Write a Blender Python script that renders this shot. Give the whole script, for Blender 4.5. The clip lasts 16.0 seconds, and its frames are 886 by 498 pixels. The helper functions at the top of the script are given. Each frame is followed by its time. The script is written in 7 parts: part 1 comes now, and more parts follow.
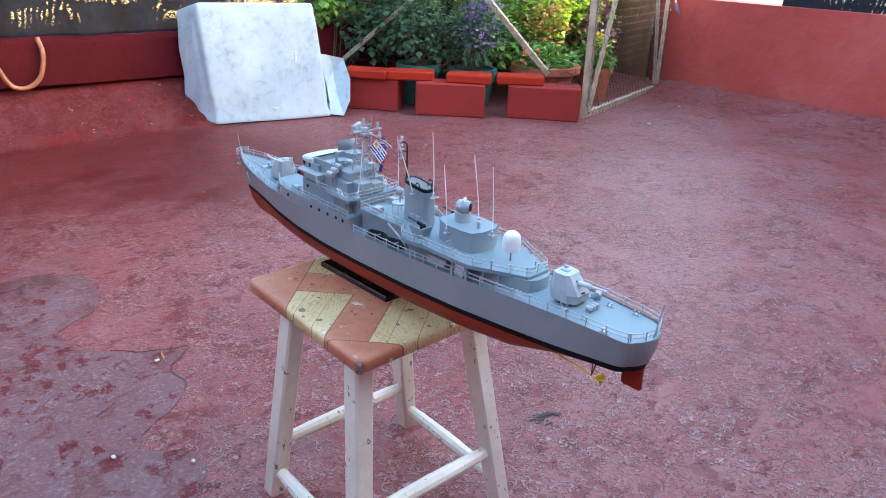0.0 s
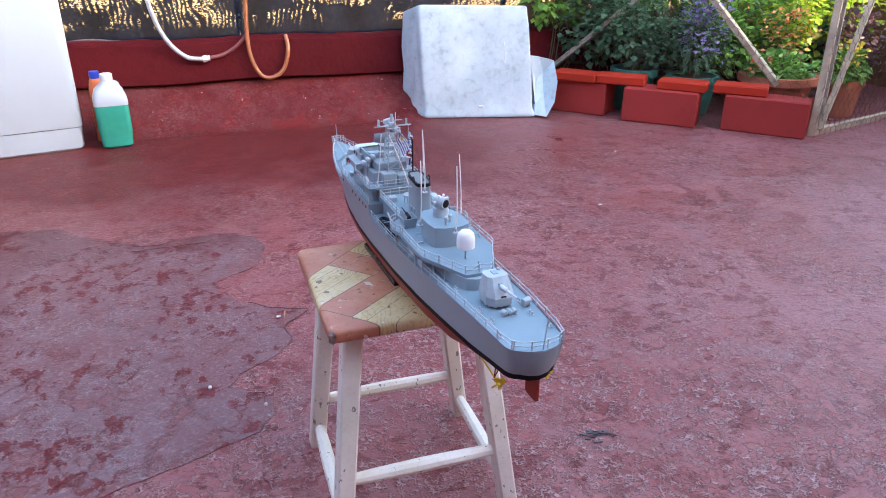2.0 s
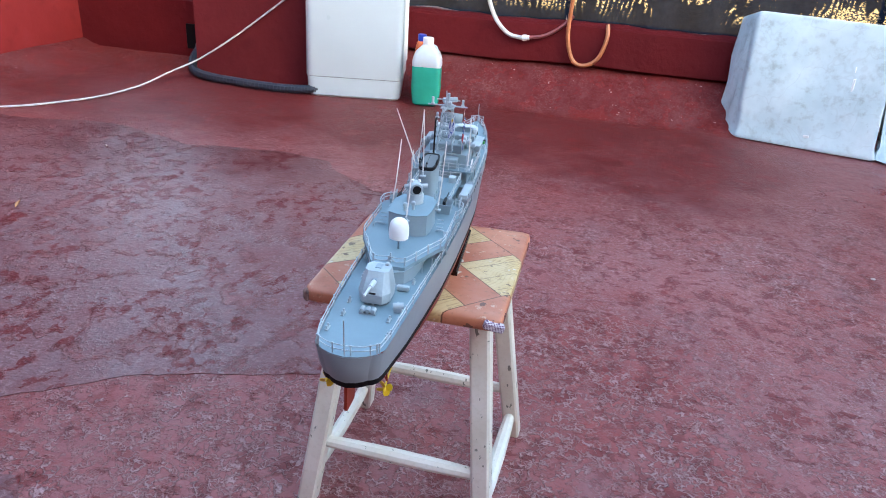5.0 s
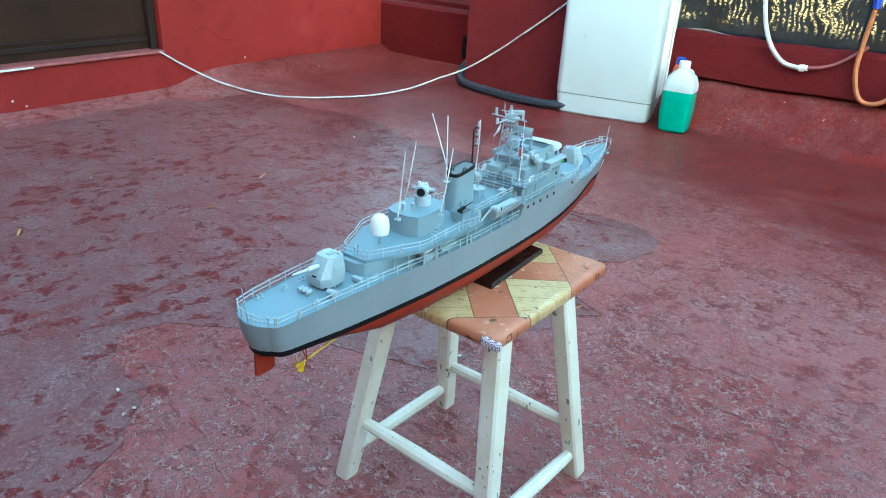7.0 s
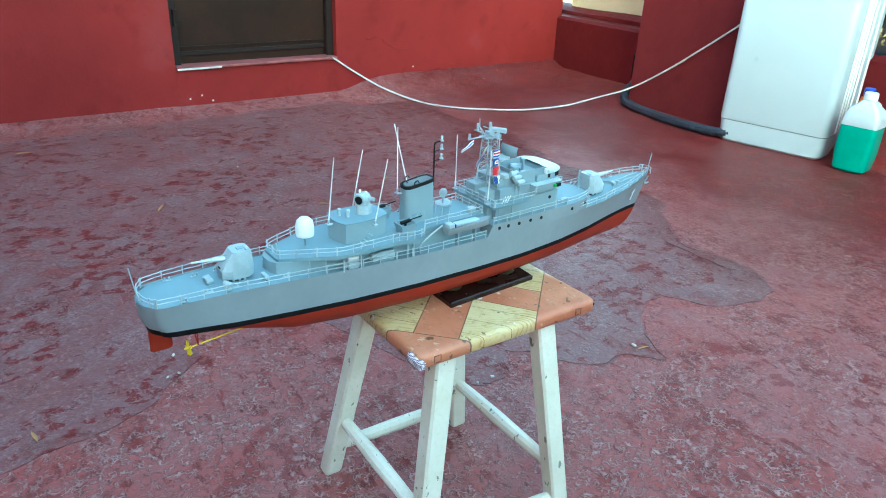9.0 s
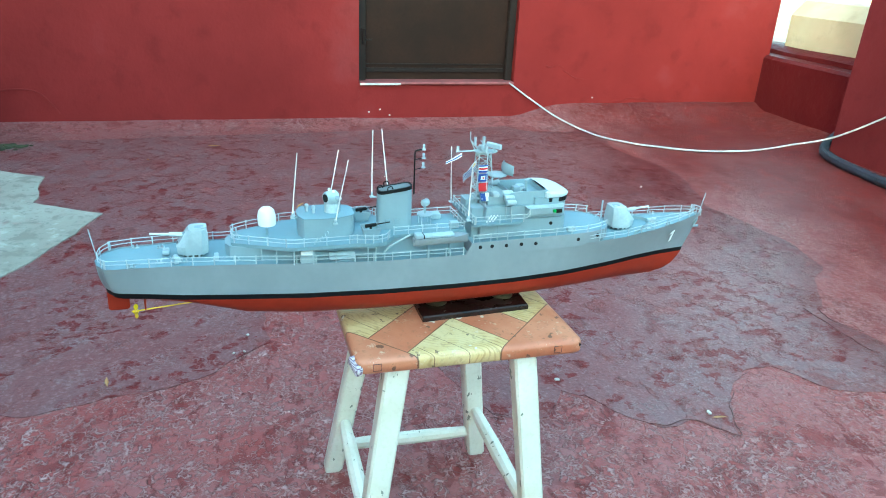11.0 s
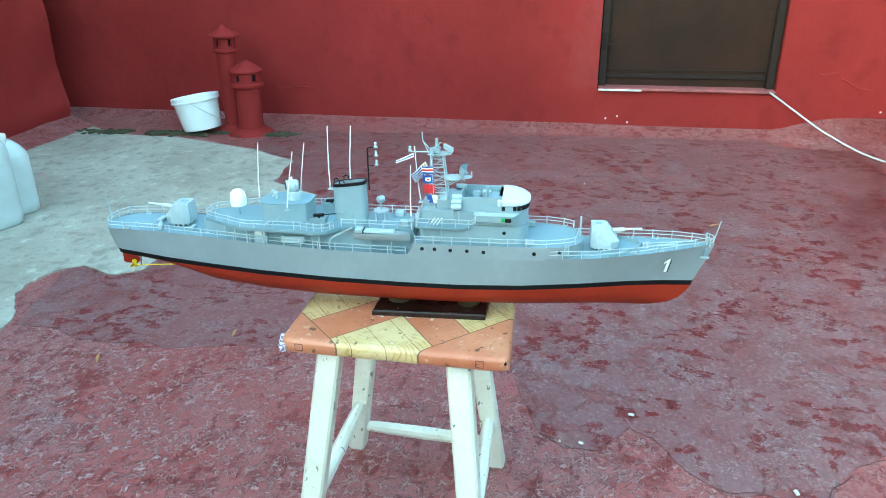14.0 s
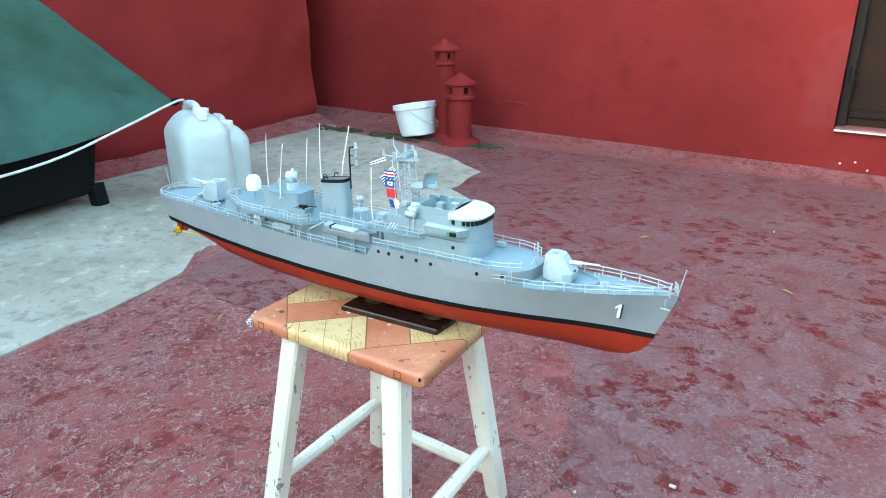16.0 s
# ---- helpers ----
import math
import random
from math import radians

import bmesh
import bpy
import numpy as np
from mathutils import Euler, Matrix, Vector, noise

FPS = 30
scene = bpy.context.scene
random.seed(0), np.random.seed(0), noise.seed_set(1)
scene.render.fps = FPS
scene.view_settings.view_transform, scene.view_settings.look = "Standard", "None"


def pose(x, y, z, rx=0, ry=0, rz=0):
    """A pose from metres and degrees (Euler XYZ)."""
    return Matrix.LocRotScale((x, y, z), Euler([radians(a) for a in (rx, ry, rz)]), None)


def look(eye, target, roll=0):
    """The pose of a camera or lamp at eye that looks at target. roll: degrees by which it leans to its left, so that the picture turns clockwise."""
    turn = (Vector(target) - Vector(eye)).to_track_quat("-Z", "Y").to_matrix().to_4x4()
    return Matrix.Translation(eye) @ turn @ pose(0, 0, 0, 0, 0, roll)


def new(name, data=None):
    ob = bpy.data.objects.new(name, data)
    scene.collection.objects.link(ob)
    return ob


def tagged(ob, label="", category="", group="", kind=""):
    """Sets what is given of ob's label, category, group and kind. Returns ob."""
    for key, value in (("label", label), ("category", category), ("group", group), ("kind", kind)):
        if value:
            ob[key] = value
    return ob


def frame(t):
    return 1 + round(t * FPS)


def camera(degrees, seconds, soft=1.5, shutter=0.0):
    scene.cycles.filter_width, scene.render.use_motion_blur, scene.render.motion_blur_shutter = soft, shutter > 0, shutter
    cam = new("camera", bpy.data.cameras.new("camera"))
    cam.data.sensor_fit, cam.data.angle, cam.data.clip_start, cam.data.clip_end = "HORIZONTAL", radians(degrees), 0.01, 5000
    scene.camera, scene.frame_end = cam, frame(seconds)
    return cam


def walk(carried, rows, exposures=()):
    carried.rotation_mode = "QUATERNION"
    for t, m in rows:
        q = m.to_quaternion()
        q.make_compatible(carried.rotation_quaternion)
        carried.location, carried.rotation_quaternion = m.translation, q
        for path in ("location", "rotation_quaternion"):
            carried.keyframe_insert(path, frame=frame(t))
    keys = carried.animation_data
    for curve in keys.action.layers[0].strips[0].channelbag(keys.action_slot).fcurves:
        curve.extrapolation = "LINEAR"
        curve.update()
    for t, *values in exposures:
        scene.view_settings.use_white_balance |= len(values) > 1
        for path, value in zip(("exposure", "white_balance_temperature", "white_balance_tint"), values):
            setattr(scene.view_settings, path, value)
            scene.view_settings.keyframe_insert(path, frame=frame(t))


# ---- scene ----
cam = camera(64.1, 16.0, 1.0)
U = 0.88  # metres in one unit of the plan of the place
PATH = [
    (0, (0.009, -0.013, 0.907), (1.214, 1.369, 0.108), 2.0),
    (0.5, (0.067, -0.058, 0.923), (1.19, 1.388, 0.117), 1.4),
    (1, (0.153, -0.14, 0.922), (1.053, 1.44, 0.088), 1.7),
    (1.5, (0.239, -0.192, 0.924), (0.992, 1.474, 0.113), 1.3),
    (2, (0.307, -0.236, 0.922), (0.899, 1.495, 0.114), 0.3),
    (2.5, (0.365, -0.238, 0.922), (0.894, 1.505, 0.096), 1.3),
    (3, (0.446, -0.236, 0.915), (0.829, 1.544, 0.088), 1.8),
    (3.5, (0.516, -0.229, 0.912), (0.74, 1.56, 0.047), 1.8),
    (4, (0.618, -0.245, 0.909), (0.558, 1.564, 0.058), 2.8),
    (4.2, (0.67, -0.239, 0.906), (0.534, 1.568, 0.06), 3.1),
    (6.3, (0.995, -0.105, 0.915), (0.169, 1.493, 0.041), 4.3),
    (6.5, (1.039, -0.09, 0.918), (0.124, 1.46, 0.047), 4.2),
    (7, (1.153, -0.039, 0.914), (0.041, 1.389, 0.063), 2.9),
    (7.5, (1.233, 0.019, 0.919), (-0.005, 1.344, 0.076), 1.9),
    (8, (1.286, 0.102, 0.914), (-0.038, 1.362, 0.104), 3.2),
    (8.5, (1.325, 0.157, 0.917), (-0.072, 1.321, 0.084), 3.0),
    (9, (1.375, 0.223, 0.923), (-0.123, 1.248, 0.085), 2.3),
    (9.2, (1.401, 0.259, 0.926), (-0.136, 1.222, 0.084), 2.5),
    (11.3, (1.499, 0.564, 0.901), (-0.279, 0.985, 0.088), 2.6),
    (11.5, (1.504, 0.59, 0.903), (-0.275, 0.95, 0.062), 2.3),
    (12, (1.54, 0.689, 0.905), (-0.271, 0.856, 0.074), 1.1),
    (12.5, (1.564, 0.802, 0.915), (-0.274, 0.788, 0.127), 0.4),
    (13, (1.571, 0.903, 0.911), (-0.272, 0.773, 0.146), 0.0),
    (13.5, (1.559, 0.959, 0.905), (-0.26, 0.714, 0.111), -0.5),
    (14, (1.514, 1.029, 0.905), (-0.29, 0.667, 0.12), -0.7),
    (14.5, (1.485, 1.119, 0.903), (-0.278, 0.625, 0.098), -1.4),
    (15, (1.457, 1.248, 0.906), (-0.229, 0.482, 0.15), -0.8),
    (15.5, (1.418, 1.343, 0.896), (-0.205, 0.438, 0.158), -0.2),
    (16, (1.347, 1.41, 0.881), (-0.198, 0.367, 0.157), -0.3),
]
EXPOSURES = [(0, 3.49, 7300, 9), (2, 3.40, 7300, 17), (4, 3.22, 7250, 16), (6.5, 3.42, 6600, -18), (9, 3.45, 6370, -27), (12.5, 3.77, 6780, -31), (14.5, 3.74, 7130, -22), (16, 3.82, 7700, -10)]
walk(cam, [(t, look(eye, target, roll)) for t, eye, target, roll in PATH], EXPOSURES)

# ---- world and sun ----
SUN_ELEVATION, SUN_ROTATION = 20.0, 135.0
world = bpy.data.worlds.new("world")
scene.world = world
world.use_nodes = True
sky = world.node_tree.nodes.new("ShaderNodeTexSky")
sky.sky_type, sky.sun_disc = "NISHITA", False
sky.sun_elevation, sky.sun_rotation = radians(SUN_ELEVATION), radians(SUN_ROTATION)
world.node_tree.links.new(sky.outputs[0], world.node_tree.nodes["Background"].inputs[0])
world.node_tree.nodes["Background"].inputs[1].default_value = 0.15
sun = new("sun", bpy.data.lights.new("sun", "SUN"))
sun.data.energy, sun.data.angle, sun.data.color = 2.0, radians(0.5), (1.0, 0.93, 0.82)
a, e = radians(SUN_ROTATION), radians(SUN_ELEVATION)
sun.matrix_basis = look((0, 0, 0), (-math.sin(a) * math.cos(e), -math.cos(a) * math.cos(e), -math.sin(e)))


# ---- geometry helpers ----
class Geo:
    """Vertices and faces of one mesh, in units of the plan."""

    def __init__(self):
        self.v, self.f = [], []

    def add(self, verts, faces):
        n = len(self.v)
        self.v += [tuple(p) for p in verts]
        self.f += [tuple(i + n for i in f) for f in faces]
        return self

    def box(self, x0, x1, y0, y1, z0, z1, c=0.0):
        return self.block(((x0 + x1) / 2, (y0 + y1) / 2, (z0 + z1) / 2), (x1 - x0, y1 - y0, z1 - z0), c=c)

    def block(self, centre, size, turn=None, c=0.0):
        """A box with chamfered edges of width c, turned by a matrix about its centre."""
        hx, hy, hz = (d / 2 for d in size)
        turn = turn or Matrix.Identity(3)
        m = Vector(centre)
        if c <= 0:
            vs = [(x, y, z) for z in (-hz, hz) for y in (-hy, hy) for x in (-hx, hx)]
            fs = [(0, 2, 3, 1), (4, 5, 7, 6), (0, 1, 5, 4), (2, 6, 7, 3), (0, 4, 6, 2), (1, 3, 7, 5)]
            return self.add([m + turn @ Vector(p) for p in vs], fs)
        c = min(c, hx * 0.9, hy * 0.9, hz * 0.9)
        vs, idx = [], {}
        for sz in (-1, 1):
            for sy in (-1, 1):
                for sx in (-1, 1):
                    for k, p in enumerate(((sx * hx, sy * (hy - c), sz * (hz - c)), (sx * (hx - c), sy * hy, sz * (hz - c)), (sx * (hx - c), sy * (hy - c), sz * hz))):
                        idx[sx, sy, sz, k] = len(vs)
                        vs.append(m + turn @ Vector(p))
        fs = []
        for s in (-1, 1):
            fs.append([idx[s, y, z, 0] for y, z in ((-1, -1), (1, -1), (1, 1), (-1, 1))][::s])
            fs.append([idx[x, s, z, 1] for x, z in ((-1, -1), (-1, 1), (1, 1), (1, -1))][::s])
            fs.append([idx[x, y, s, 2] for x, y in ((-1, -1), (1, -1), (1, 1), (-1, 1))][::s])
        for p in (-1, 1):
            for q in (-1, 1):
                fs.append([idx[-1, p, q, 1], idx[1, p, q, 1], idx[1, p, q, 2], idx[-1, p, q, 2]][::-p * q])
                fs.append([idx[p, -1, q, 0], idx[p, 1, q, 0], idx[p, 1, q, 2], idx[p, -1, q, 2]][::p * q])
                fs.append([idx[p, q, -1, 0], idx[p, q, 1, 0], idx[p, q, 1, 1], idx[p, q, -1, 1]][::-p * q])
                for r in (-1, 1):
                    fs.append([idx[p, q, r, k] for k in range(3)][::p * q * r])
        return self.add(vs, fs)

    def loft(self, rings, cap=True, closed=True):
        n = len(rings[0])
        fs = []
        for i in range(len(rings) - 1):
            for j in range(n if closed else n - 1):
                k = (j + 1) % n
                fs.append((i * n + j, i * n + k, (i + 1) * n + k, (i + 1) * n + j))
        if cap:
            fs += [tuple(range(n))[::-1], tuple((len(rings) - 1) * n + j for j in range(n))]
        return self.add([p for r in rings for p in r], fs)

    def prism(self, outline, z0, z1):
        """A plan outline, run anticlockwise, raised from z0 to z1."""
        return self.loft([[(x, y, z0) for x, y in outline], [(x, y, z1) for x, y in outline]])

    def tube(self, points, r, n=6, r1=None):
        pts = [Vector(p) for p in points]
        rings, side = [], None
        for i, p in enumerate(pts):
            d = (pts[min(i + 1, len(pts) - 1)] - pts[max(i - 1, 0)]).normalized()
            if side is None:
                side = d.orthogonal().normalized()
            side = (side - d * side.dot(d)).normalized()
            up = d.cross(side)
            rr = r if r1 is None else r + (r1 - r) * i / (len(pts) - 1)
            rings.append([p + rr * (math.cos(2 * math.pi * j / n) * side + math.sin(2 * math.pi * j / n) * up) for j in range(n)])
        return self.loft(rings)

    def lathe(self, profile, centre=(0, 0, 0), n=20, turn=None):
        """A profile of (radius, height), turned about an upright axis."""
        turn, m = turn or Matrix.Identity(3), Vector(centre)
        return self.loft([[m + turn @ Vector((r * math.cos(2 * math.pi * j / n), r * math.sin(2 * math.pi * j / n), z)) for j in range(n)] for r, z in profile])

    def sheet(self, nx, ny, fn):
        vs = [fn(i / nx, j / ny) for j in range(ny + 1) for i in range(nx + 1)]
        fs = [(j * (nx + 1) + i, j * (nx + 1) + i + 1, (j + 1) * (nx + 1) + i + 1, (j + 1) * (nx + 1) + i) for j in range(ny) for i in range(nx)]
        return self.add(vs, fs)


def turned(rx=0, ry=0, rz=0):
    return Euler([radians(v) for v in (rx, ry, rz)]).to_matrix()


def spline(points, steps=8):
    """A smooth line through the points."""
    p = [Vector(q) for q in points]
    p = [2 * p[0] - p[1], *p, 2 * p[-1] - p[-2]]
    out = []
    for i in range(1, len(p) - 2):
        for k in range(steps):
            t = k / steps
            out.append(0.5 * (2 * p[i] + (p[i + 1] - p[i - 1]) * t + (2 * p[i - 1] - 5 * p[i] + 4 * p[i + 1] - p[i + 2]) * t * t + (3 * p[i] - p[i - 1] - 3 * p[i + 1] + p[i + 2]) * t ** 3))
    return out + [p[-2]]


ORIGIN = {}


def mesh_of(name, g, mat, off=(0, 0, 0), sharp=35):
    off = Vector(off)
    me = bpy.data.meshes.new(name)
    me.from_pydata([(Vector(p) - off) * U for p in g.v], [], g.f)
    bm = bmesh.new()
    bm.from_mesh(me)
    bmesh.ops.recalc_face_normals(bm, faces=bm.faces)
    bm.to_mesh(me)
    bm.free()
    me.shade_smooth()
    me.set_sharp_from_angle(angle=radians(sharp))
    for m in mat if isinstance(mat, (list, tuple)) else [mat]:
        me.materials.append(m)
    return me


def thing(name, at, label, category, group="", rz=0.0, built_at=None, kind=""):
    """An Empty at the base of a thing; its parts are drawn in plan units about built_at."""
    ob = new(name)
    ob.empty_display_size = 0.05
    ob.matrix_basis = pose(at[0] * U, at[1] * U, at[2] * U, 0, 0, rz)
    ORIGIN[ob] = Vector(at if built_at is None else built_at)
    return tagged(ob, label, category, group, kind)


def part(name, g, mat, parent, label="", sharp=35):
    """One mesh under a thing or under a part."""
    ob = new(name, mesh_of(name, g, mat, ORIGIN[parent], sharp))
    ob.parent = parent
    ORIGIN[ob] = ORIGIN[parent]
    return tagged(ob, label)


def single(name, g, mat, at, label, category="", group="", kind="", sharp=35):
    """A thing that is one mesh, with its origin at its base."""
    ob = new(name, mesh_of(name, g, mat, at, sharp))
    ob.location = Vector(at) * U
    ORIGIN[ob] = Vector(at)
    return tagged(ob, label, category, group, kind)


# ---- materials ----
class Nodes:
    def __init__(self, name, rough=0.5, metal=0.0, spec=0.5):
        self.m = bpy.data.materials.new(name)
        self.m.use_nodes = True
        self.t = self.m.node_tree
        self.b = self.t.nodes["Principled BSDF"]
        self.b.inputs["Roughness"].default_value = rough
        self.b.inputs["Metallic"].default_value = metal
        self.b.inputs["Specular IOR Level"].default_value = spec
        self.where = None

    def node(self, kind, **inputs):
        n = self.t.nodes.new(kind)
        for key, value in inputs.items():
            self.put(n.inputs[key.replace("_", " ")], value)
        return n

    def put(self, socket, value):
        if isinstance(value, bpy.types.NodeSocket):
            self.t.links.new(value, socket)
        else:
            socket.default_value = value

    def coords(self, space="Object", scale=(1, 1, 1), rot=(0, 0, 0)):
        src = self.t.nodes.new("ShaderNodeNewGeometry").outputs["Position"] if space == "World" else self.t.nodes.new("ShaderNodeTexCoord").outputs[space]
        mp = self.t.nodes.new("ShaderNodeMapping")
        mp.inputs["Scale"].default_value, mp.inputs["Rotation"].default_value = scale, [radians(r) for r in rot]
        self.t.links.new(src, mp.inputs["Vector"])
        return mp.outputs[0]

    def noise(self, at, scale, detail=4.0, rough=0.55, distort=0.0):
        n = self.node("ShaderNodeTexNoise", Vector=at, Scale=scale, Detail=detail, Roughness=rough, Distortion=distort)
        return n.outputs["Fac"]

    def math(self, op, a, b=0.0, c=0.0):
        n = self.t.nodes.new("ShaderNodeMath")
        n.operation = op
        for s, v in zip(n.inputs, (a, b, c)):
            self.put(s, v)
        return n.outputs[0]

    def step(self, v, lo, hi, a=0.0, b=1.0):
        n = self.node("ShaderNodeMapRange")
        for key, val in (("Value", v), ("From Min", lo), ("From Max", hi), ("To Min", a), ("To Max", b)):
            self.put(n.inputs[key], val)
        return n.outputs[0]

    def mix(self, fac, a, b, blend="MIX"):
        n = self.t.nodes.new("ShaderNodeMix")
        n.data_type, n.blend_type = "RGBA", blend
        self.put(n.inputs[0], fac)
        self.put(n.inputs[6], (*a, 1) if isinstance(a, tuple) else a)
        self.put(n.inputs[7], (*b, 1) if isinstance(b, tuple) else b)
        return n.outputs[2]

    def bump(self, height, strength=0.3, dist=0.002, prev=None):
        n = self.node("ShaderNodeBump", Strength=strength, Distance=dist, Height=height)
        if prev is not None:
            self.t.links.new(prev, n.inputs["Normal"])
        self.t.links.new(n.outputs[0], self.b.inputs["Normal"])
        return n.outputs[0]

    def done(self, colour, rough=None):
        self.put(self.b.inputs["Base Color"], (*colour, 1) if isinstance(colour, tuple) else colour)
        if rough is not None:
            self.put(self.b.inputs["Roughness"], rough)
        return self.m


def shade(c, k):
    return tuple(min(1.0, x * k) for x in c)


def plain(name, colour, rough=0.5, metal=0.0, scale=30.0, vary=0.15, bump=0.15, fine=300.0, spec=0.5, space="Object"):
    """Paint, plastic or metal with faint blotches and grain."""
    n = Nodes(name, rough, metal, spec)
    at = n.coords(space)
    big, small = n.noise(at, scale, 3), n.noise(at, fine, 3)
    col = n.mix(n.step(big, 0.35, 0.65), shade(colour, 1 - vary), shade(colour, 1 + vary))
    col = n.mix(n.step(small, 0.4, 0.7, 0, 0.35), col, shade(colour, 1 - 1.5 * vary))
    n.bump(small, bump, 0.0006)
    return n.done(col, n.step(big, 0.3, 0.7, rough * 0.85, min(1, rough * 1.15)))


def wrinkles(n, at, scale, wide, keep_scale, keep_from, keep_to):
    """A broken net of thin raised creases, where the paint film has crept; and an offset copy for painting their shaded
    side.
    """
    n0 = n.node("ShaderNodeTexNoise", Vector=at, Scale=scale * 0.8, Detail=2.0)
    off = n.t.nodes.new("ShaderNodeVectorMath")
    off.operation = "MULTIPLY_ADD"
    n.put(off.inputs[0], n0.outputs["Color"])
    off.inputs[1].default_value = (2.4 / scale,) * 3
    n.put(off.inputs[2], at)
    lines = []
    for shift in (0.0, 0.0021):
        mv = n.t.nodes.new("ShaderNodeVectorMath")
        mv.inputs[1].default_value = (shift, shift * 0.6, 0.0)
        n.put(mv.inputs[0], off.outputs[0])
        v = n.t.nodes.new("ShaderNodeTexVoronoi")
        v.feature = "DISTANCE_TO_EDGE"
        v.inputs["Scale"].default_value = scale
        n.put(v.inputs["Vector"], mv.outputs[0])
        lines.append(n.step(v.outputs["Distance"], wide * 0.35, wide, 1, 0))
    keep = n.math("MULTIPLY", n.step(n.noise(at, keep_scale, 3.0, 0.6), keep_from, keep_to), n.step(n.noise(at, scale * 0.9, 1.0), 0.45, 0.53))
    return n.math("MULTIPLY", lines[0], keep), n.math("MULTIPLY", lines[1], keep)


def prints(n, at):
    """Clusters of small dark blots, like wet prints, with torn outlines."""
    where = n.step(n.noise(at, 3.6, 3, 0.55), 0.47, 0.50)
    blot = n.step(n.noise(n.coords("World", (1.3, 1, 1), (0, 0, 25)), 17, 5, 0.6, 0.3), 0.54, 0.552)
    return n.math("MULTIPLY", where, blot)


def floor_paint():
    n = Nodes("wrinkled_red_floor_paint", 0.4, 0.0, 0.3)
    at = n.coords("World")
    sep = n.node("ShaderNodeSeparateXYZ", Vector=at)
    big = n.noise(at, 1.3, 4, 0.6)
    mid = n.noise(at, 7.5, 6, 0.68)
    fine = n.noise(at, 70, 5, 0.65)
    grit = n.noise(at, 420, 2)
    haze = n.math("ADD", n.math("MULTIPLY", big, 0.55), n.math("MULTIPLY", mid, 0.45))
    col = n.mix(n.step(haze, 0.40, 0.60), (0.268, 0.056, 0.051), (0.300, 0.118, 0.115))
    # shade along the north parapet put in as deep red, with an uneven edge
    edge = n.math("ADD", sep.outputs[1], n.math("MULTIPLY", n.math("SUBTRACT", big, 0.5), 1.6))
    north_shade = n.math("MULTIPLY", n.step(edge, 2.0, 2.7), n.step(n.math("ADD", sep.outputs[0], n.math("MULTIPLY", mid, 0.5)), 2.3, 1.7))
    col = n.mix(n.math("MULTIPLY", north_shade, n.step(mid, 0.3, 0.62, 1, 0.75)), col, (0.085, 0.006, 0.006))
    # deep red spots and dark smears with torn outlines
    spot = n.noise(at, 9.0, 5, 0.6, 0.2)
    col = n.mix(n.step(spot, 0.585, 0.605, 0, 0.75), col, (0.175, 0.020, 0.018))
    smear = n.noise(n.coords("World", (1, 1.7, 1), (0, 0, 35)), 5.0, 6, 0.7)
    col = n.mix(n.step(smear, 0.66, 0.68, 0, 0.4), col, (0.15, 0.03, 0.03))
    col = n.mix(n.math("MULTIPLY", prints(n, at), 0.7), col, (0.14, 0.016, 0.015))
    # worn, greyish rubbed patches
    rub = n.math("MULTIPLY", n.step(n.noise(at, 3.1, 6, 0.7, 0.4), 0.54, 0.64), n.step(north_shade, 0, 1, 0.5, 0.12))
    col = n.mix(rub, col, (0.27, 0.135, 0.137))
    # the film has crept most round the stool
    off = n.math("SQRT", n.math("ADD", n.math("POWER", n.math("SUBTRACT", sep.outputs[0], 0.70), 2.0), n.math("POWER", n.math("SUBTRACT", sep.outputs[1], 0.30), 2.0)))
    off = n.math("ADD", off, n.math("MULTIPLY", n.math("SUBTRACT", big, 0.5), 2.2))
    area = n.math("MULTIPLY", n.math("MAXIMUM", n.step(off, 1.6, 0.7), n.step(n.noise(at, 2.3, 5), 0.44, 0.62, 0.30, 0.95)), n.step(north_shade, 0, 1, 1, 0.2))
    l0, g0 = wrinkles(n, at, 52, 0.10, 7, 0.38, 0.50)
    l1, g1 = wrinkles(n, n.coords("World", (1, 1, 1), (0, 0, 57)), 64, 0.11, 11, 0.40, 0.52)
    line = n.math("MULTIPLY", n.math("MAXIMUM", l0, n.math("MULTIPLY", l1, 0.7)), area)
    crease_shade = n.math("MULTIPLY", n.math("MAXIMUM", g0, n.math("MULTIPLY", g1, 0.7)), area)
    # shaded side and bright crest of each crease, put into the colour
    col = n.mix(n.math("MULTIPLY", crease_shade, 0.35), col, (0.11, 0.024, 0.024))
    col = n.mix(n.math("MULTIPLY", line, 0.8), col, (0.53, 0.33, 0.32))
    fleck = n.noise(n.coords("World", (1, 2.0, 1), (0, 0, 20)), 17, 4, 0.7, 0.3)
    col = n.mix(n.step(fleck, 0.59, 0.61, 0, 0.8), col, (0.15, 0.014, 0.013))
    chip = n.step(n.noise(at, 40, 3, 0.7), 0.69, 0.715)
    col = n.mix(n.math("MULTIPLY", chip, 0.8), col, (0.50, 0.38, 0.36))
    col = n.mix(n.step(fine, 0.44, 0.68, 0, 0.45), col, (0.15, 0.032, 0.032))
    ridge = n.bump(n.math("ADD", line, n.math("MULTIPLY", mid, 0.8)), 1.0, 0.006)
    n.bump(n.math("ADD", fine, n.math("MULTIPLY", grit, 0.5)), 0.5, 0.0025, ridge)
    # less sheen where the shade is put in
    n.put(n.b.inputs["Specular IOR Level"], n.step(north_shade, 0, 1, 0.32, 0.1))
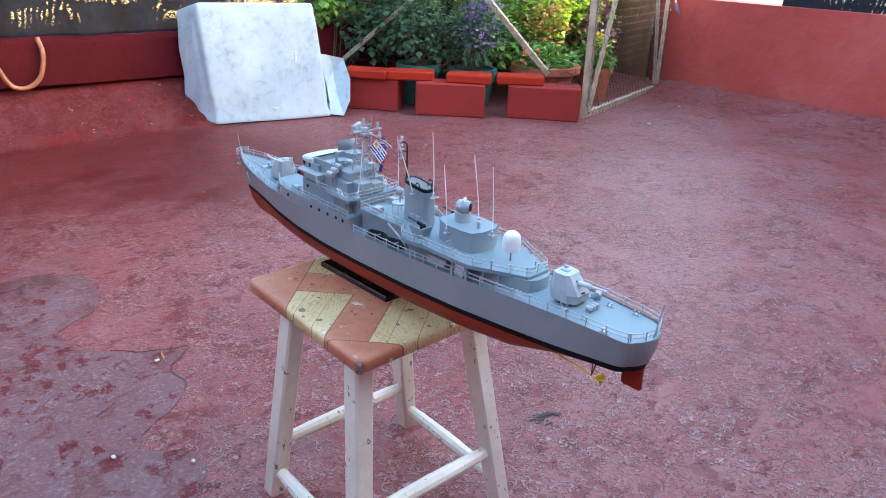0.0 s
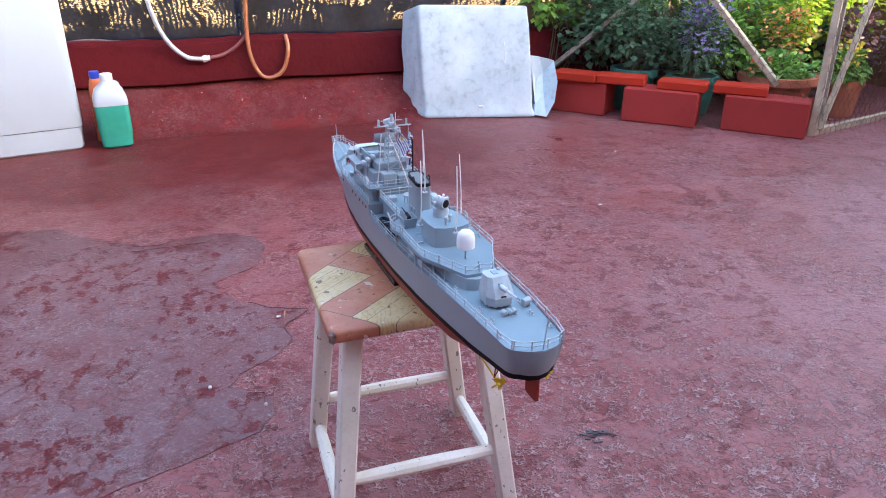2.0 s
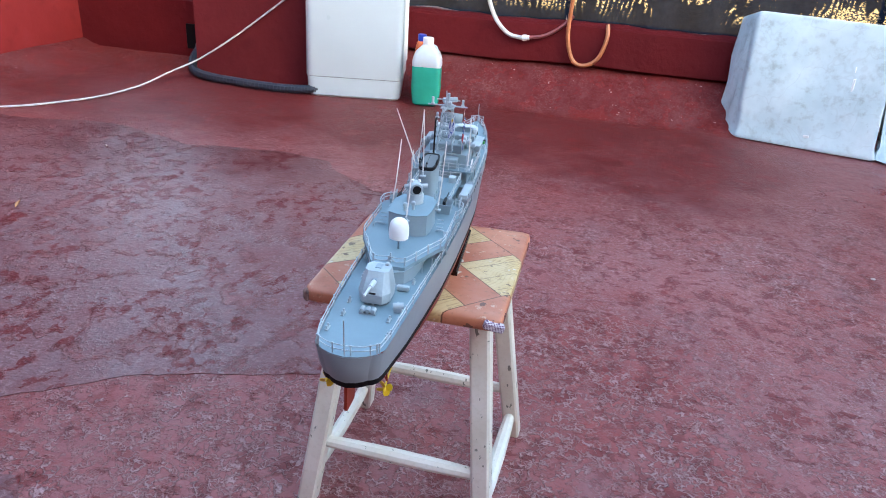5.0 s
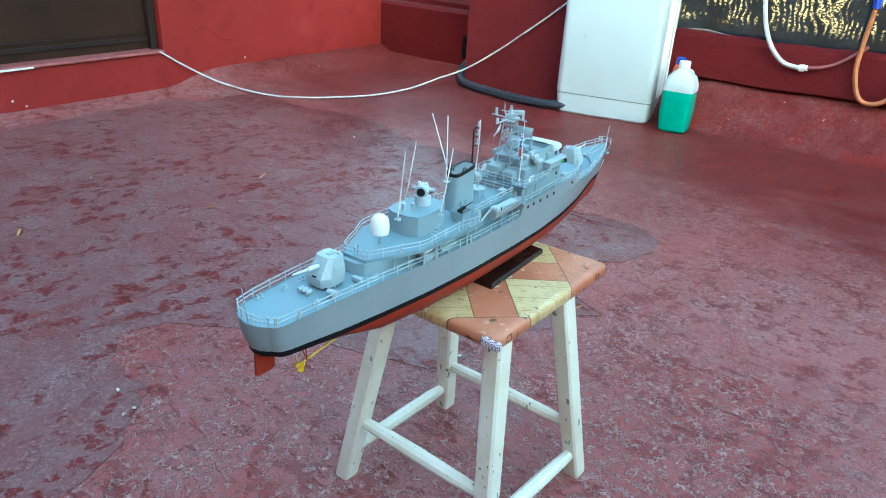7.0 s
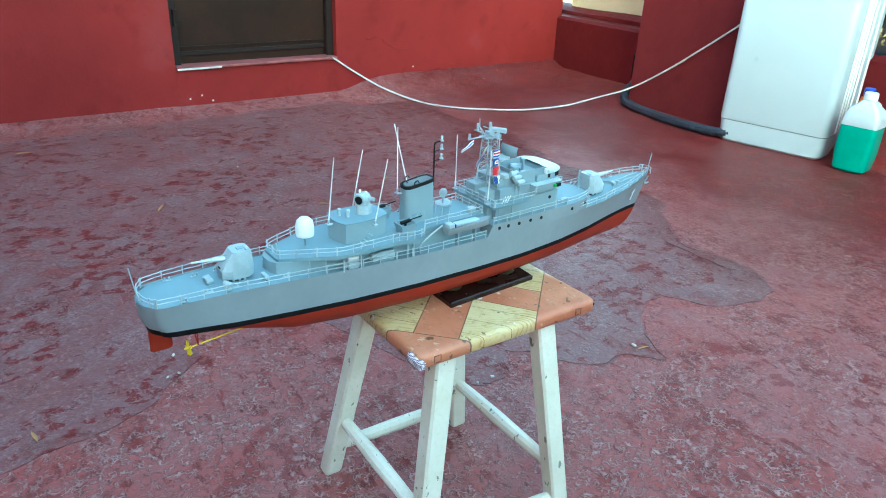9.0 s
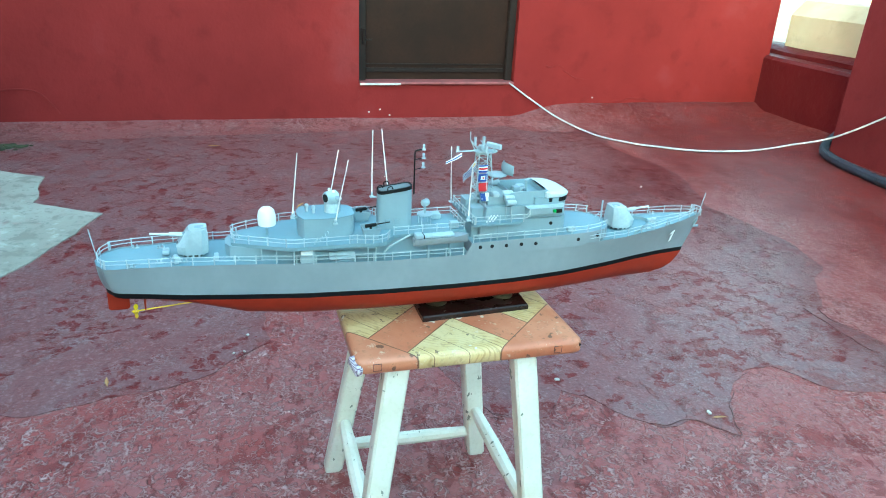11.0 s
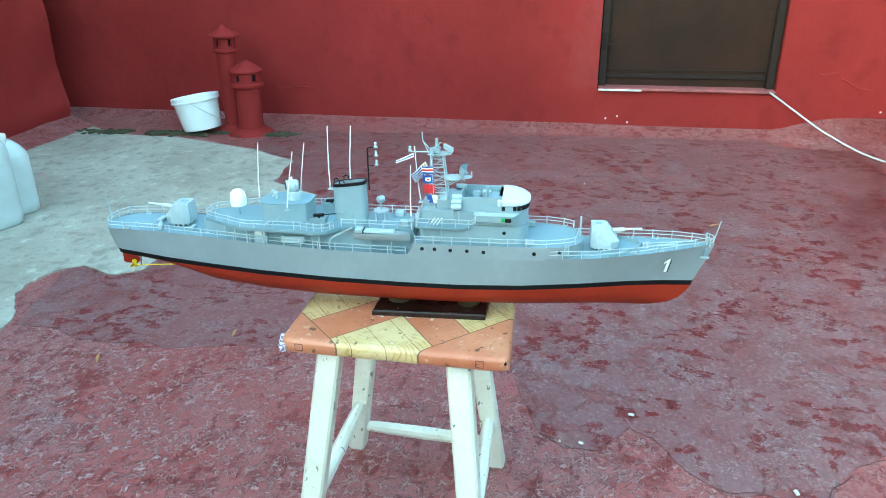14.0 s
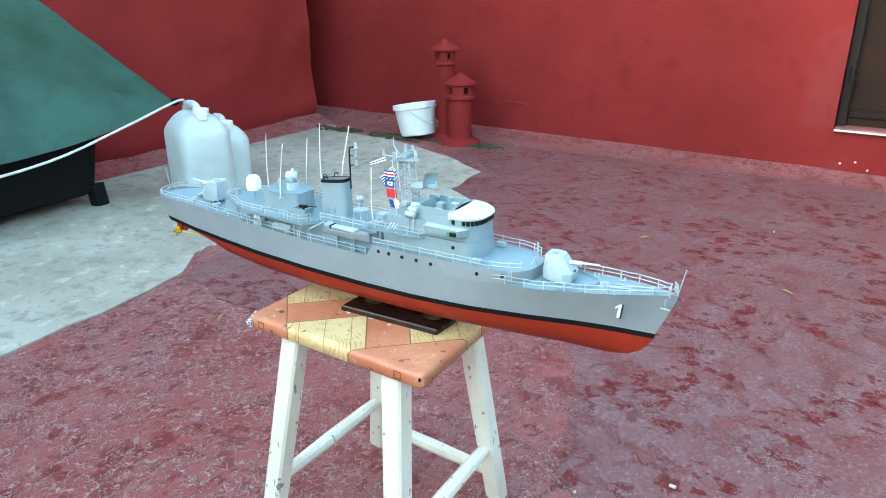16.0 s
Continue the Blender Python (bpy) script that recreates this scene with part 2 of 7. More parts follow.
    return n.done(col, n.step(n.math("ADD", haze, n.math("MULTIPLY", fine, 0.3)), 0.5, 0.8, 0.27, 0.5))


def peeled_paint():
    """Where the top coat has peeled: greyish primer with torn remnants of red."""
    n = Nodes("peeled_grey_red_floor", 0.42, 0.0, 0.45)
    at = n.coords("World")
    big, mid, fine = n.noise(at, 1.5, 4, 0.6), n.noise(at, 8, 6, 0.65), n.noise(at, 75, 5, 0.65)
    col = n.mix(n.step(n.math("ADD", n.math("MULTIPLY", mid, 0.6), n.math("MULTIPLY", big, 0.4)), 0.40, 0.60), (0.172, 0.055, 0.054), (0.190, 0.100, 0.102))
    rest = n.math("ADD", n.math("MULTIPLY", n.noise(at, 13, 7, 0.68, 0.3), 0.75), n.math("MULTIPLY", big, 0.25))
    col = n.mix(n.step(rest, 0.515, 0.54, 0, 0.62), col, (0.19, 0.036, 0.033))
    blots = prints(n, at)
    col = n.mix(n.math("MULTIPLY", blots, 0.92), col, (0.135, 0.010, 0.010))
    n.put(n.b.inputs["Specular IOR Level"], n.step(blots, 0, 1, 0.45, 0.2))
    speck = n.step(n.noise(at, 34, 4, 0.72), 0.63, 0.67, 0, 0.6)
    col = n.mix(speck, col, (0.34, 0.24, 0.24))
    col = n.mix(n.step(fine, 0.45, 0.66, 0, 0.45), col, (0.12, 0.04, 0.042))
    line, crease_shade = wrinkles(n, at, 74, 0.11, 6, 0.47, 0.58)
    grain = n.noise(at, 110, 3, 0.6, 0.4)
    col = n.mix(n.step(grain, 0.57, 0.64, 0, 0.4), col, (0.34, 0.22, 0.22))
    col = n.mix(n.step(grain, 0.42, 0.36, 0, 0.5), col, (0.10, 0.035, 0.036))
    # here too the creases' shaded side and bright crest are painted in
    col = n.mix(n.math("MULTIPLY", crease_shade, 0.5), col, (0.09, 0.03, 0.03))
    col = n.mix(n.math("MULTIPLY", line, 0.35), col, (0.44, 0.34, 0.34))
    # shade towards the north parapet, put into the colour as the same deep red
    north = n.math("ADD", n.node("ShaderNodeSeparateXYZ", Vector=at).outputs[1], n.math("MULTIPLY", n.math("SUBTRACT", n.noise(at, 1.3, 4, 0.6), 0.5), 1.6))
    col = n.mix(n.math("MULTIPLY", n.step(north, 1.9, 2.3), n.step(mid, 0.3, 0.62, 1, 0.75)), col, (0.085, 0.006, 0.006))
    b = n.bump(n.math("ADD", n.step(rest, 0.53, 0.57), n.math("ADD", n.math("MULTIPLY", mid, 1.0), n.math("MULTIPLY", line, 0.5))), 0.7, 0.0035)
    n.bump(n.math("ADD", fine, grain), 0.6, 0.0025, b)
    return n.done(col, n.step(rest, 0.45, 0.6, 0.44, 0.30))


def wall_paint(name, colour, pale, rough=0.6, pale_from=0.6, relief=0.8):
    n = Nodes(name, rough, 0.0, 0.06)
    at = n.coords("World")
    big, mid, fine = n.noise(at, 1.3, 4), n.noise(at, 7, 5, 0.6), n.noise(at, 90, 4)
    col = n.mix(n.step(big, 0.35, 0.65), shade(colour, 0.85), shade(colour, 1.12))
    col = n.mix(n.step(big, pale_from, pale_from + 0.14, 0, 0.55), col, pale)
    col = n.mix(n.step(mid, 0.56, 0.7, 0, 0.35), col, shade(colour, 0.6))
    b = n.bump(mid, relief, 0.014)
    n.bump(fine, 0.22, 0.0015, b)
    return n.done(col)


def screed():
    n = Nodes("bare_concrete_screed", 0.85)
    at = n.coords("World")
    big, mid, fine = n.noise(at, 2.2, 4), n.noise(at, 14, 5, 0.65), n.noise(at, 130, 3)
    col = n.mix(n.step(big, 0.35, 0.65), (0.29, 0.262, 0.212), (0.395, 0.37, 0.312))
    col = n.mix(n.step(mid, 0.53, 0.62, 0, 0.75), col, (0.22, 0.20, 0.165))
    col = n.mix(n.step(n.noise(at, 45, 4, 0.7), 0.58, 0.64, 0, 0.6), col, (0.2, 0.19, 0.16))
    col = n.mix(n.step(mid, 0.42, 0.34, 0, 0.7), col, (0.48, 0.455, 0.395))
    col = n.mix(n.step(n.noise(at, 5, 4, 0.7), 0.62, 0.7, 0, 0.4), col, (0.33, 0.15, 0.14))
    b = n.bump(mid, 0.5, 0.006)
    n.bump(fine, 0.4, 0.002, b)
    return n.done(col)


def seat_vinyl():
    """Printed vinyl: terracotta zigzag bands between planks of printed wood grain."""
    n = Nodes("printed_parquet_vinyl", 0.38)
    at = n.coords("Object")
    sep = n.node("ShaderNodeSeparateXYZ", Vector=at)
    x, y = n.math("DIVIDE", sep.outputs[0], U), n.math("DIVIDE", sep.outputs[1], U)
    dy = n.math("ADD", y, 0.025)
    p = n.math("MULTIPLY", n.math("ADD", x, dy), 0.7071)
    q = n.math("MULTIPLY", n.math("SUBTRACT", x, dy), 0.7071)
    across = n.math("ABSOLUTE", n.math("SUBTRACT", n.math("SUBTRACT", q, n.math("MULTIPLY", p, 0.118)), -0.018))
    along_ = n.math("ABSOLUTE", n.math("SUBTRACT", p, 0.02))
    e0, e1 = n.math("SUBTRACT", across, 0.035), n.math("SUBTRACT", along_, 0.036)
    e2, e3 = n.math("SUBTRACT", 0.168, n.math("ABSOLUTE", p)), n.math("SUBTRACT", 0.156, n.math("ABSOLUTE", q))
    inside = n.math("MINIMUM", n.math("MINIMUM", e0, e1), n.math("MINIMUM", e2, e3))
    band = n.math("LESS_THAN", inside, 0.0)
    rim = n.math("MINIMUM", n.math("ABSOLUTE", inside), n.math("MINIMUM", n.math("ABSOLUTE", e2), n.math("ABSOLUTE", e3)))
    joint = n.math("ABSOLUTE", n.math("SUBTRACT", n.math("FRACT", n.math("DIVIDE", n.math("SUBTRACT", q, n.math("MULTIPLY", p, 0.1)), 0.043)), 0.5))
    wob = n.noise(at, 9, 2)
    grain = n.math("SINE", n.math("MULTIPLY", n.math("ADD", n.math("SUBTRACT", n.math("MULTIPLY", x, 0.75), n.math("MULTIPLY", y, 0.65)), n.math("MULTIPLY", wob, 0.12)), 760.0))
    wood = n.mix(n.math("MULTIPLY", n.step(grain, 0.2, 0.95, 0, 0.8), n.step(n.noise(at, 22, 4, 0.7), 0.36, 0.62)), (0.56, 0.39, 0.18), (0.33, 0.18, 0.06))
    wood = n.mix(n.step(n.noise(at, 14, 5, 0.7), 0.42, 0.60, 0, 0.7), wood, (0.64, 0.50, 0.28))
    wood = n.mix(n.step(joint, 0.485, 0.493), wood, (0.13, 0.06, 0.025))
    clay = n.mix(n.step(n.noise(at, 11, 3), 0.35, 0.65), (0.43, 0.135, 0.07), (0.55, 0.225, 0.13))
    col = n.mix(band, wood, clay)
    col = n.mix(n.step(rim, 0.0014, 0.0006), col, (0.15, 0.06, 0.028))
    col = n.mix(n.step(n.noise(at, 60, 3, 0.6), 0.65, 0.67, 0, 0.85), col, (0.10, 0.05, 0.03))
    col = n.mix(n.step(n.noise(n.coords("Object", (1, 1, 1), (0, 0, 50)), 38, 2, 0.6), 0.7, 0.72, 0, 0.9), col, (0.62, 0.58, 0.5))
    worn = n.noise(at, 48, 6, 0.75)
    col = n.mix(n.step(worn, 0.60, 0.66, 0, 0.5), col, (0.66, 0.56, 0.42))
    col = n.mix(n.step(n.noise(at, 130, 3, 0.6), 0.56, 0.72, 0, 0.45), col, (0.20, 0.10, 0.05))
    b = n.bump(n.noise(at, 35, 3), 0.35, 0.002)
    n.bump(worn, 0.3, 0.0006, b)
    return n.done(col, n.step(worn, 0.35, 0.65, 0.28, 0.5))


def checks():
    n = Nodes("checked_lining", 0.8)
    sep = n.node("ShaderNodeSeparateXYZ", Vector=n.coords("Object"))
    a = n.math("SINE", n.math("MULTIPLY", n.math("ADD", sep.outputs[0], sep.outputs[2]), 1500.0))
    b = n.math("SINE", n.math("MULTIPLY", n.math("SUBTRACT", sep.outputs[0], sep.outputs[2]), 1500.0))
    return n.done(n.mix(n.step(n.math("MULTIPLY", a, b), -0.1, 0.1), (0.62, 0.58, 0.62), (0.13, 0.07, 0.14)))


def chipped_white():
    n = Nodes("chipped_cream_paint", 0.42)
    at = n.coords("Object")
    big = n.noise(at, 9, 4)
    col = n.mix(n.step(big, 0.35, 0.65), (0.66, 0.63, 0.52), (0.78, 0.76, 0.68))
    spots = n.noise(n.coords("Object", (1, 1, 0.55)), 62, 3, 0.6)
    low = n.noise(at, 24, 3, 0.7)
    chip = n.math("MAXIMUM", n.step(spots, 0.66, 0.675), n.step(low, 0.69, 0.705))
    col = n.mix(n.math("MULTIPLY", chip, 0.85), col, (0.10, 0.115, 0.085))
    col = n.mix(n.step(n.noise(at, 150, 3), 0.5, 0.75, 0, 0.25), col, (0.45, 0.40, 0.30))
    b = n.bump(chip, 0.5, -0.001)
    n.bump(n.noise(at, 70, 3), 0.25, 0.001, b)
    return n.done(col)


def tarp_white():
    n = Nodes("weathered_white_tarpaulin", 0.5)
    at = n.coords("Object")
    big, mid = n.noise(at, 6, 4), n.noise(at, 26, 5, 0.65)
    col = n.mix(n.step(big, 0.35, 0.65), (0.45, 0.57, 0.605), (0.58, 0.69, 0.725))
    col = n.mix(n.math("MULTIPLY", n.step(mid, 0.5, 0.68, 0, 0.7), n.step(big, 0.4, 0.6, 1, 0.2)), col, (0.30, 0.35, 0.36))
    col = n.mix(n.step(n.noise(at, 34, 4, 0.72), 0.66, 0.72, 0, 0.3), col, (0.2, 0.22, 0.22))
    # shading of the folds, put into the colour as thin darker lines
    crease = n.math("ABSOLUTE", n.math("SUBTRACT", n.noise(at, 4.5, 3, 0.5, 0.5), 0.5))
    col = n.mix(n.step(crease, 0.009, 0.002, 0, 0.18), col, (0.30, 0.34, 0.35))
    b = n.bump(n.noise(at, 3.5, 3, 0.5, 0.3), 0.4, 0.03)
    n.bump(mid, 0.12, 0.002, b)
    return n.done(col)


def green_tarp():
    n = Nodes("green_woven_tarpaulin", 0.5, 0.0, 0.25)
    at = n.coords("Object")
    big = n.noise(at, 4, 4)
    col = n.mix(n.step(big, 0.35, 0.65), (0.014, 0.050, 0.034), (0.028, 0.082, 0.060))
    crease = n.math("ABSOLUTE", n.math("SUBTRACT", n.noise(at, 6, 4, 0.6, 0.6), 0.5))
    col = n.mix(n.step(crease, 0.012, 0.0, 0, 0.6), col, (0.02, 0.05, 0.038))
    b = n.bump(n.step(crease, 0.03, 0.0), 0.3, 0.004)
    n.bump(n.noise(n.coords("Object", (1, 1, 2.6), (0, 30, 0)), 9, 4), 0.35, 0.008, b)
    return n.done(col)


def shade_cloth():
    n = Nodes("black_shade_netting", 0.9, 0, 0.05)
    at = n.coords("World", (1, 1, 1))
    sep = n.node("ShaderNodeSeparateXYZ", Vector=at)
    wave = n.noise(n.coords("World", (1.0, 1, 1.6)), 3.2, 5, 0.62, 0.8)
    ripple = n.math("SINE", n.math("ADD", n.math("MULTIPLY", n.math("ADD", sep.outputs[0], sep.outputs[1]), 215.0), n.math("MULTIPLY", n.noise(at, 2.4, 3), 55.0)))
    weave = n.noise(n.coords("World", (1, 1, 1.6)), 85, 3)
    hole = n.math("MULTIPLY", n.step(n.math("ADD", wave, n.math("MULTIPLY", ripple, 0.05)), 0.535, 0.585), n.step(weave, 0.45, 0.54))
    thin = n.math("MAXIMUM", n.math("MULTIPLY", n.math("MULTIPLY", hole, n.step(sep.outputs[2], 0.47, 0.53)), 0.38), 0.008)
    n.put(n.b.inputs["Alpha"], n.math("SUBTRACT", 1.0, thin))
    n.bump(wave, 0.8, 0.02)
    return n.done(n.mix(n.noise(at, 30, 3), (0.006, 0.009, 0.018), (0.016, 0.022, 0.036)))


def leaf(name, c0, c1, thru=0.35):
    n = Nodes(name, 0.5)
    pick = n.t.nodes.new("ShaderNodeNewGeometry").outputs["Random Per Island"]
    col = n.mix(pick, c0, c1)
    n.done(col)
    tr = n.t.nodes.new("ShaderNodeBsdfTranslucent")
    n.t.links.new(col, tr.inputs[0])
    mx = n.t.nodes.new("ShaderNodeMixShader")
    mx.inputs[0].default_value = thru
    out = n.t.nodes["Material Output"]
    n.t.links.new(n.b.outputs[0], mx.inputs[1])
    n.t.links.new(tr.outputs[0], mx.inputs[2])
    n.t.links.new(mx.outputs[0], out.inputs[0])
    return n.m


def milky(name, colour, rough=0.35, thru=0.5, clear=0.0):
    """Thin translucent plastic."""
    n = Nodes(name, rough)
    at = n.coords("Object")
    col = n.mix(n.step(n.noise(at, 9, 3), 0.35, 0.65), shade(colour, 0.9), shade(colour, 1.05))
    n.done(col)
    n.put(n.b.inputs["Subsurface Weight"], thru)
    n.b.inputs["Subsurface Radius"].default_value = (0.03, 0.03, 0.03)
    return n.m


FLOOR = floor_paint()
PEELED = peeled_paint()
WALL = wall_paint("red_wall_paint", (0.218, 0.022, 0.022), (0.235, 0.058, 0.058), 0.65, 0.6, 0.5)
WALL_EAST = wall_paint("pale_red_wall_paint", (0.47, 0.084, 0.072), (0.5, 0.13, 0.12), 0.6, 0.55)
# red wall paint with the shade below the netting put into its colour
WALL_SHADED = wall_paint("shaded_red_wall_paint", (0.092, 0.0095, 0.0115), (0.13, 0.03, 0.03), 0.5, 0.7, 1.0)
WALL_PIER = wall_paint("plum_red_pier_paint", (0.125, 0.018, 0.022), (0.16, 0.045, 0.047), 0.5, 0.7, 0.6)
SCREED = screed()
VINYL = seat_vinyl()
CHECKS = checks()
CREAM = chipped_white()
TARP = tarp_white()
GREEN_TARP = green_tarp()
NET = shade_cloth()
BLOCK_RED = wall_paint("red_block_paint", (0.34, 0.042, 0.036), (0.40, 0.10, 0.09), 0.65, 0.66, 0.2)
BRICK_RED = wall_paint("bright_red_brick_paint", (0.44, 0.038, 0.02), (0.5, 0.1, 0.06), 0.6, 0.7, 0.2)
CRACK = plain("dark_crack_edge", (0.10, 0.032, 0.032), 0.7)
DOOR_BROWN = plain("dark_brown_door_paint", (0.026, 0.0105, 0.0065), 0.6, 0, 5, 0.25, 0.2, 60, spec=0.15)
IRON = plain("brown_iron", (0.018, 0.010, 0.008), 0.6, spec=0.2)
WHITE_ENAMEL = plain("white_enamel", (0.45, 0.53, 0.575), 0.32, 0, 3, 0.03, 0.02, 200)
SEAM = plain("dark_seam", (0.10, 0.11, 0.12), 0.6)
WHITE_PLASTIC = plain("white_plastic", (0.76, 0.77, 0.76), 0.35, 0, 12, 0.04, 0.03)
HOSE_WHITE = plain("white_hose", (0.52, 0.53, 0.52), 0.5)
HOSE_ORANGE = plain("orange_hose", (0.42, 0.14, 0.055), 0.4)
HOSE_RED = plain("dull_red_hose", (0.22, 0.05, 0.05), 0.5)
HOSE_DARK = plain("dark_blue_hose", (0.022, 0.030, 0.045), 0.45)
TERRACOTTA = plain("terracotta", (0.40, 0.12, 0.06), 0.75, 0, 12, 0.2, 0.3, 90)
POT_GREEN = plain("green_plastic_pot", (0.03, 0.16, 0.12), 0.45)
LATH = plain("weathered_lath", (0.48, 0.38, 0.26), 0.75, 0, 15, 0.25, 0.4, 120)
LATH_DARK = plain("grey_lath", (0.36, 0.30, 0.235), 0.8, 0, 15, 0.25, 0.4, 120)
WIRE = plain("chicken_wire", (0.09, 0.08, 0.065), 0.6, 0.4)
SOIL = plain("soil", (0.04, 0.028, 0.02), 0.95, 0, 30, 0.4, 0.9, 150)
MOSS = plain("moss_and_dirt", (0.045, 0.046, 0.02), 0.95, 0, 18, 0.45, 1.0, 160)
DRY_LEAF = plain("dry_leaf", (0.46, 0.24, 0.10), 0.7)
CHIP = plain("pale_chip", (0.62, 0.58, 0.52), 0.8)
ROPE = plain("white_rope", (0.6, 0.6, 0.58), 0.8)
BLACK_PLASTIC = plain("black_plastic", (0.006, 0.006, 0.007), 0.7, spec=0.1)
JERRY = milky("translucent_white_plastic", (0.50, 0.545, 0.545), 0.4, 0.35)
LIQUID = milky("green_liquid", (0.02, 0.33, 0.235), 0.25, 0.3)
BOTTLE = milky("clear_white_bottle", (0.48, 0.54, 0.57), 0.3, 0.3)
ORANGE_PLASTIC = plain("orange_plastic", (0.62, 0.13, 0.03), 0.4)
BLUE_PLASTIC = plain("blue_plastic", (0.02, 0.06, 0.42), 0.4)
OCHRE = wall_paint("sunlit_ochre_plaster", (0.62, 0.47, 0.27), (0.7, 0.6, 0.42), 0.8)
STONE = wall_paint("beige_rough_stone", (0.5, 0.4, 0.27), (0.62, 0.54, 0.4), 0.9, 0.5)
FAR_GROUND = plain("far_ground", (0.16, 0.15, 0.12), 0.9, 0, 0.5, 0.3, 0.2, 4, space="World")
LEAF_GREEN = leaf("green_leaves", (0.07, 0.21, 0.04), (0.24, 0.46, 0.08))
LEAF_DARK = leaf("dark_green_leaves", (0.05, 0.14, 0.075), (0.15, 0.30, 0.16))
LEAF_BRIGHT = leaf("yellow_green_leaves", (0.20, 0.38, 0.03), (0.55, 0.60, 0.07), 0.5)
PETAL_ORANGE = leaf("orange_petals", (0.75, 0.2, 0.09), (0.82, 0.42, 0.22))
PETAL_PURPLE = leaf("purple_petals", (0.22, 0.14, 0.38), (0.42, 0.34, 0.58))
PETAL_YELLOW = leaf("yellow_petals", (0.75, 0.5, 0.03), (0.8, 0.62, 0.1))
# the ship
HULL = plain("pale_grey_ship_paint", (0.215, 0.246, 0.271), 0.42, 0, 14, 0.07, 0.16, 110, spec=0.35)
DECK = plain("blue_grey_deck_paint", (0.165, 0.25, 0.29), 0.55, 0, 20, 0.06, 0.12, 260)
UPPER = plain("grey_superstructure_paint", (0.225, 0.298, 0.332), 0.45, 0, 25, 0.05, 0.08, 220)
BOOT = plain("black_boot_topping", (0.006, 0.006, 0.007), 0.6, spec=0.1)
KEEL = plain("red_antifouling", (0.235, 0.021, 0.010), 0.45, 0, 14, 0.12, 0.1, 120, spec=0.2)
PALE = plain("pale_fitting", (0.335, 0.405, 0.435), 0.42)
RAIL = plain("pale_rail_paint", (0.39, 0.45, 0.475), 0.4)
ROOF_WHITE = plain("dull_roof_white", (0.50, 0.55, 0.57), 0.45, 0, 20, 0.04, 0.05)
WHITE = plain("ship_white", (0.74, 0.76, 0.76), 0.4, 0, 20, 0.03, 0.05)
WHIP = plain("aerial_white", (0.72, 0.70, 0.67), 0.45)
BLACK = plain("ship_black", (0.008, 0.008, 0.009), 0.5, spec=0.2)
YELLOW = plain("brass_yellow_paint", (0.70, 0.46, 0.02), 0.35)
VARNISH = plain("dark_varnished_wood", (0.020, 0.008, 0.006), 0.26, 0, 25, 0.3, 0.05, spec=0.3)
BRONZE = plain("bronze_spool", (0.16, 0.12, 0.07), 0.35, 0.6)
FLAG_BLUE = plain("flag_blue", (0.02, 0.06, 0.26), 0.7)
FLAG_WHITE = plain("flag_white", (0.74, 0.75, 0.76), 0.7)
FLAG_RED = plain("flag_red", (0.60, 0.02, 0.03), 0.7)
FLAG_GOLD = plain("flag_gold", (0.70, 0.42, 0.03), 0.7)

# ---- the terrace ----
def setting(name, g, mat, label="", sharp=35):
    ob = new(name, mesh_of(name, g, mat, (0, 0, 0), sharp))
    ORIGIN[ob] = Vector((0, 0, 0))
    return tagged(ob, label, kind="structure")


X_WEST, Y_NORTH, X_EAST, Y_SOUTH = -2.62, 4.27, 5.12, -2.05


def floor_height(x, y):
    """The floor, with the membrane running up in a slope to the parapets."""
    z = 0.0
    z = max(z, 0.25 * min(1, max(0, (y - 3.93) / 0.33)) ** 1.2 if x < 1.75 and x > -0.85 else 0)
    z = max(z, 0.13 * min(1, max(0, (y - 3.8) / 0.45)) ** 1.3 if x <= -0.85 else 0)
    z = max(z, 0.07 * min(1, max(0, (x - 4.62) / 0.5)) ** 1.2)
    z = max(z, 0.12 * min(1, max(0, (-2.28 - x) / 0.34)) ** 1.5 * (lambda t: t * t * (3 - 2 * t))(min(1, max(0, (y - 2.1) / 0.5))))
    z = max(z, 0.04 * min(1, max(0, (-2.47 - x) / 0.16)) ** 1.6)
    z = max(z, 0.07 * min(1, max(0, (-1.85 - y) / 0.2)) ** 1.3 if x > -2.3 else 0)
    return z


def floor_point(u, v):
    x, y = -2.75 + u * 8.05, -3.3 + v * 7.75
    z = floor_height(x, y)
    return (x, y, z + (0.0006 * noise.noise((x * 1.7, y * 1.7, 0)) if z < 0.01 else 0.012 * noise.noise((x * 3, y * 3, 4)) * min(1, z * 8)))


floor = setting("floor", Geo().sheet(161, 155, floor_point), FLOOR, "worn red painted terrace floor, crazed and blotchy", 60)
setting("ground", Geo().box(-400, 400, -400, 400, -4.2, -4.0), FAR_GROUND, "bare ground far below the terrace")


def rough_outline(points, steps, amount, seed):
    """A closed outline with ragged edges."""
    out = []
    for i, p in enumerate(points):
        a, b = Vector(p), Vector(points[(i + 1) % len(points)])
        for k in range(steps):
            q = a.lerp(b, k / steps)
            w = noise.noise_vector((q.x * 6, q.y * 6, seed)) * amount + noise.noise_vector((q.x * 23, q.y * 23, seed)) * amount * 0.4
            out.append((q.x + w.x, q.y + w.y))
    return out


def layer(name, outline, z, mat, label):
    """A thin coat on the floor with a ragged edge."""
    n = len(outline)
    g = Geo().add([(x, y, 0.0) for x, y in outline] + [(x, y, z) for x, y in outline], [tuple(range(n, 2 * n))] + [(i, (i + 1) % n, n + (i + 1) % n, n + i) for i in range(n)])
    return setting(name, g, mat, label)


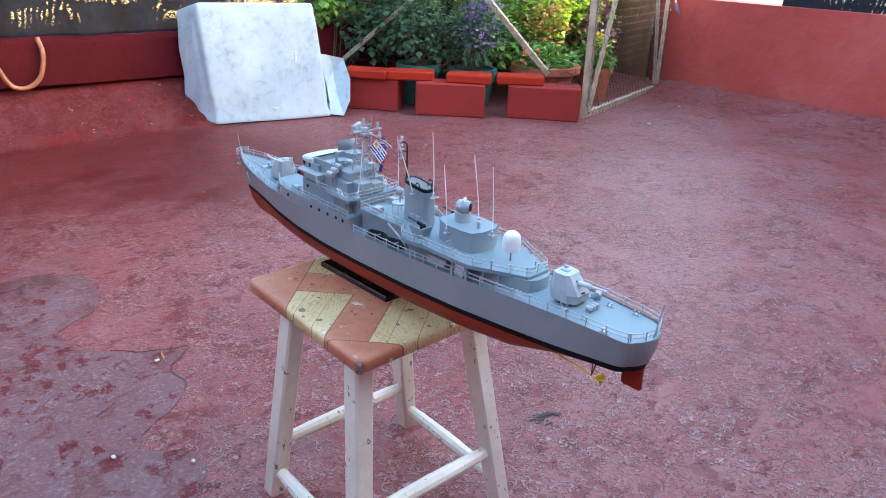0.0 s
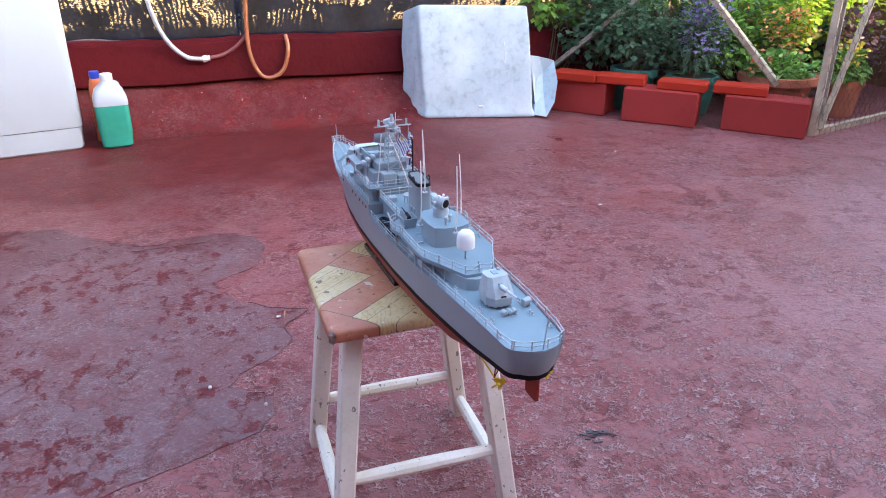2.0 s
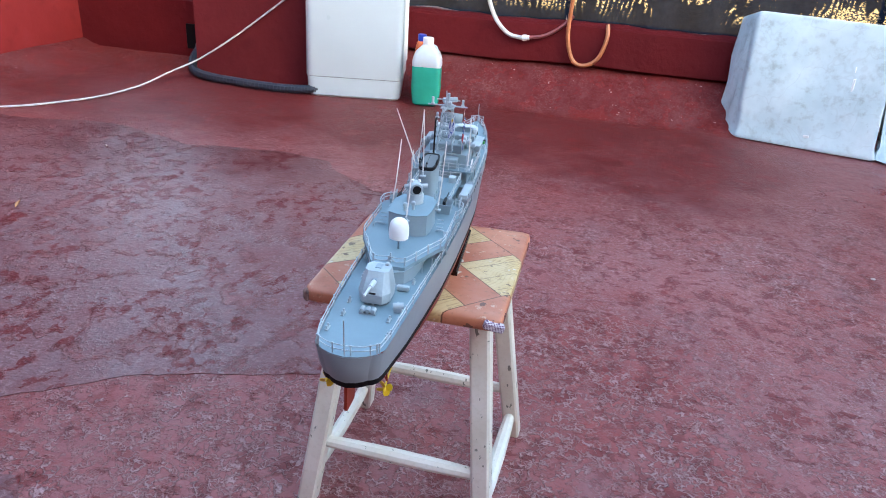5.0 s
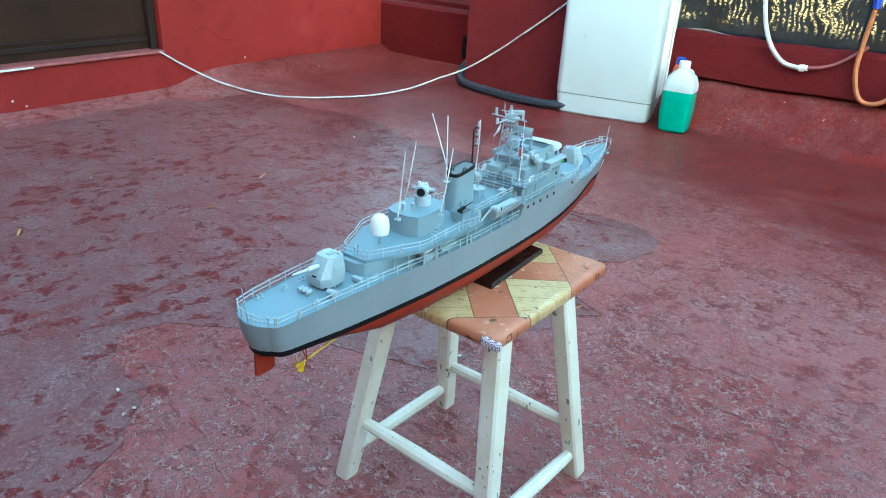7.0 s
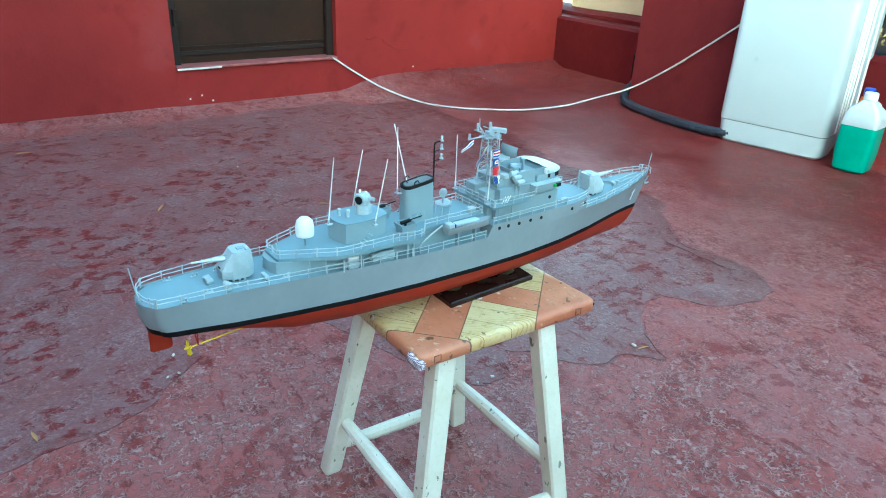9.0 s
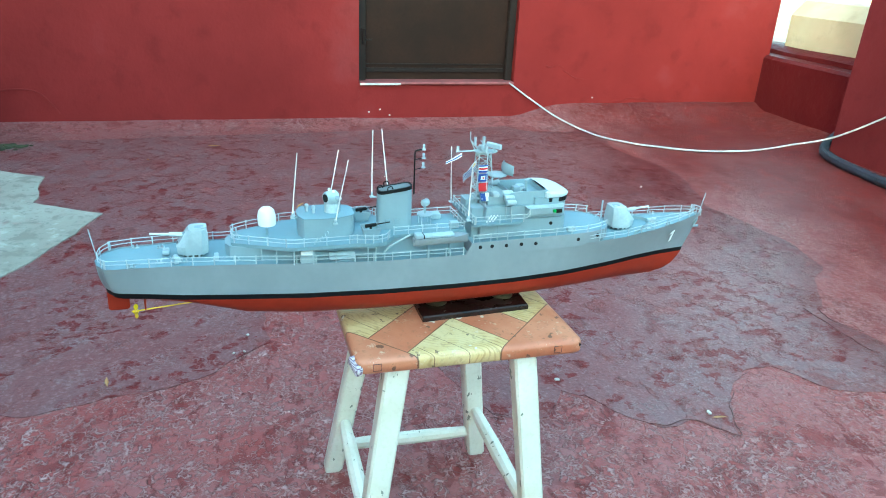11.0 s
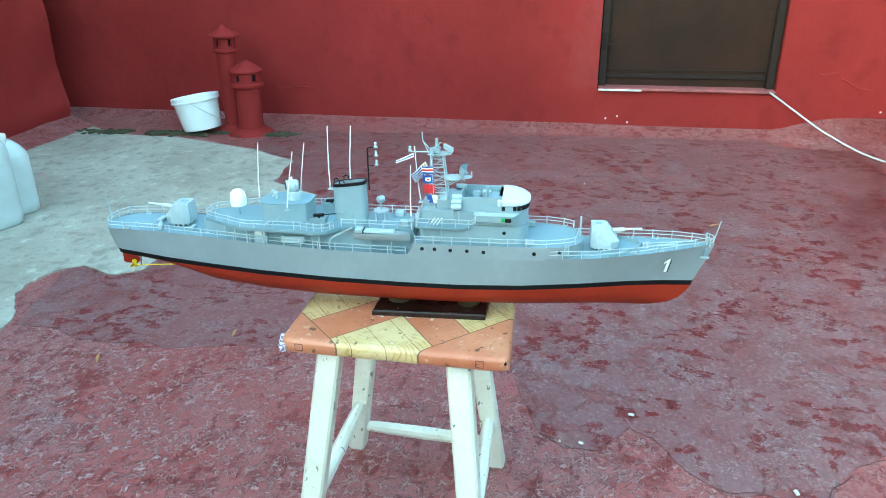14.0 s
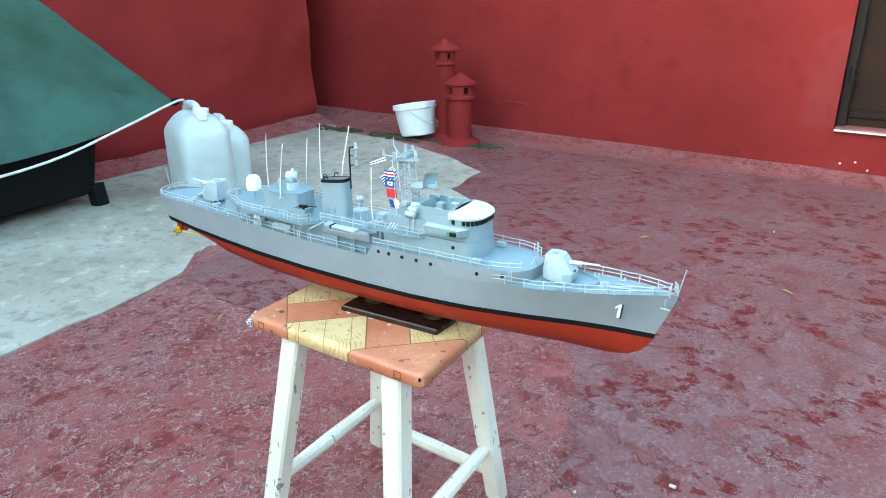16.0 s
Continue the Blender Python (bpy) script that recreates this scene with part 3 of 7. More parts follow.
TORN = [(-0.23, 2.61), (-0.11, 2.48), (0.09, 2.33), (0.26, 2.39), (0.36, 2.37), (0.49, 2.3), (0.51, 2.19), (0.46, 2.04), (0.33, 1.95), (0.34, 1.86), (0.39, 1.78), (0.5, 1.7), (0.575, 1.66), (0.5, 1.59), (0.5, 1.51), (0.46, 1.43), (0.37, 1.38), (0.33, 1.31), (0.375, 1.29), (0.42, 1.25), (0.42, 1.19), (0.38, 1.12)]
TORN_SOUTH = [(0.38, 1.12), (0.2, 1.06), (-0.05, 0.96), (-0.28, 0.8), (-0.32, 0.68), (-0.231, 0.609), (-0.057, 0.608), (0.025, 0.514), (0.079, 0.434), (0.115, 0.348), (0.135, 0.242), (0.157, 0.164), (0.19, 0.066), (0.173, -0.019), (0.198, -0.208), (0.131, -0.314), (0.146, -0.46)]
worn = rough_outline([(-2.5, 2.75), (-1.9, 2.62), (-1.4, 2.72), (-0.9, 2.58), (-0.5, 2.66)] + TORN + TORN_SOUTH[1:] + [(-0.3, -0.6), (-1.5, -0.6), (-2.3, -0.7)], 11, 0.022, 8)
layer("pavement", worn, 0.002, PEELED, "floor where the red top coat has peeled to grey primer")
bare = rough_outline([(0.95, -0.38), (0.62, -0.43), (0.3, -0.45), (0.1, -0.5), (-0.02, -0.61), (-0.12, -0.63), (-0.215, -0.61), (-0.27, -0.54), (-0.236, -0.37), (-0.276, -0.31), (-0.36, -0.316), (-0.47, -0.233), (-0.75, -0.12), (-1.15, 0.02), (-1.31, -0.27), (-1.66, -0.3), (-1.855, -0.645), (-2.02, -1.17), (-2.05, -1.6), (-2.28, -1.98), (1.2, -1.98), (1.36, -1.5), (1.15, -1.0), (1.28, -0.62)], 6, 0.022, 3)
layer("pavement", bare, 0.006, SCREED, "bare grey concrete screed where the paint has gone")

# raised, torn edges of the old paint layer, their shadow put in as dark strips
CRACKS = [TORN, [(0.02, 2.29), (0.24, 2.3), (0.48, 2.3), (0.58, 2.22)], [(0.35, 1.24), (0.38, 1.22), (0.405, 1.17), (0.40, 1.1)]]
for line in CRACKS:
    pts = [p + noise.noise_vector(p * 21) * 0.012 for p in spline([(x, y, 0) for x, y in line], 10)]
    g = Geo()
    rows = []
    for i, p in enumerate(pts):
        d = (pts[min(i + 1, len(pts) - 1)] - pts[max(i - 1, 0)]).normalized()
        deep = noise.noise(p * 5) + 0.5 * noise.noise(p * 19)
        if deep > 0.1:
            side = Vector((-d.y, d.x, 0)) * (0.0005 + 0.0014 * max(0, deep - 0.1))
            rows.append([(p.x - side.x, p.y - side.y, 0.003), (p.x, p.y, 0.0046), (p.x + side.x, p.y + side.y, 0.003)])
        elif len(rows) > 1:
            g.loft(rows, cap=False, closed=False)
            rows = []
        else:
            rows = []
    if len(rows) > 1:
        g.loft(rows, cap=False, closed=False)
    part("crack", g, CRACK, floor)

# walls
wall_west = Geo()
wall_west.box(X_WEST - 0.3, X_WEST, Y_SOUTH - 1.2, 1.245, -0.1, 2.62)
wall_west.box(X_WEST - 0.3, X_WEST, 2.240, 4.12, -0.1, 2.62)
wall_west.box(X_WEST - 0.3, X_WEST + 0.004, 1.245, 2.240, -0.1, 0.238)
wall_west.box(X_WEST - 0.3, X_WEST, 1.245, 2.240, 2.45, 2.62)
house_wall = setting("wall_west", wall_west, WALL, "red painted house wall with a door opening")
setting("wall_inside", Geo().box(-4.2, -2.95, 0.9, 2.6, -0.1, 2.85), WALL_SHADED, "closed side of the house behind the door")
def plaster_south(u, v):
    x, z = -2.225 + u * 8.225, -0.1 + v * 3.5
    skirt = 0.05 * max(0, 1 - abs(z - 0.12 - 0.06 * noise.noise((x * 2, 0, 3))) / 0.14)
    return (x, Y_SOUTH + 0.035 * noise.noise((x * 1.7, z * 2.2, 6)) + 0.014 * noise.noise((x * 6, z * 7, 2)) + skirt * (0.6 + noise.noise((x * 2.6, 1, 8))), z)


g = Geo().sheet(150, 72, plaster_south)
g.box(-2.20, 6.0, Y_SOUTH - 0.4, Y_SOUTH - 0.08, -0.1, 3.4).box(-2.95, -2.20, Y_SOUTH - 1.3, Y_SOUTH - 1.1, -0.1, 4.5).box(-2.20, -1.9, Y_SOUTH - 1.3, Y_SOUTH - 0.4, -0.1, 4.5)
setting("wall_south", g, WALL, "red painted tall house wall with uneven plaster", 60)
setting("wall_east", Geo().box(X_EAST, X_EAST + 0.2, Y_SOUTH, 4.5, -0.1, 0.69), WALL_EAST, "pale red painted parapet wall")
# the parapet hangs over the top of the slope a little
profile = [(4.275, -0.1), (4.275, 0.225), (4.212, 0.256), (4.228, 0.47), (4.27, 0.492), (4.42, 0.492), (4.42, -0.1)]
g = Geo()
rings = []
for i in range(81):
    x = -3.3 + i * 8.45 / 80
    rings.append([(x, y + 0.012 * noise.noise((x * 2.2, z * 5, 7)), z + (0.014 * noise.noise((x * 1.8, y * 3, 2)) if 0.1 < z else 0)) for y, z in profile])
setting("wall_north", g.loft(rings), WALL_SHADED, "red parapet with a shadowed ledge, shade put into its colour")
setting("wall_corner", Geo().box(-3.2, -1.7, 4.08, 4.235, -0.1, 0.44, 0.02), WALL_SHADED, "low red wall in the corner, shade put into its colour")
g = Geo()
g.loft([[(-1.63, 3.87, -0.05), (-0.80, 3.87, -0.05), (-0.80, 4.3, -0.05), (-1.63, 4.3, -0.05)], [(-1.58, 3.89, 3.6), (-0.80, 3.89, 3.6), (-0.80, 4.3, 3.6), (-1.58, 4.3, 3.6)]])
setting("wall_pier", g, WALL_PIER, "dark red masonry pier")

# the door in the west wall
door = thing("door_1", (-2.72, 1.725, 0.236), "dark brown closed metal door in the red wall", "door", kind="structure")
part("door_leaf", Geo().box(-2.74, -2.70, 1.29, 2.195, 0.236, 2.42), DOOR_BROWN, door)
part("door_frame", Geo().box(-2.76, -2.66, 1.247, 1.292, 0.236, 2.445, 0.004).box(-2.76, -2.66, 2.193, 2.238, 0.236, 2.445, 0.004).box(-2.76, -2.66, 1.292, 2.193, 2.40, 2.445, 0.004), IRON, door)
part("bottom_rail", Geo().box(-2.715, -2.688, 1.295, 2.190, 0.30, 0.325, 0.003).box(-2.712, -2.692, 1.295, 2.190, 0.345, 0.352), IRON, door)
part("hinge", Geo().tube([(-2.655, 1.28, 0.47), (-2.655, 1.28, 0.56)], 0.012, 8).box(-2.66, -2.65, 1.28, 1.33, 0.49, 0.50), IRON, door)
part("door_sill", Geo().box(-2.76, -2.595, 1.25, 2.235, 0.239, 0.256, 0.004), plain("worn_sill", (0.26, 0.07, 0.07), 0.6, 0, 20, 0.3), door, "worn pale red sill")
part("paint_streak", Geo().box(-2.6, -2.592, 1.25, 1.5, 0.237, 0.248, 0.002), CHIP, door, "white paint streak")

# scars, ridges and specks on the house wall
SCARS = [[(2.45, 0.35), (2.53, 0.355), (2.585, 0.335)], [(2.57, 0.33), (2.63, 0.296), (2.69, 0.272), (2.75, 0.268)], [(2.95, 0.125), (3.06, 0.135), (3.15, 0.14), (3.26, 0.125), (3.4, 0.128)]]
SPECKS = [(2.806, 0.15), (1.374, 0.085), (1.306, 0.07), (1.435, 0.05)]
for line in SCARS:
    pts = [p + noise.noise_vector(p * 17) * 0.012 for p in spline([(X_WEST, y, z) for y, z in line], 6)]
    part("plaster_scar", Geo().tube([(X_WEST + 0.001, p.y, p.z) for p in pts], 0.006, 6, 0.002), WALL, house_wall)
for y, z in SPECKS:
    part("paint_speck", Geo().block((X_WEST + (0.006 if 1.25 < y < 2.2 else 0.003), y, z), (0.006, 0.011, 0.010), turned(20, 0, 0), 0.003), CHIP, house_wall, "pale speck of paint")

# stone rubble in the sun behind the corner
single("rough_stone", Geo().block((-2.35, 4.6, 0.35), (1.0, 0.5, 0.9), turned(0, 0, 4), 0.1), STONE, (-2.35, 4.6, -0.1), "beige rough stone ledge in the sun", "stone")

# shade netting above the parapets
def net_north(u, v):
    x = -0.85 + u * 6.0
    return (x, 4.33 + 0.05 * noise.noise((x * 1.6, v * 2, 1)) + 0.025 * math.sin(x * 21 + 3 * noise.noise((x, v, 5))) * (1 - v), 0.488 + 0.035 * noise.noise((x * 2.3, 0, 8)) * (1 - v) + v * 1.75)


def net_east(u, v):
    y = 2.42 - u * 4.47
    return (5.2 + 0.03 * noise.noise((y * 2, v * 2, 3)), y, 0.675 + 0.02 * noise.noise((y * 2, 0, 9)) + v * 1.3)


net = thing("shade_net", (2.2, 4.33, 0.5), "black shade netting stretched above the red parapet", "netting", kind="structure")
part("netting", Geo().sheet(180, 14, net_north), NET, net)
part("netting", Geo().sheet(100, 8, net_east), NET, net)
for x in (-0.8, 0.62, 2.35, 3.8, 5.1):
    part("post", Geo().tube([(x, 4.37, 0.48), (x, 4.37, 2.3)], 0.018, 8), LATH_DARK, net)
setting("backdrop", Geo().box(-9, 14, 10.0, 10.4, -4.0, 1.3), OCHRE, "sunlit ochre wall of a neighbouring building")
# out of view: added only to block the low sun from the terrace
setting("backdrop", Geo().box(20.0, 21.0, -42, -14.2, -4.0, 14.5), OCHRE, "unseen tall block added to keep the sun off the terrace")

# ---- the stool ----
stool = thing("stool", (0.66, 0.9, 0.0), "cream-painted wooden stool with a parquet-print vinyl seat", "stool")
SEAT = [(0.495, 0.718), (0.824, 0.725), (0.824, 1.088), (0.492, 1.07)]


def round_outline(corners, r, n=5):
    out = []
    for i, p in enumerate(corners):
        p, a, b = Vector(p), Vector(corners[i - 1]), Vector(corners[(i + 1) % len(corners)])
        p0, p1 = p + (a - p).normalized() * r, p + (b - p).normalized() * r
        for k in range(n + 1):
            t = k / n
            out.append((1 - t) ** 2 * p0 + 2 * t * (1 - t) * p + t * t * p1)
    return out


def inset(outline, d):
    m = sum(outline, Vector((0, 0))) / len(outline)
    return [p + (m - p).normalized() * d for p in outline]


rim = round_outline(SEAT, 0.018)
rings = [[(p.x, p.y, z) for p in inset(rim, d)] for d, z in ((0.02, 0.4425), (0.004, 0.443), (0.0, 0.446), (0.0, 0.459), (0.002, 0.4635), (0.008, 0.466), (0.02, 0.4667))]
seat = part("seat", Geo().loft(rings), VINYL, stool, "vinyl seat printed with wood and terracotta bands", 50)
part("torn_corner", Geo().block((0.812, 0.7265, 0.4535), (0.034, 0.012, 0.015), turned(0, 14, 14), 0.003), CHECKS, seat, "torn corner showing checked lining")
part("torn_corner", Geo().block((0.8190, 1.0800, 0.4570), (0.007, 0.008, 0.008), turned(0, 20, 40), 0.003), BLACK_PLASTIC, seat, "dark hole in the corner")
part("torn_corner", Geo().block((0.5005, 0.724, 0.453), (0.012, 0.014, 0.022), turned(0, 0, 40), 0.004), plain("frayed_edge", (0.2, 0.12, 0.1), 0.8, 0, 200, 0.5, 0.5), seat, "frayed dark corner")
for y in (0.757, 1.043):
    g = Geo()
    for a, b, c, d in ((-0.0065, 0.0065, 0.4485, 0.4492), (-0.0065, 0.0065, 0.4598, 0.4605), (-0.0065, -0.0058, 0.4492, 0.4598), (0.0058, 0.0065, 0.4492, 0.4598)):
        g.box(0.8232, 0.8246, y + a, y + b, c, d)
    part("stitched_square", g, CRACK, seat, "dark printed square")
LEGS = [((0.492, 0.723), (0.5475, 0.797)), ((0.831, 0.729), (0.780, 0.7955)), ((0.8405, 1.043), (0.774, 1.0025)), ((0.498, 1.036), (0.538, 0.980))]


def leg_at(i, z):
    (fx, fy), (tx, ty) = LEGS[i]
    return Vector((fx + (tx - fx) * z / 0.4425, fy + (ty - fy) * z / 0.4425, z))


for i in range(4):
    rings = []
    for z, h in ((0.0, 0.016), (0.006, 0.0185), (0.22, 0.019), (0.4425, 0.0195)):
        c = leg_at(i, z)
        rings.append([(c.x + dx, c.y + dy, z) for dx, dy in ((-0.9 * h, -h + 0.004), (-0.9 * h + 0.004, -h), (0.9 * h - 0.004, -h), (0.9 * h, -h + 0.004), (0.9 * h, h - 0.004), (0.9 * h - 0.004, h), (-0.9 * h + 0.004, h), (-0.9 * h, h - 0.004))])
    part("leg", Geo().loft(rings), CREAM, stool)
for i, j, z0, z1 in ((0, 1, 0.136, 0.130), (3, 2, 0.129, 0.120), (0, 3, 0.064, 0.060), (1, 2, 0.064, 0.056)):
    a, b = leg_at(i, z0), leg_at(j, z1)
    pts = [a.lerp(b, t) for t in (0.02, 0.2, 0.5, 0.8, 0.98)]
    g = Geo()
    g.loft([[p + Vector(((b - a).normalized().y * r * math.cos(k * math.pi / 5), -(b - a).normalized().x * r * math.cos(k * math.pi / 5), r * math.sin(k * math.pi / 5))) for k in range(10)] for p, r in zip(pts, (0.0105, 0.013, 0.0145, 0.013, 0.0105))])
    part("stretcher", g, CREAM, stool)

# ---- by the north parapet ----
TURN_W = 12.5
washer = thing("washing_machine", (-0.590, 4.003, 0.0), "white enamelled washing machine with a plinth seam", "washing machine", rz=TURN_W, built_at=(0, 0, 0))


def rounded_rect(hx, hy, r, n=5):
    return [(p.x, p.y) for p in round_outline([(-hx, -hy), (hx, -hy), (hx, hy), (-hx, hy)], r, n)]


def tower(g, levels, r):
    return g.loft([[(x, y, z) for x, y in rounded_rect(hx, hy, r)] for hx, hy, z in levels])


part("plinth", tower(Geo(), [(0.262, 0.235, 0.0), (0.274, 0.245, 0.012), (0.28, 0.25, 0.118)], 0.045), WHITE_ENAMEL, washer)
part("seam", tower(Geo(), [(0.276, 0.246, 0.116), (0.276, 0.246, 0.124)], 0.045), SEAM, washer)
part("body", tower(Geo(), [(0.282, 0.252, 0.122), (0.284, 0.254, 0.13), (0.28, 0.254, 0.90), (0.272, 0.246, 0.93)], 0.045), WHITE_ENAMEL, washer)
part("lid", tower(Geo(), [(0.274, 0.248, 0.932), (0.284, 0.256, 0.94), (0.284, 0.256, 0.965), (0.267, 0.24, 0.975)], 0.045), WHITE_PLASTIC, washer)
for y in (-0.13, -0.085, -0.04, 0.02, 0.12):
    part("side_rib", Geo().box(0.28, 0.29, y, y + 0.016, 0.13, 0.9, 0.004), WHITE_PLASTIC, washer)

jug = thing("plastic_jug", (-0.112, 3.842, 0.0), "clear plastic jug nearly full of green liquid", "jug", built_at=(0, 0, 0), rz=8)
part("liquid", tower(Geo(), [(0.062, 0.055, 0.002), (0.076, 0.066, 0.014), (0.084, 0.071, 0.10), (0.083, 0.07, 0.225), (0.0825, 0.0695, 0.228)], 0.03), LIQUID, jug, "bright green liquid")
part("bottle", tower(Geo(), [(0.0835, 0.0705, 0.2285), (0.084, 0.071, 0.235), (0.082, 0.069, 0.265), (0.07, 0.058, 0.305), (0.036, 0.032, 0.34), (0.027, 0.027, 0.352)], 0.026), BOTTLE, jug, "translucent white shoulder")
part("handle", Geo().tube(spline([(0.052, 0, 0.30), (0.047, 0, 0.332), (0.02, 0, 0.346)], 5), 0.009, 8), BOTTLE, jug)
part("cap", Geo().lathe([(0.028, 0.35), (0.031, 0.354), (0.031, 0.383), (0.027, 0.387)], (0, 0, 0), 16), WHITE_PLASTIC, jug)
bottle = thing("detergent_bottle", (-0.182, 3.965, 0.0), "orange plastic bottle with a blue cap", "bottle", built_at=(0, 0, 0))
part("body", tower(Geo(), [(0.034, 0.034, 0.0), (0.038, 0.038, 0.01), (0.038, 0.038, 0.28), (0.028, 0.028, 0.335), (0.022, 0.022, 0.345)], 0.02), ORANGE_PLASTIC, bottle)
part("cap", Geo().lathe([(0.024, 0.343), (0.026, 0.348), (0.026, 0.378), (0.023, 0.382)], (0, 0, 0), 14), BLUE_PLASTIC, bottle)

hose = thing("garden_hose", (0.4, 4.19, 0.0), "white hose coupled to a dull red one", "hose")
part("white_hose", Geo().tube(spline([(0.10, 4.21, 1.25), (0.11, 4.2, 0.9), (0.14, 4.195, 0.66), (0.20, 4.19, 0.5), (0.29, 4.185, 0.405), (0.385, 4.19, 0.384)], 8), 0.0125, 8), HOSE_WHITE, hose)
part("coupling", Geo().tube([(0.383, 4.19, 0.385), (0.408, 4.19, 0.388)], 0.019, 10).tube([(0.408, 4.19, 0.388), (0.424, 4.191, 0.39)], 0.015, 10), WHITE_PLASTIC, hose)
part("red_hose", Geo().tube(spline([(0.42, 4.191, 0.39), (0.5, 4.2, 0.405), (0.57, 4.215, 0.44), (0.63, 4.23, 0.49), (0.66, 4.3, 0.52)], 6), 0.0105, 8), HOSE_RED, hose)
loop = thing("orange_hose", (0.74, 4.08, 0.0), "orange garden hose hanging in a loop on the parapet", "hose")
part("hose", Geo().tube(spline([(0.66, 4.22, 1.2), (0.665, 4.21, 0.85), (0.65, 4.205, 0.55), (0.655, 4.19, 0.40), (0.70, 4.18, 0.285), (0.77, 4.175, 0.262), (0.845, 4.185, 0.31), (0.88, 4.2, 0.42), (0.875, 4.24, 0.50)], 8), 0.012, 8), HOSE_ORANGE, loop)
part("connector", Geo().tube([(0.662, 4.212, 0.72), (0.664, 4.211, 0.80)], 0.02, 10), BLUE_PLASTIC, loop, "pale blue connector")
drain = thing("drain_hose", (-1.2, 3.76, 0.0), "dark blue corrugated drain hose lying on the floor", "hose")
drain_line = spline([(-0.70, 3.78, 0.06), (-0.80, 3.72, 0.035), (-1.0, 3.70, 0.026), (-1.25, 3.72, 0.026), (-1.48, 3.76, 0.028), (-1.62, 3.82, 0.04), (-1.69, 3.92, 0.08), (-1.70, 4.02, 0.14), (-1.70, 4.05, 0.185)], 20)
g = Geo()
for i in range(len(drain_line) - 1):
    g.tube([drain_line[i], drain_line[i].lerp(drain_line[i + 1], 0.55), drain_line[i + 1]], 0.027 if i % 2 else 0.0245, 9)
part("hose", g, HOSE_DARK, drain)
cable = thing("white_cable", (-1.47, 2.72, 0.0), "white cable lying slack across the terrace corner", "cable")
part("cable", Geo().tube(spline([(-0.70, 3.88, 0.78), (-0.85, 3.86, 0.64), (-1.0, 3.85, 0.52), (-1.15, 3.85, 0.41), (-1.33, 3.845, 0.28), (-1.55, 3.79, 0.13), (-1.68, 3.62, 0.055), (-1.72, 3.4, 0.018), (-1.77, 3.12, 0.009), (-1.88, 2.9, 0.009), (-2.0, 2.75, 0.009), (-2.2, 2.63, 0.01), (-2.45, 2.5, 0.055), (-2.57, 2.35, 0.15), (-2.60, 2.2, 0.252)], 8), 0.0052, 8), HOSE_WHITE, cable)

stub = thing("drain_outlet", (-1.70, 4.06, 0.15), "white drain outlet in a dark hole at the wall corner", "drain")
part("outlet", Geo().block((-1.70, 4.056, 0.225), (0.052, 0.05, 0.085), turned(4, 3, 5), 0.008), WHITE_PLASTIC, stub)
part("hole", Geo().block((-1.765, 4.079, 0.20), (0.11, 0.012, 0.16), turned(0, 0, 0), 0.004), BLACK_PLASTIC, stub, "dark broken hole in the plaster")

# the box under a white tarpaulin
covered = thing("covered_box", (2.02, 3.98, 0.0), "box under a weathered white tarpaulin against the parapet", "covered box")
FOOT = [(1.655, 3.917), (2.330, 3.752), (2.42, 4.14), (1.585, 4.15)]
HEAD = [(1.660, 4.03), (2.295, 3.858), (2.38, 4.18), (1.60, 4.20)]


def drape(shrink, high, amp):
    """The cover's outline at a height: straight sides with soft, long folds."""
    z, t = high, min(1, high / 0.69)
    ring = round_outline([Vector(a).lerp(Vector(b), t) for a, b in zip(FOOT, HEAD)], 0.016, 3)
    mid = sum(ring, Vector((0, 0))) / len(ring)
    out = []
    for i, p in enumerate(ring):
        far = (ring[(i + 1) % len(ring)] - p).length > 0.05
        for k in range(14 if far else 1):
            q = p.lerp(ring[(i + 1) % len(ring)], k / (14 if far else 1))
            d = (q - mid).normalized()
            fold = noise.noise((q.x * 5 + z * 2, q.y * 5, z * 3.0)) + 0.7 * (0.4 - abs(noise.noise((q.x * 9 - z * 4, q.y * 9, z * 4)))) * (1.2 if q.x < 1.64 else 0.7)
            if q.x < 1.64 and q.y > 3.97:
                pleat = abs(((q.y - 3.95) * 9 + z * 2.2) % 1 - 0.5) * 2
                q = q + Vector((-0.016, 0)) * pleat * min(1, (0.66 - z) * 4) * min(1, (q.y - 3.96) * 20)
            q = mid + (q - mid) * shrink
            z = high - 0.09 * max(0, (high - 0.48) / 0.21) * max(0, min(1, (q.y - 3.97 + (q.x - 1.7) * 0.3) / 0.25))
            out.append((q.x + d.x * amp * fold, q.y + d.y * amp * fold, z + 0.3 * amp * noise.noise((q.x * 5, q.y * 5, 9))))
    return out


levels = [(0.985, 0.006, 0.012), (1.012, 0.014, 0.016), (1.008, 0.03, 0.016), (0.985, 0.05, 0.012), (0.985, 0.09, 0.014), (0.99, 0.14, 0.014), (0.995, 0.2, 0.014), (1.0, 0.27, 0.014), (1.0, 0.34, 0.014), (1.0, 0.41, 0.013), (1.0, 0.48, 0.011), (1.0, 0.55, 0.011), (1.0, 0.62, 0.009), (1.0, 0.672, 0.005), (0.995, 0.684, 0.004), (0.975, 0.690, 0.004), (0.5, 0.694, 0.006), (0.1, 0.695, 0.0)]
part("cover", Geo().loft([drape(*r) for r in levels]), TARP, covered, "", 38)
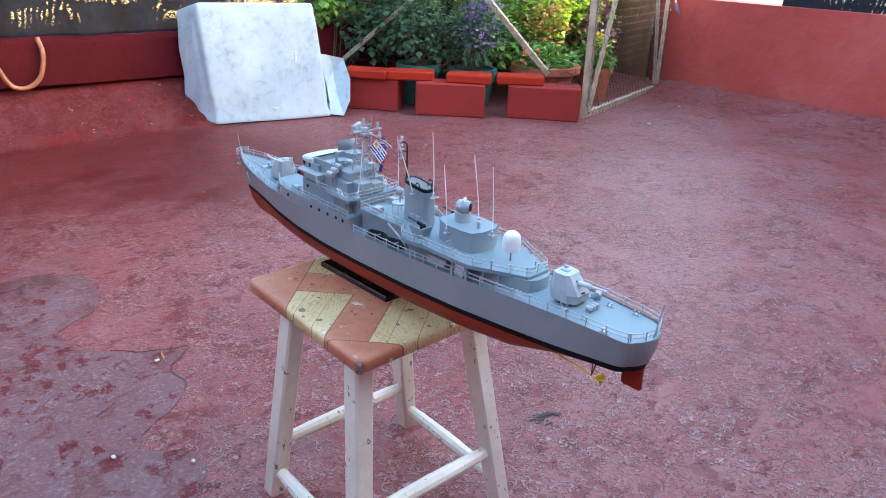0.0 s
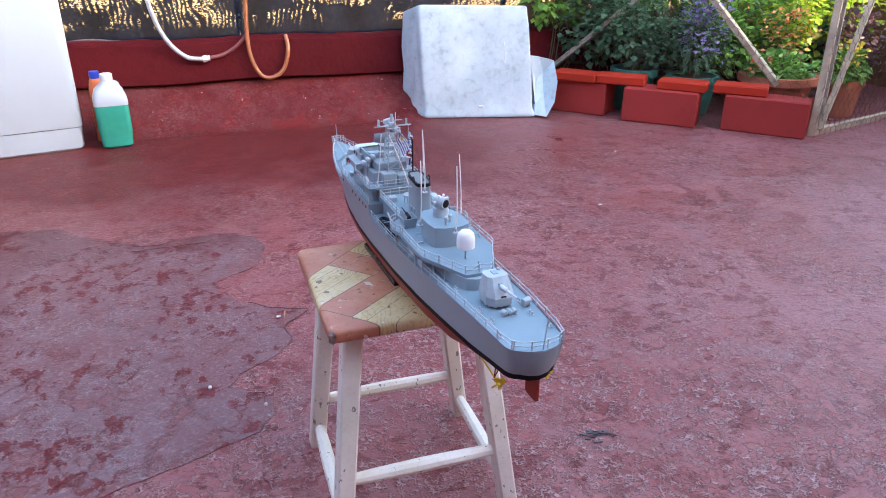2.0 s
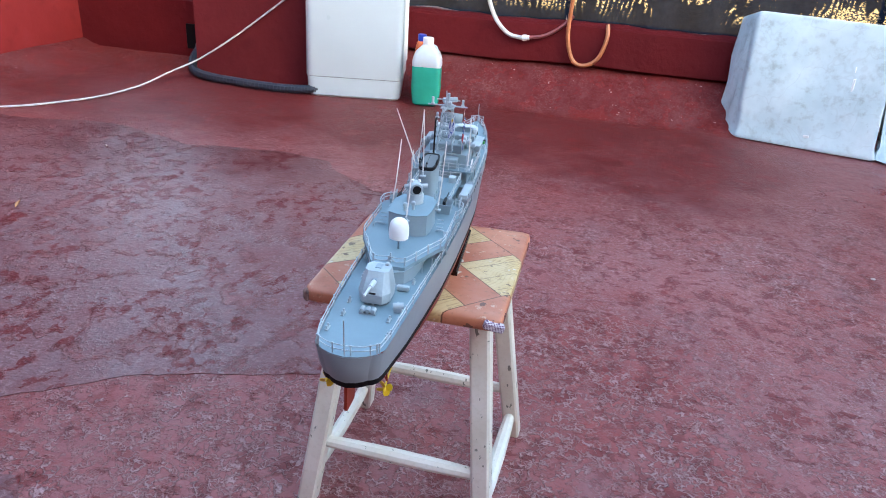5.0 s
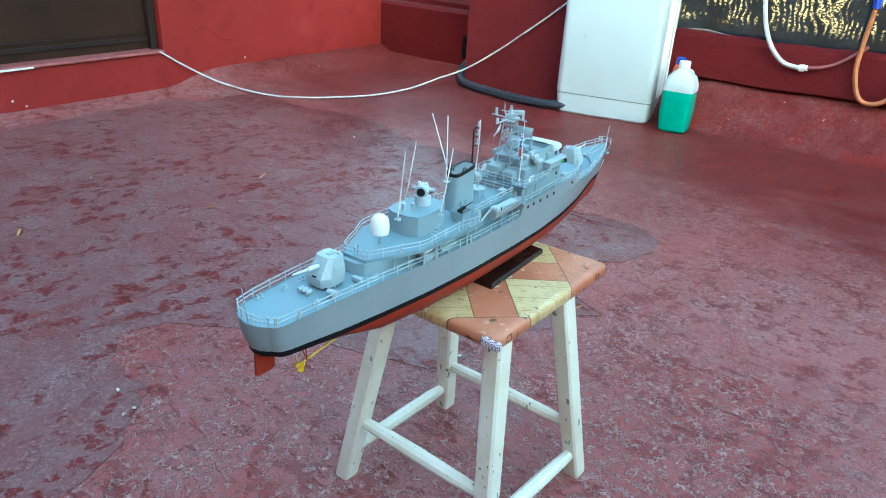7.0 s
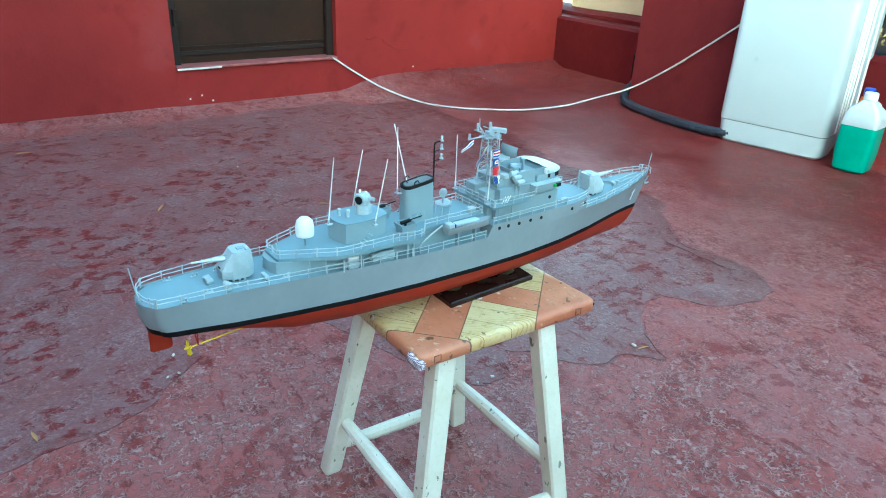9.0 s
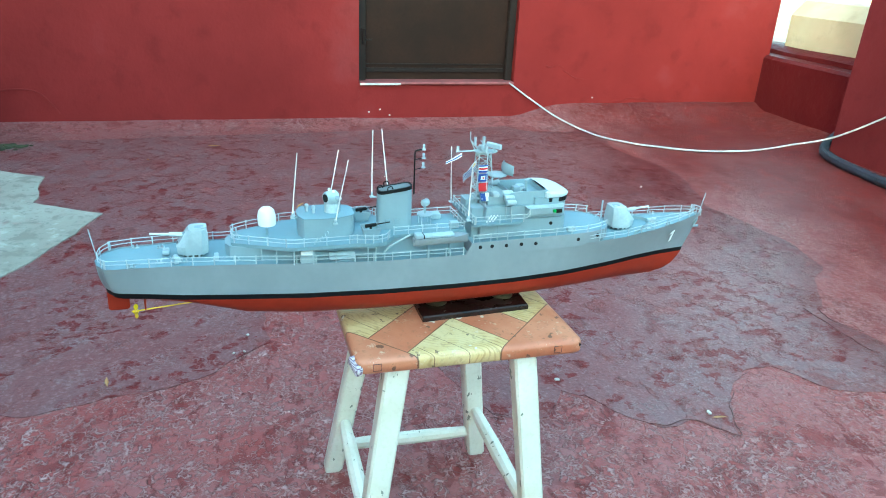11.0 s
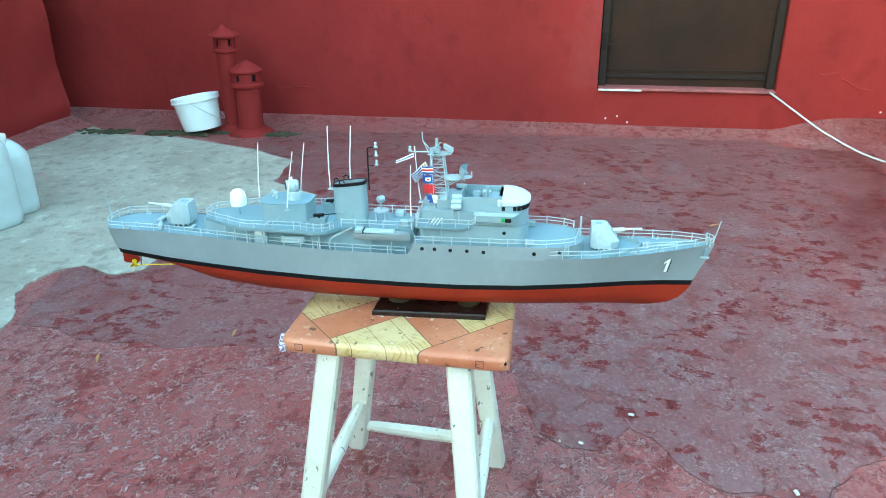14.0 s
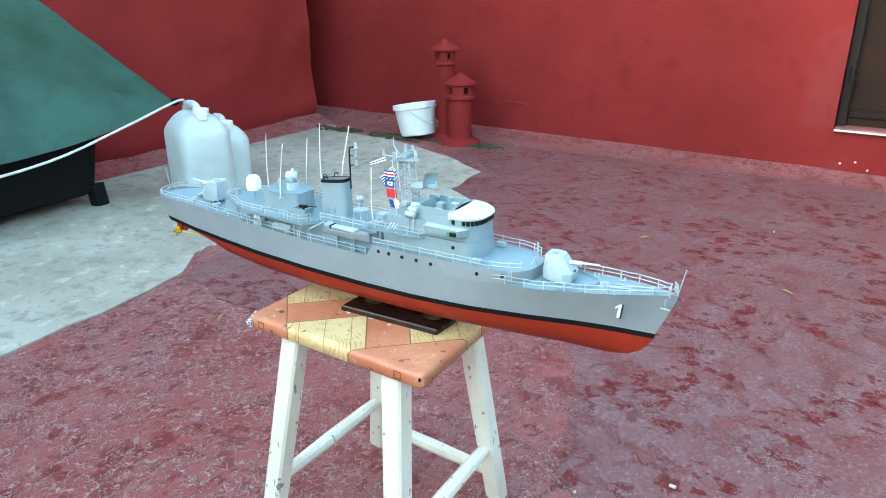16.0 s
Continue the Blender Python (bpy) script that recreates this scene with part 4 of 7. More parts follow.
fold = [(2.318, 3.83, 0.37), (2.40, 3.86, 0.355), (2.50, 3.86, 0.33), (2.475, 3.745, 0.22), (2.44, 3.70, 0.10), (2.385, 3.69, 0.014), (2.335, 3.76, 0.016), (2.355, 3.80, 0.07), (2.385, 3.87, 0.19), (2.44, 3.89, 0.26), (2.425, 3.83, 0.13)]
n = len(fold)
faces = [(0, 1, 8), (1, 9, 8), (1, 2, 9), (2, 3, 9), (3, 10, 9), (9, 10, 8), (3, 4, 10), (4, 5, 10), (5, 7, 10), (10, 7, 8), (5, 6, 7), (0, 8, 7)]
g = Geo().add(fold + [(x + 0.012, y + 0.075, z - 0.004) for x, y, z in fold], faces + [tuple(n + k for k in f[::-1]) for f in faces] + [(k, k + 1, n + k + 1, n + k) for k in range(7)])
part("loose_fold", g, TARP, covered, "loose crumpled corner of the sheet", 20)
for x, z, w, h in ((2.155, 0.36, 0.012, 0.075), (2.15, 0.44, 0.006, 0.03), (2.0, 0.075, 0.03, 0.014)):
    y = 3.907 - (x - 1.70) * 0.25 - 0.008 + 0.17 * z
    part("paint_drip", Geo().block((x, y, z), (w, 0.006, h), turned(0, 0, -13), 0.002), WHITE, covered, "white paint drip")

# ---- blocks, bricks and the plant enclosure ----
ROW = [(2.46, 4.01), (2.765, 3.645), (2.81, 3.515), (3.125, 3.205), (3.255, 3.135), (3.555, 2.79)]
BLOCK_H = 0.205
for (ax, ay), (bx, by) in (ROW[0:2], ROW[2:4], ROW[4:6]):
    a, b = Vector((ax, ay)), Vector((bx, by))
    d = (b - a).normalized()
    back = Vector((-d.y, d.x))
    c = (a + b) / 2 + back * 0.095
    single("concrete_block", Geo().block((c.x, c.y, BLOCK_H / 2), ((b - a).length, 0.19, BLOCK_H), turned(0, 0, math.degrees(math.atan2(d.y, d.x))), 0.007), BLOCK_RED, (c.x, c.y, 0), "red painted concrete block standing in a row", "block", "blocks of the planting edge")
for x, y, length, turn in ((2.66, 3.83, 0.285, -50), (2.87, 3.64, 0.30, -42), (3.12, 3.355, 0.285, -47), (3.375, 3.15, 0.30, -44)):
    single("brick", Geo().block((x, y, BLOCK_H + 0.028), (length, 0.145, 0.056), turned(0, 0, turn), 0.008), BRICK_RED, (x, y, BLOCK_H), "bright red painted brick lying on the blocks", "brick", "bricks on the planting edge")

fence = thing("wire_fence", (3.62, 2.86, 0.0), "lath and chicken wire fence round the plants", "fence", kind="structure")


def lath(a, b, w, mat=LATH):
    a, b = Vector(a), Vector(b)
    d = (b - a).normalized()
    s = d.cross(Vector((0.6, -0.8, 0))).normalized() * w / 2
    t = d.cross(s).normalized() * w / 3
    return part("lath", Geo().loft([[p + s + t, p - s + t, p - s - t, p + s - t] for p in (a, b)]), mat, fence)


CORNER, RIGHT, LEFT = Vector((3.68, 2.86, 0)), Vector((5.0, 3.2, 0)), Vector((2.52, 4.05, 0))
lath(CORNER, CORNER + Vector((0.0, 0.02, 1.6)), 0.054)
lath(CORNER + Vector((0.06, 0.02, 0)), CORNER + Vector((0.06, 0.05, 1.6)), 0.045, LATH_DARK)
lath(CORNER + Vector((0.0, 0, 0.012)), RIGHT + Vector((0, 0, 0.012)), 0.048)
lath(RIGHT, RIGHT + Vector((0.02, 0.03, 1.5)), 0.04)
lath(CORNER + Vector((0.05, 0, 0.03)), CORNER.lerp(RIGHT, 0.36) + Vector((0, 0, 1.2)), 0.046)
lath(RIGHT + Vector((-0.03, 0, 0.03)), CORNER.lerp(RIGHT, 0.72) + Vector((0, 0, 1.2)), 0.04, LATH_DARK)
back = Vector((0.13, 0.13, 0))
lath(LEFT + back + Vector((0.02, 0, 0.24)), LEFT.lerp(CORNER, 0.5) + back + Vector((0, 0, 0.95)), 0.042, LATH_DARK)
lath(LEFT.lerp(CORNER, 0.86) + back + Vector((0, 0, 0.24)), LEFT.lerp(CORNER, 0.46) + back + Vector((0, 0, 0.95)), 0.046)


def wire_panel(a, b, z0, z1, cell=0.055):
    g = Geo()
    run = (b - a).length
    d = (b - a).normalized()
    cols, rows = int(run / cell), int((z1 - z0) / (cell * 0.86))
    for r in range(rows):
        for c in range(cols):
            o = a + d * ((c + 0.5 * (r % 2)) * cell) + Vector((0, 0, z0 + r * cell * 0.86))
            p, q, s = o + Vector((0, 0, cell * 0.58)), o + d * (cell * 0.5) + Vector((0, 0, -cell * 0.28)), o - d * (cell * 0.5) + Vector((0, 0, -cell * 0.28))
            for e in (p, q, s):
                g.tube([o, e], 0.0012, 3)
    ob = part("chicken_wire", g, WIRE, fence)
    ob["kind"] = "stuff"


wire_panel(LEFT + back + Vector((-0.03, -0.03, 0)), CORNER + Vector((-0.03, -0.03, 0)), 0.2, 1.1)
wire_panel(CORNER + Vector((-0.03, -0.045, 0)), RIGHT + Vector((0, -0.045, 0)), 0.0, 1.1)
single("drain_pipe", Geo().tube([(5.07, 3.28, 0.02), (5.08, 3.3, 0.8)], 0.035, 12), WALL, (5.07, 3.28, 0.0), "red painted upright pipe on the wall", "pipe")
g = Geo()
for k in range(5):
    g.tube(spline([(5.0, 3.2, 0.72), (5.03 + 0.03 * k, 3.17, 0.68 - 0.03 * (k % 3)), (5.05 + 0.03 * k, 3.16, 0.6 - 0.02 * k)], 4), 0.006, 5)
single("rag_tie", g, plain("grey_rag", (0.2, 0.19, 0.22), 0.9), (5.02, 3.18, 0.6), "grey rag tied round the fence post", "rag")
setting("wall_plants", Geo().box(5.06, 5.1, 3.35, 4.25, 0.0, 0.72), plain("brown_board", (0.20, 0.085, 0.045), 0.7, 0, 6, 0.3, 0.3, 40), "brown board behind the plants")


def pot(at, r, h, mat, label, rim=1.1):
    p = thing("plant_pot", at, label, "plant pot", "pots in the enclosure")
    x, y, z = at
    part("pot", Geo().lathe([(r * 0.72, z), (r * 0.76, z + 0.005), (r, z + h * 0.82), (r * rim, z + h * 0.83), (r * rim, z + h), (r * 0.95, z + h), (r * 0.9, z + h * 0.9)], (x, y, 0), 24), mat, p)
    part("soil", Geo().lathe([(r * 0.93, z + h * 0.86), (r * 0.9, z + h * 0.93), (0.01, z + h * 0.95)], (x, y, 0), 18), SOIL, p)
    return p


pot((3.80, 3.32, 0.0), 0.20, 0.27, TERRACOTTA, "wide terracotta bowl planted with green leaves", 1.2)
pot((4.22, 3.22, 0.0), 0.12, 0.24, TERRACOTTA, "terracotta pot with yellow flowers")
pot((3.06, 3.80, 0.0), 0.14, 0.27, POT_GREEN, "green plastic pot with dark leaves")
pot((3.33, 3.55, 0.0), 0.15, 0.25, POT_GREEN, "green plastic pot with purple flowers")


def leaves(g, centre, radii, count, size, rng, droop=0.3, narrow=0.45):
    for _ in range(count):
        d = Vector((rng.gauss(0, 1), rng.gauss(0, 1), rng.gauss(0, 1))).normalized() * rng.random() ** 0.45
        p = Vector(centre) + Vector((d.x * radii[0], d.y * radii[1], d.z * radii[2]))
        out = (d + Vector((rng.uniform(-0.6, 0.6), rng.uniform(-0.6, 0.6), rng.uniform(-0.2, 0.6) - droop))).normalized()
        side = out.cross(Vector((rng.uniform(-0.4, 0.4), rng.uniform(-0.4, 0.4), 1))).normalized()
        up = side.cross(out)
        s = size * rng.uniform(0.6, 1.3)
        w = s * narrow
        g.add([p, p + out * s * 0.45 + side * w + up * s * 0.08, p + out * s - up * s * 0.12, p + out * s * 0.45 - side * w + up * s * 0.08], [(0, 1, 2), (0, 2, 3)])
    return g


def shrub(at, label, clumps, stems, seed, flowers=(), category="plant"):
    """A plant: stems, a crown of many leaves in uneven clumps, and its flowers."""
    rng = random.Random(seed)
    p = thing("plant", at, label, category, "plants in the enclosure")
    g = Geo()
    for c, *_ in clumps:
        for _ in range(stems):
            e = Vector(c) + Vector((rng.uniform(-0.05, 0.05), rng.uniform(-0.05, 0.05), rng.uniform(0, 0.1)))
            b = Vector(at) + Vector((rng.uniform(-0.03, 0.03), rng.uniform(-0.03, 0.03), 0))
            g.tube([b, b.lerp(e, 0.5) + Vector((0.02, 0.01, 0.04)), e], 0.006, 5, 0.002)
    part("stem", g, plain("stem", (0.09, 0.08, 0.035), 0.8), p)
    by_mat = {}
    for c, r, count, size, mat, narrow in clumps:
        leaves(by_mat.setdefault(mat, Geo()), c, r, count, size, rng, 0.3, narrow)
    for mat, g in by_mat.items():
        tagged(part("crown", g, mat, p), kind="stuff")
    for c, r, count, size, mat in flowers:
        tagged(part("blossom", leaves(Geo(), c, r, count, size, rng, 0, 0.7), mat, p), kind="stuff")
    return p


shrub((3.06, 3.80, 0.24), "dark green bushy shrub in a green pot", [((3.02, 3.85, 0.55), (0.24, 0.2, 0.26), 900, 0.04, LEAF_DARK, 0.5), ((3.22, 3.78, 0.42), (0.2, 0.18, 0.16), 500, 0.035, LEAF_DARK, 0.5)], 3, 1)
shrub((3.33, 3.55, 0.22), "purple flowering plant in a green pot", [((3.34, 3.56, 0.5), (0.18, 0.16, 0.24), 600, 0.04, LEAF_DARK, 0.35)], 4, 2, [((3.32, 3.49, 0.58), (0.17, 0.12, 0.22), 330, 0.026, PETAL_PURPLE)])
shrub((3.80, 3.32, 0.24), "low leafy plant in a terracotta bowl", [((3.80, 3.32, 0.31), (0.22, 0.2, 0.07), 520, 0.045, LEAF_GREEN, 0.55)], 4, 3, [((3.62, 3.3, 0.34), (0.06, 0.06, 0.06), 30, 0.025, PETAL_ORANGE)])
shrub((4.22, 3.22, 0.22), "small plant with yellow flowers in a terracotta pot", [((4.2, 3.2, 0.30), (0.13, 0.12, 0.12), 360, 0.05, LEAF_GREEN, 0.4)], 4, 4, [((4.2, 3.17, 0.4), (0.09, 0.08, 0.07), 60, 0.03, PETAL_YELLOW)])
shrub((4.3, 4.1, 0.0), "tall shrub with orange flowers", [((4.2, 4.05, 0.6), (0.32, 0.25, 0.4), 1000, 0.05, LEAF_DARK, 0.5), ((4.45, 4.0, 0.9), (0.25, 0.2, 0.3), 500, 0.06, LEAF_GREEN, 0.5)], 4, 5, [((4.15, 3.9, 0.5), (0.28, 0.14, 0.22), 260, 0.022, PETAL_ORANGE)])
shrub((3.9, 4.0, 0.0), "tall bright green shrub", [((3.85, 4.0, 0.7), (0.25, 0.22, 0.4), 900, 0.06, LEAF_GREEN, 0.5), ((3.72, 3.95, 0.78), (0.2, 0.15, 0.28), 320, 0.09, LEAF_BRIGHT, 0.28)], 4, 6)
shrub((4.75, 3.85, 0.0), "yellow-leaved shrub by the board", [((4.7, 3.8, 0.65), (0.3, 0.22, 0.45), 620, 0.07, LEAF_BRIGHT, 0.45), ((4.72, 3.9, 0.45), (0.25, 0.2, 0.3), 400, 0.05, LEAF_DARK, 0.5)], 4, 7)
shrub((3.3, 4.1, 0.0), "dark climbing plant with arching leaves", [((3.2, 4.08, 0.75), (0.5, 0.15, 0.35), 900, 0.05, LEAF_DARK, 0.5), ((3.35, 4.0, 0.85), (0.25, 0.15, 0.2), 200, 0.11, LEAF_GREEN, 0.2)], 4, 8)
shrub((2.62, 4.2, 0.0), "leafy climber above the parapet", [((2.7, 4.18, 0.70), (0.35, 0.08, 0.2), 420, 0.06, LEAF_GREEN, 0.5), ((2.95, 4.12, 0.5), (0.3, 0.1, 0.25), 500, 0.05, LEAF_DARK, 0.5)], 3, 9)
shrub((3.55, 3.75, 0.0), "mixed low greenery between the pots", [((3.5, 3.78, 0.3), (0.3, 0.25, 0.28), 700, 0.05, LEAF_DARK, 0.45), ((3.62, 3.7, 0.42), (0.2, 0.2, 0.25), 400, 0.05, LEAF_GREEN, 0.45)], 4, 10, [((3.55, 3.6, 0.45), (0.15, 0.12, 0.15), 40, 0.025, PETAL_PURPLE)])
shrub((4.05, 3.65, 0.0), "leafy plant with coral flowers", [((4.02, 3.66, 0.4), (0.24, 0.2, 0.3), 650, 0.055, LEAF_GREEN, 0.5), ((4.1, 3.6, 0.62), (0.2, 0.15, 0.2), 260, 0.06, LEAF_BRIGHT, 0.45)], 4, 11, [((3.98, 3.48, 0.48), (0.22, 0.1, 0.2), 260, 0.022, PETAL_ORANGE)])
shrub((4.55, 3.5, 0.0), "dark plum-leaved shrub by the fence", [((4.55, 3.48, 0.42), (0.2, 0.15, 0.22), 420, 0.045, leaf("plum_leaves", (0.06, 0.025, 0.03), (0.14, 0.06, 0.06)), 0.5)], 4, 12)

# ---- by the west wall ----
def vent(x, y, r, wide, h, lean, label):
    """A round flue with a slotted head and a conical cap."""
    v = thing("vent_pipe", (x, y, 0), label, "vent pipe", "vent pipes by the wall")
    top = Vector((x, y, 0)) + Vector((lean[0], lean[1], h))
    base = Vector((x, y, 0))

    def at(z):
        return base.lerp(top, z / h)

    def ring(z, rr, n=20):
        c = at(z)
        return [(c.x + rr * math.cos(2 * math.pi * k / n), c.y + rr * math.sin(2 * math.pi * k / n), z) for k in range(n)]

    part("flue", Geo().loft([ring(0.0, r * 1.12), ring(0.05, r * 1.05), ring(0.09, r), ring(h - 0.155, r)]), WALL, v)
    part("foot", Geo().loft([ring(0.0, r * 1.9), ring(0.012, r * 1.7), ring(0.04, r * 1.1)]), WALL, v)
    part("collar", Geo().loft([ring(h - 0.158, r * 1.05), ring(h - 0.152, r * 1.28), ring(h - 0.138, r * 1.28), ring(h - 0.13, r * 1.15)]), WALL, v)
    part("dark_core", Geo().loft([ring(h - 0.135, r * 0.92), ring(h - 0.06, r * 0.92)]), BLACK_PLASTIC, v)
    for k in range(5):
        a = 2 * math.pi * k / 5 + 0.35
        g = Geo()
        rows = []
        for t in (-0.46, -0.15, 0.15, 0.46):
            c = at(h - 0.1)
            rows.append([(c.x + q * math.cos(a + t), c.y + q * math.sin(a + t), z) for q, z in ((r * 1.12, h - 0.14), (r * 1.12, h - 0.06), (r * 0.95, h - 0.06), (r * 0.95, h - 0.14))])
        part("slot_post", g.loft(rows), WALL, v)
    for z0, z1 in ((h - 0.141, h - 0.119), (h - 0.079, h - 0.058)):
        part("head_band", Geo().loft([ring(z0, r * 0.96), ring(z0, r * 1.13), ring(z1, r * 1.13), ring(z1, r * 0.96)]), WALL, v)
    part("cap", Geo().loft([ring(h - 0.072, r * 1.2), ring(h - 0.066, wide), ring(h - 0.056, wide * 0.99), ring(h - 0.02, r * 0.55), ring(h, r * 0.1)]), WALL, v)


vent(-2.225, -0.802, 0.074, 0.098, 0.437, (0.02, 0.02), "short red painted vent pipe with a conical cap")
vent(-2.285, -0.935, 0.056, 0.096, 0.632, (0.07, 0.03), "tall red painted vent pipe with a conical cap")

bucket = thing("bucket", (-2.205, -1.112, 0.02), "white plastic bucket tipped on mossy debris", "bucket")
tilt = turned(9, -2, 0)
BC = Vector((-2.205, -1.112, 0.02))


def on(profile, n=28):
    return Geo().lathe(profile, BC, n, tilt)


part("body", on([(0.108, 0.0), (0.112, 0.004), (0.134, 0.175), (0.142, 0.176), (0.143, 0.2), (0.138, 0.202), (0.134, 0.2), (0.108, 0.01), (0.01, 0.01)]), WHITE_PLASTIC, bucket)
part("rim", on([(0.138, 0.168), (0.144, 0.170), (0.145, 0.178), (0.139, 0.180)]), WHITE_PLASTIC, bucket)
g = Geo().tube(spline([BC + tilt @ Vector((0.144 * math.cos(t), 0.144 * math.sin(t), 0.17 - 0.13 * math.sin(max(0, min(math.pi, t - 0.3))))) for t in [0.3 + k * math.pi / 8 for k in range(9)]], 4), 0.003, 6)
part("handle", g, HOSE_WHITE, bucket)
g = Geo()
rng = random.Random(31)
for i in range(800):
    t = rng.random()
    x, y = -2.06 - 0.14 * t + rng.gauss(0, 0.024), -1.95 + 1.38 * t + rng.gauss(0, 0.05)
    if noise.noise((x * 5, y * 5, 4)) > -0.25:
        r = rng.uniform(0.006, 0.022)
        g.lathe([(r, 0.0), (r * 0.8, r * 0.3), (r * 0.25, r * 0.45)], (x, y, 0.004), 6, turned(0, 0, rng.uniform(0, 60)))
single("moss_patch", g, MOSS, (-2.2, -1.2, 0), "moss and dirt along the foot of the wall", "moss", kind="stuff")
single("thin_wire", Geo().tube(spline([(-2.60, -0.76, 0.2), (-2.612, -0.62, 0.215), (-2.612, -0.52, 0.20), (-2.61, -0.46, 0.14), (-2.605, -0.42, 0.08)], 6), 0.003, 5), WALL, (-2.6, -0.4, 0.0), "thin red-painted wire on the wall", "wire")


def jerrycan(x, y, turn, label, w, d, h):
    j = thing("jerrycan", (x, y, 0), label, "jerrycan", "jerrycans", rz=turn, built_at=(0, 0, 0))
    # the shoulders slope up on all sides to a thick moulded grip, with the spout at one end
    rings = []
    for wide, deep, z, shift in ((0.44, 0.44, 0, 0), (0.485, 0.48, 0.012, 0), (0.5, 0.5, 0.05, 0), (0.492, 0.492, h * 0.3, 0), (0.5, 0.5, h * 0.33, 0), (0.5, 0.5, h * 0.68, 0), (0.485, 0.48, h * 0.735, 0), (0.435, 0.41, h * 0.80, 0), (0.36, 0.30, h * 0.865, 0.0), (0.29, 0.2, h * 0.905, 0.0), (0.24, 0.12, h * 0.918, 0.0)):
        rings.append([(x + shift, y, z) for x, y in rounded_rect(w * wide, d * deep, min(w * wide, d * deep) * 0.55, 7)])
    part("body", Geo().loft(rings), JERRY, j, "", 60)
    part("handle", Geo().tube(spline([(-w * 0.36, 0, h * 0.82), (-w * 0.30, 0, h * 0.93), (-w * 0.2, 0, h * 0.975), (0, 0, h * 0.985), (w * 0.12, 0, h * 0.965), (w * 0.2, 0, h * 0.88)], 6), 0.019, 10), JERRY, j)
    part("cap", Geo().lathe([(0.030, h * 0.86), (0.030, h * 0.905), (0.036, h * 0.906), (0.036, h * 0.965), (0.032, h * 0.97)], (w * 0.30, 0, 0), 18), WHITE_PLASTIC, j)


jerrycan(-0.56, -1.205, 74, "large translucent white jerrycan standing on bare concrete", 0.285, 0.24, 0.45)
jerrycan(-0.725, -1.235, 70, "smaller translucent white jerrycan behind the larger one", 0.25, 0.21, 0.36)

# the green tarpaulin and what it covers
tent = thing("green_tarpaulin", (-0.1, -1.7, 0.3), "green tarpaulin stretched to a corner with white rope", "tarpaulin")
P0, P1, P2, P3 = Vector((-0.57, -1.355, 0.44)), Vector((-0.12, -1.6, 0.93)), Vector((1.5, -1.9, 1.7)), Vector((0.9, -1.32, 0.40))


def tent_point(u, v):
    lower = P0.lerp(P3, u) - Vector((0, 0, 0.10 * math.sin(math.pi * u)))
    upper = P0.lerp(P1, u * 2) if u < 0.5 else P1.lerp(P2, u * 2 - 1)
    p = lower.lerp(upper, v)
    return p + Vector((0, 0.02, 0.01)) * noise.noise((u * 8, v * 4, 3)) * min(1, 3 * u) - Vector((0, 0.15, 0.05)) * max(0, 1 - abs(v - 0.52) / (0.52 if v < 0.52 else 0.48)) ** 0.9 * min(u, 0.75)


part("sheet", Geo().sheet(60, 30, tent_point), GREEN_TARP, tent, "", 70)
part("eyelet", Geo().block(P0 + Vector((-0.005, 0, 0.0)), (0.035, 0.02, 0.03), turned(0, 20, 0), 0.004), BLACK_PLASTIC, tent)
part("rope", Geo().tube(spline([P0 + Vector((-0.06, 0.0, -0.02)), P0 + Vector((-0.01, 0.012, 0.005)), P0.lerp(P3, 0.2) + Vector((0, 0.02, -0.06)), P0.lerp(P3, 0.45) + Vector((0, 0.02, -0.13)), P0.lerp(P3, 0.75) + Vector((0, 0.02, -0.14)), P3 + Vector((0, 0, -0.1))], 8), 0.0055, 7), ROPE, tent)
bin_ = thing("black_bin", (0.2, -1.75, 0.0), "black plastic tub under the green tarpaulin", "tub")
part("tub", Geo().loft([[(x * s + 0.42, y * s - 1.70, z) for x, y in rounded_rect(0.70, 0.22, 0.08)] for s, z in ((0.86, 0.06), (0.9, 0.07), (0.98, 0.36), (1.02, 0.365), (1.02, 0.39))]), BLACK_PLASTIC, bin_)
for x in (-0.2, 0.9):
    part("foot", Geo().tube([(x, -1.5, 0.0), (x, -1.52, 0.1)], 0.04, 10), BLACK_PLASTIC, bin_)

# ---- litter on the floor ----
def dead_leaf(x, y, size, turn):
    g = Geo()
    c, s = math.cos(turn), math.sin(turn)
    outline = [(-1.2, 0.05, 0.0), (-0.4, 0.2, 0.25), (0.3, 0.24, 0.2), (1.25, 0, 0.1), (0.3, -0.2, 0.28), (-0.4, -0.18, 0.2)]
    g.add([(x + size * (c * a - s * b), y + size * (s * a + c * b), 0.004 + size * h * 0.6) for a, b, h in outline] + [(x, y, 0.004)], [(i, (i + 1) % 6, 6) for i in range(6)])
    single("dry_leaf", g, DRY_LEAF, (x, y, 0), "small curled dry leaf on the red floor", "leaf", "dry leaves")


for x, y, size, turn in ((0.27, -0.09, 0.022, 0.5), (0.075, 0.218, 0.02, 0.2), (0.505, 1.66, 0.018, 1.4), (-2.13, 0.40, 0.03, 1.5), (-1.046, 1.714, 0.03, 2.1), (-1.15, 0.78, 0.028, 2.6), (-0.9, 1.35, 0.022, 1.0), (-1.9, 0.1, 0.02, 0.4)):
    dead_leaf(x, y, size, turn)


def fleck(x, y, size, turn):
    single("paint_chip", Geo().block((x, y, 0.006), (size, size * 0.6, 0.006), turned(4, 6, math.degrees(turn)), 0.002), CHIP, (x, y, 0), "pale loose chip of paint on the floor", "chip", "paint chips")


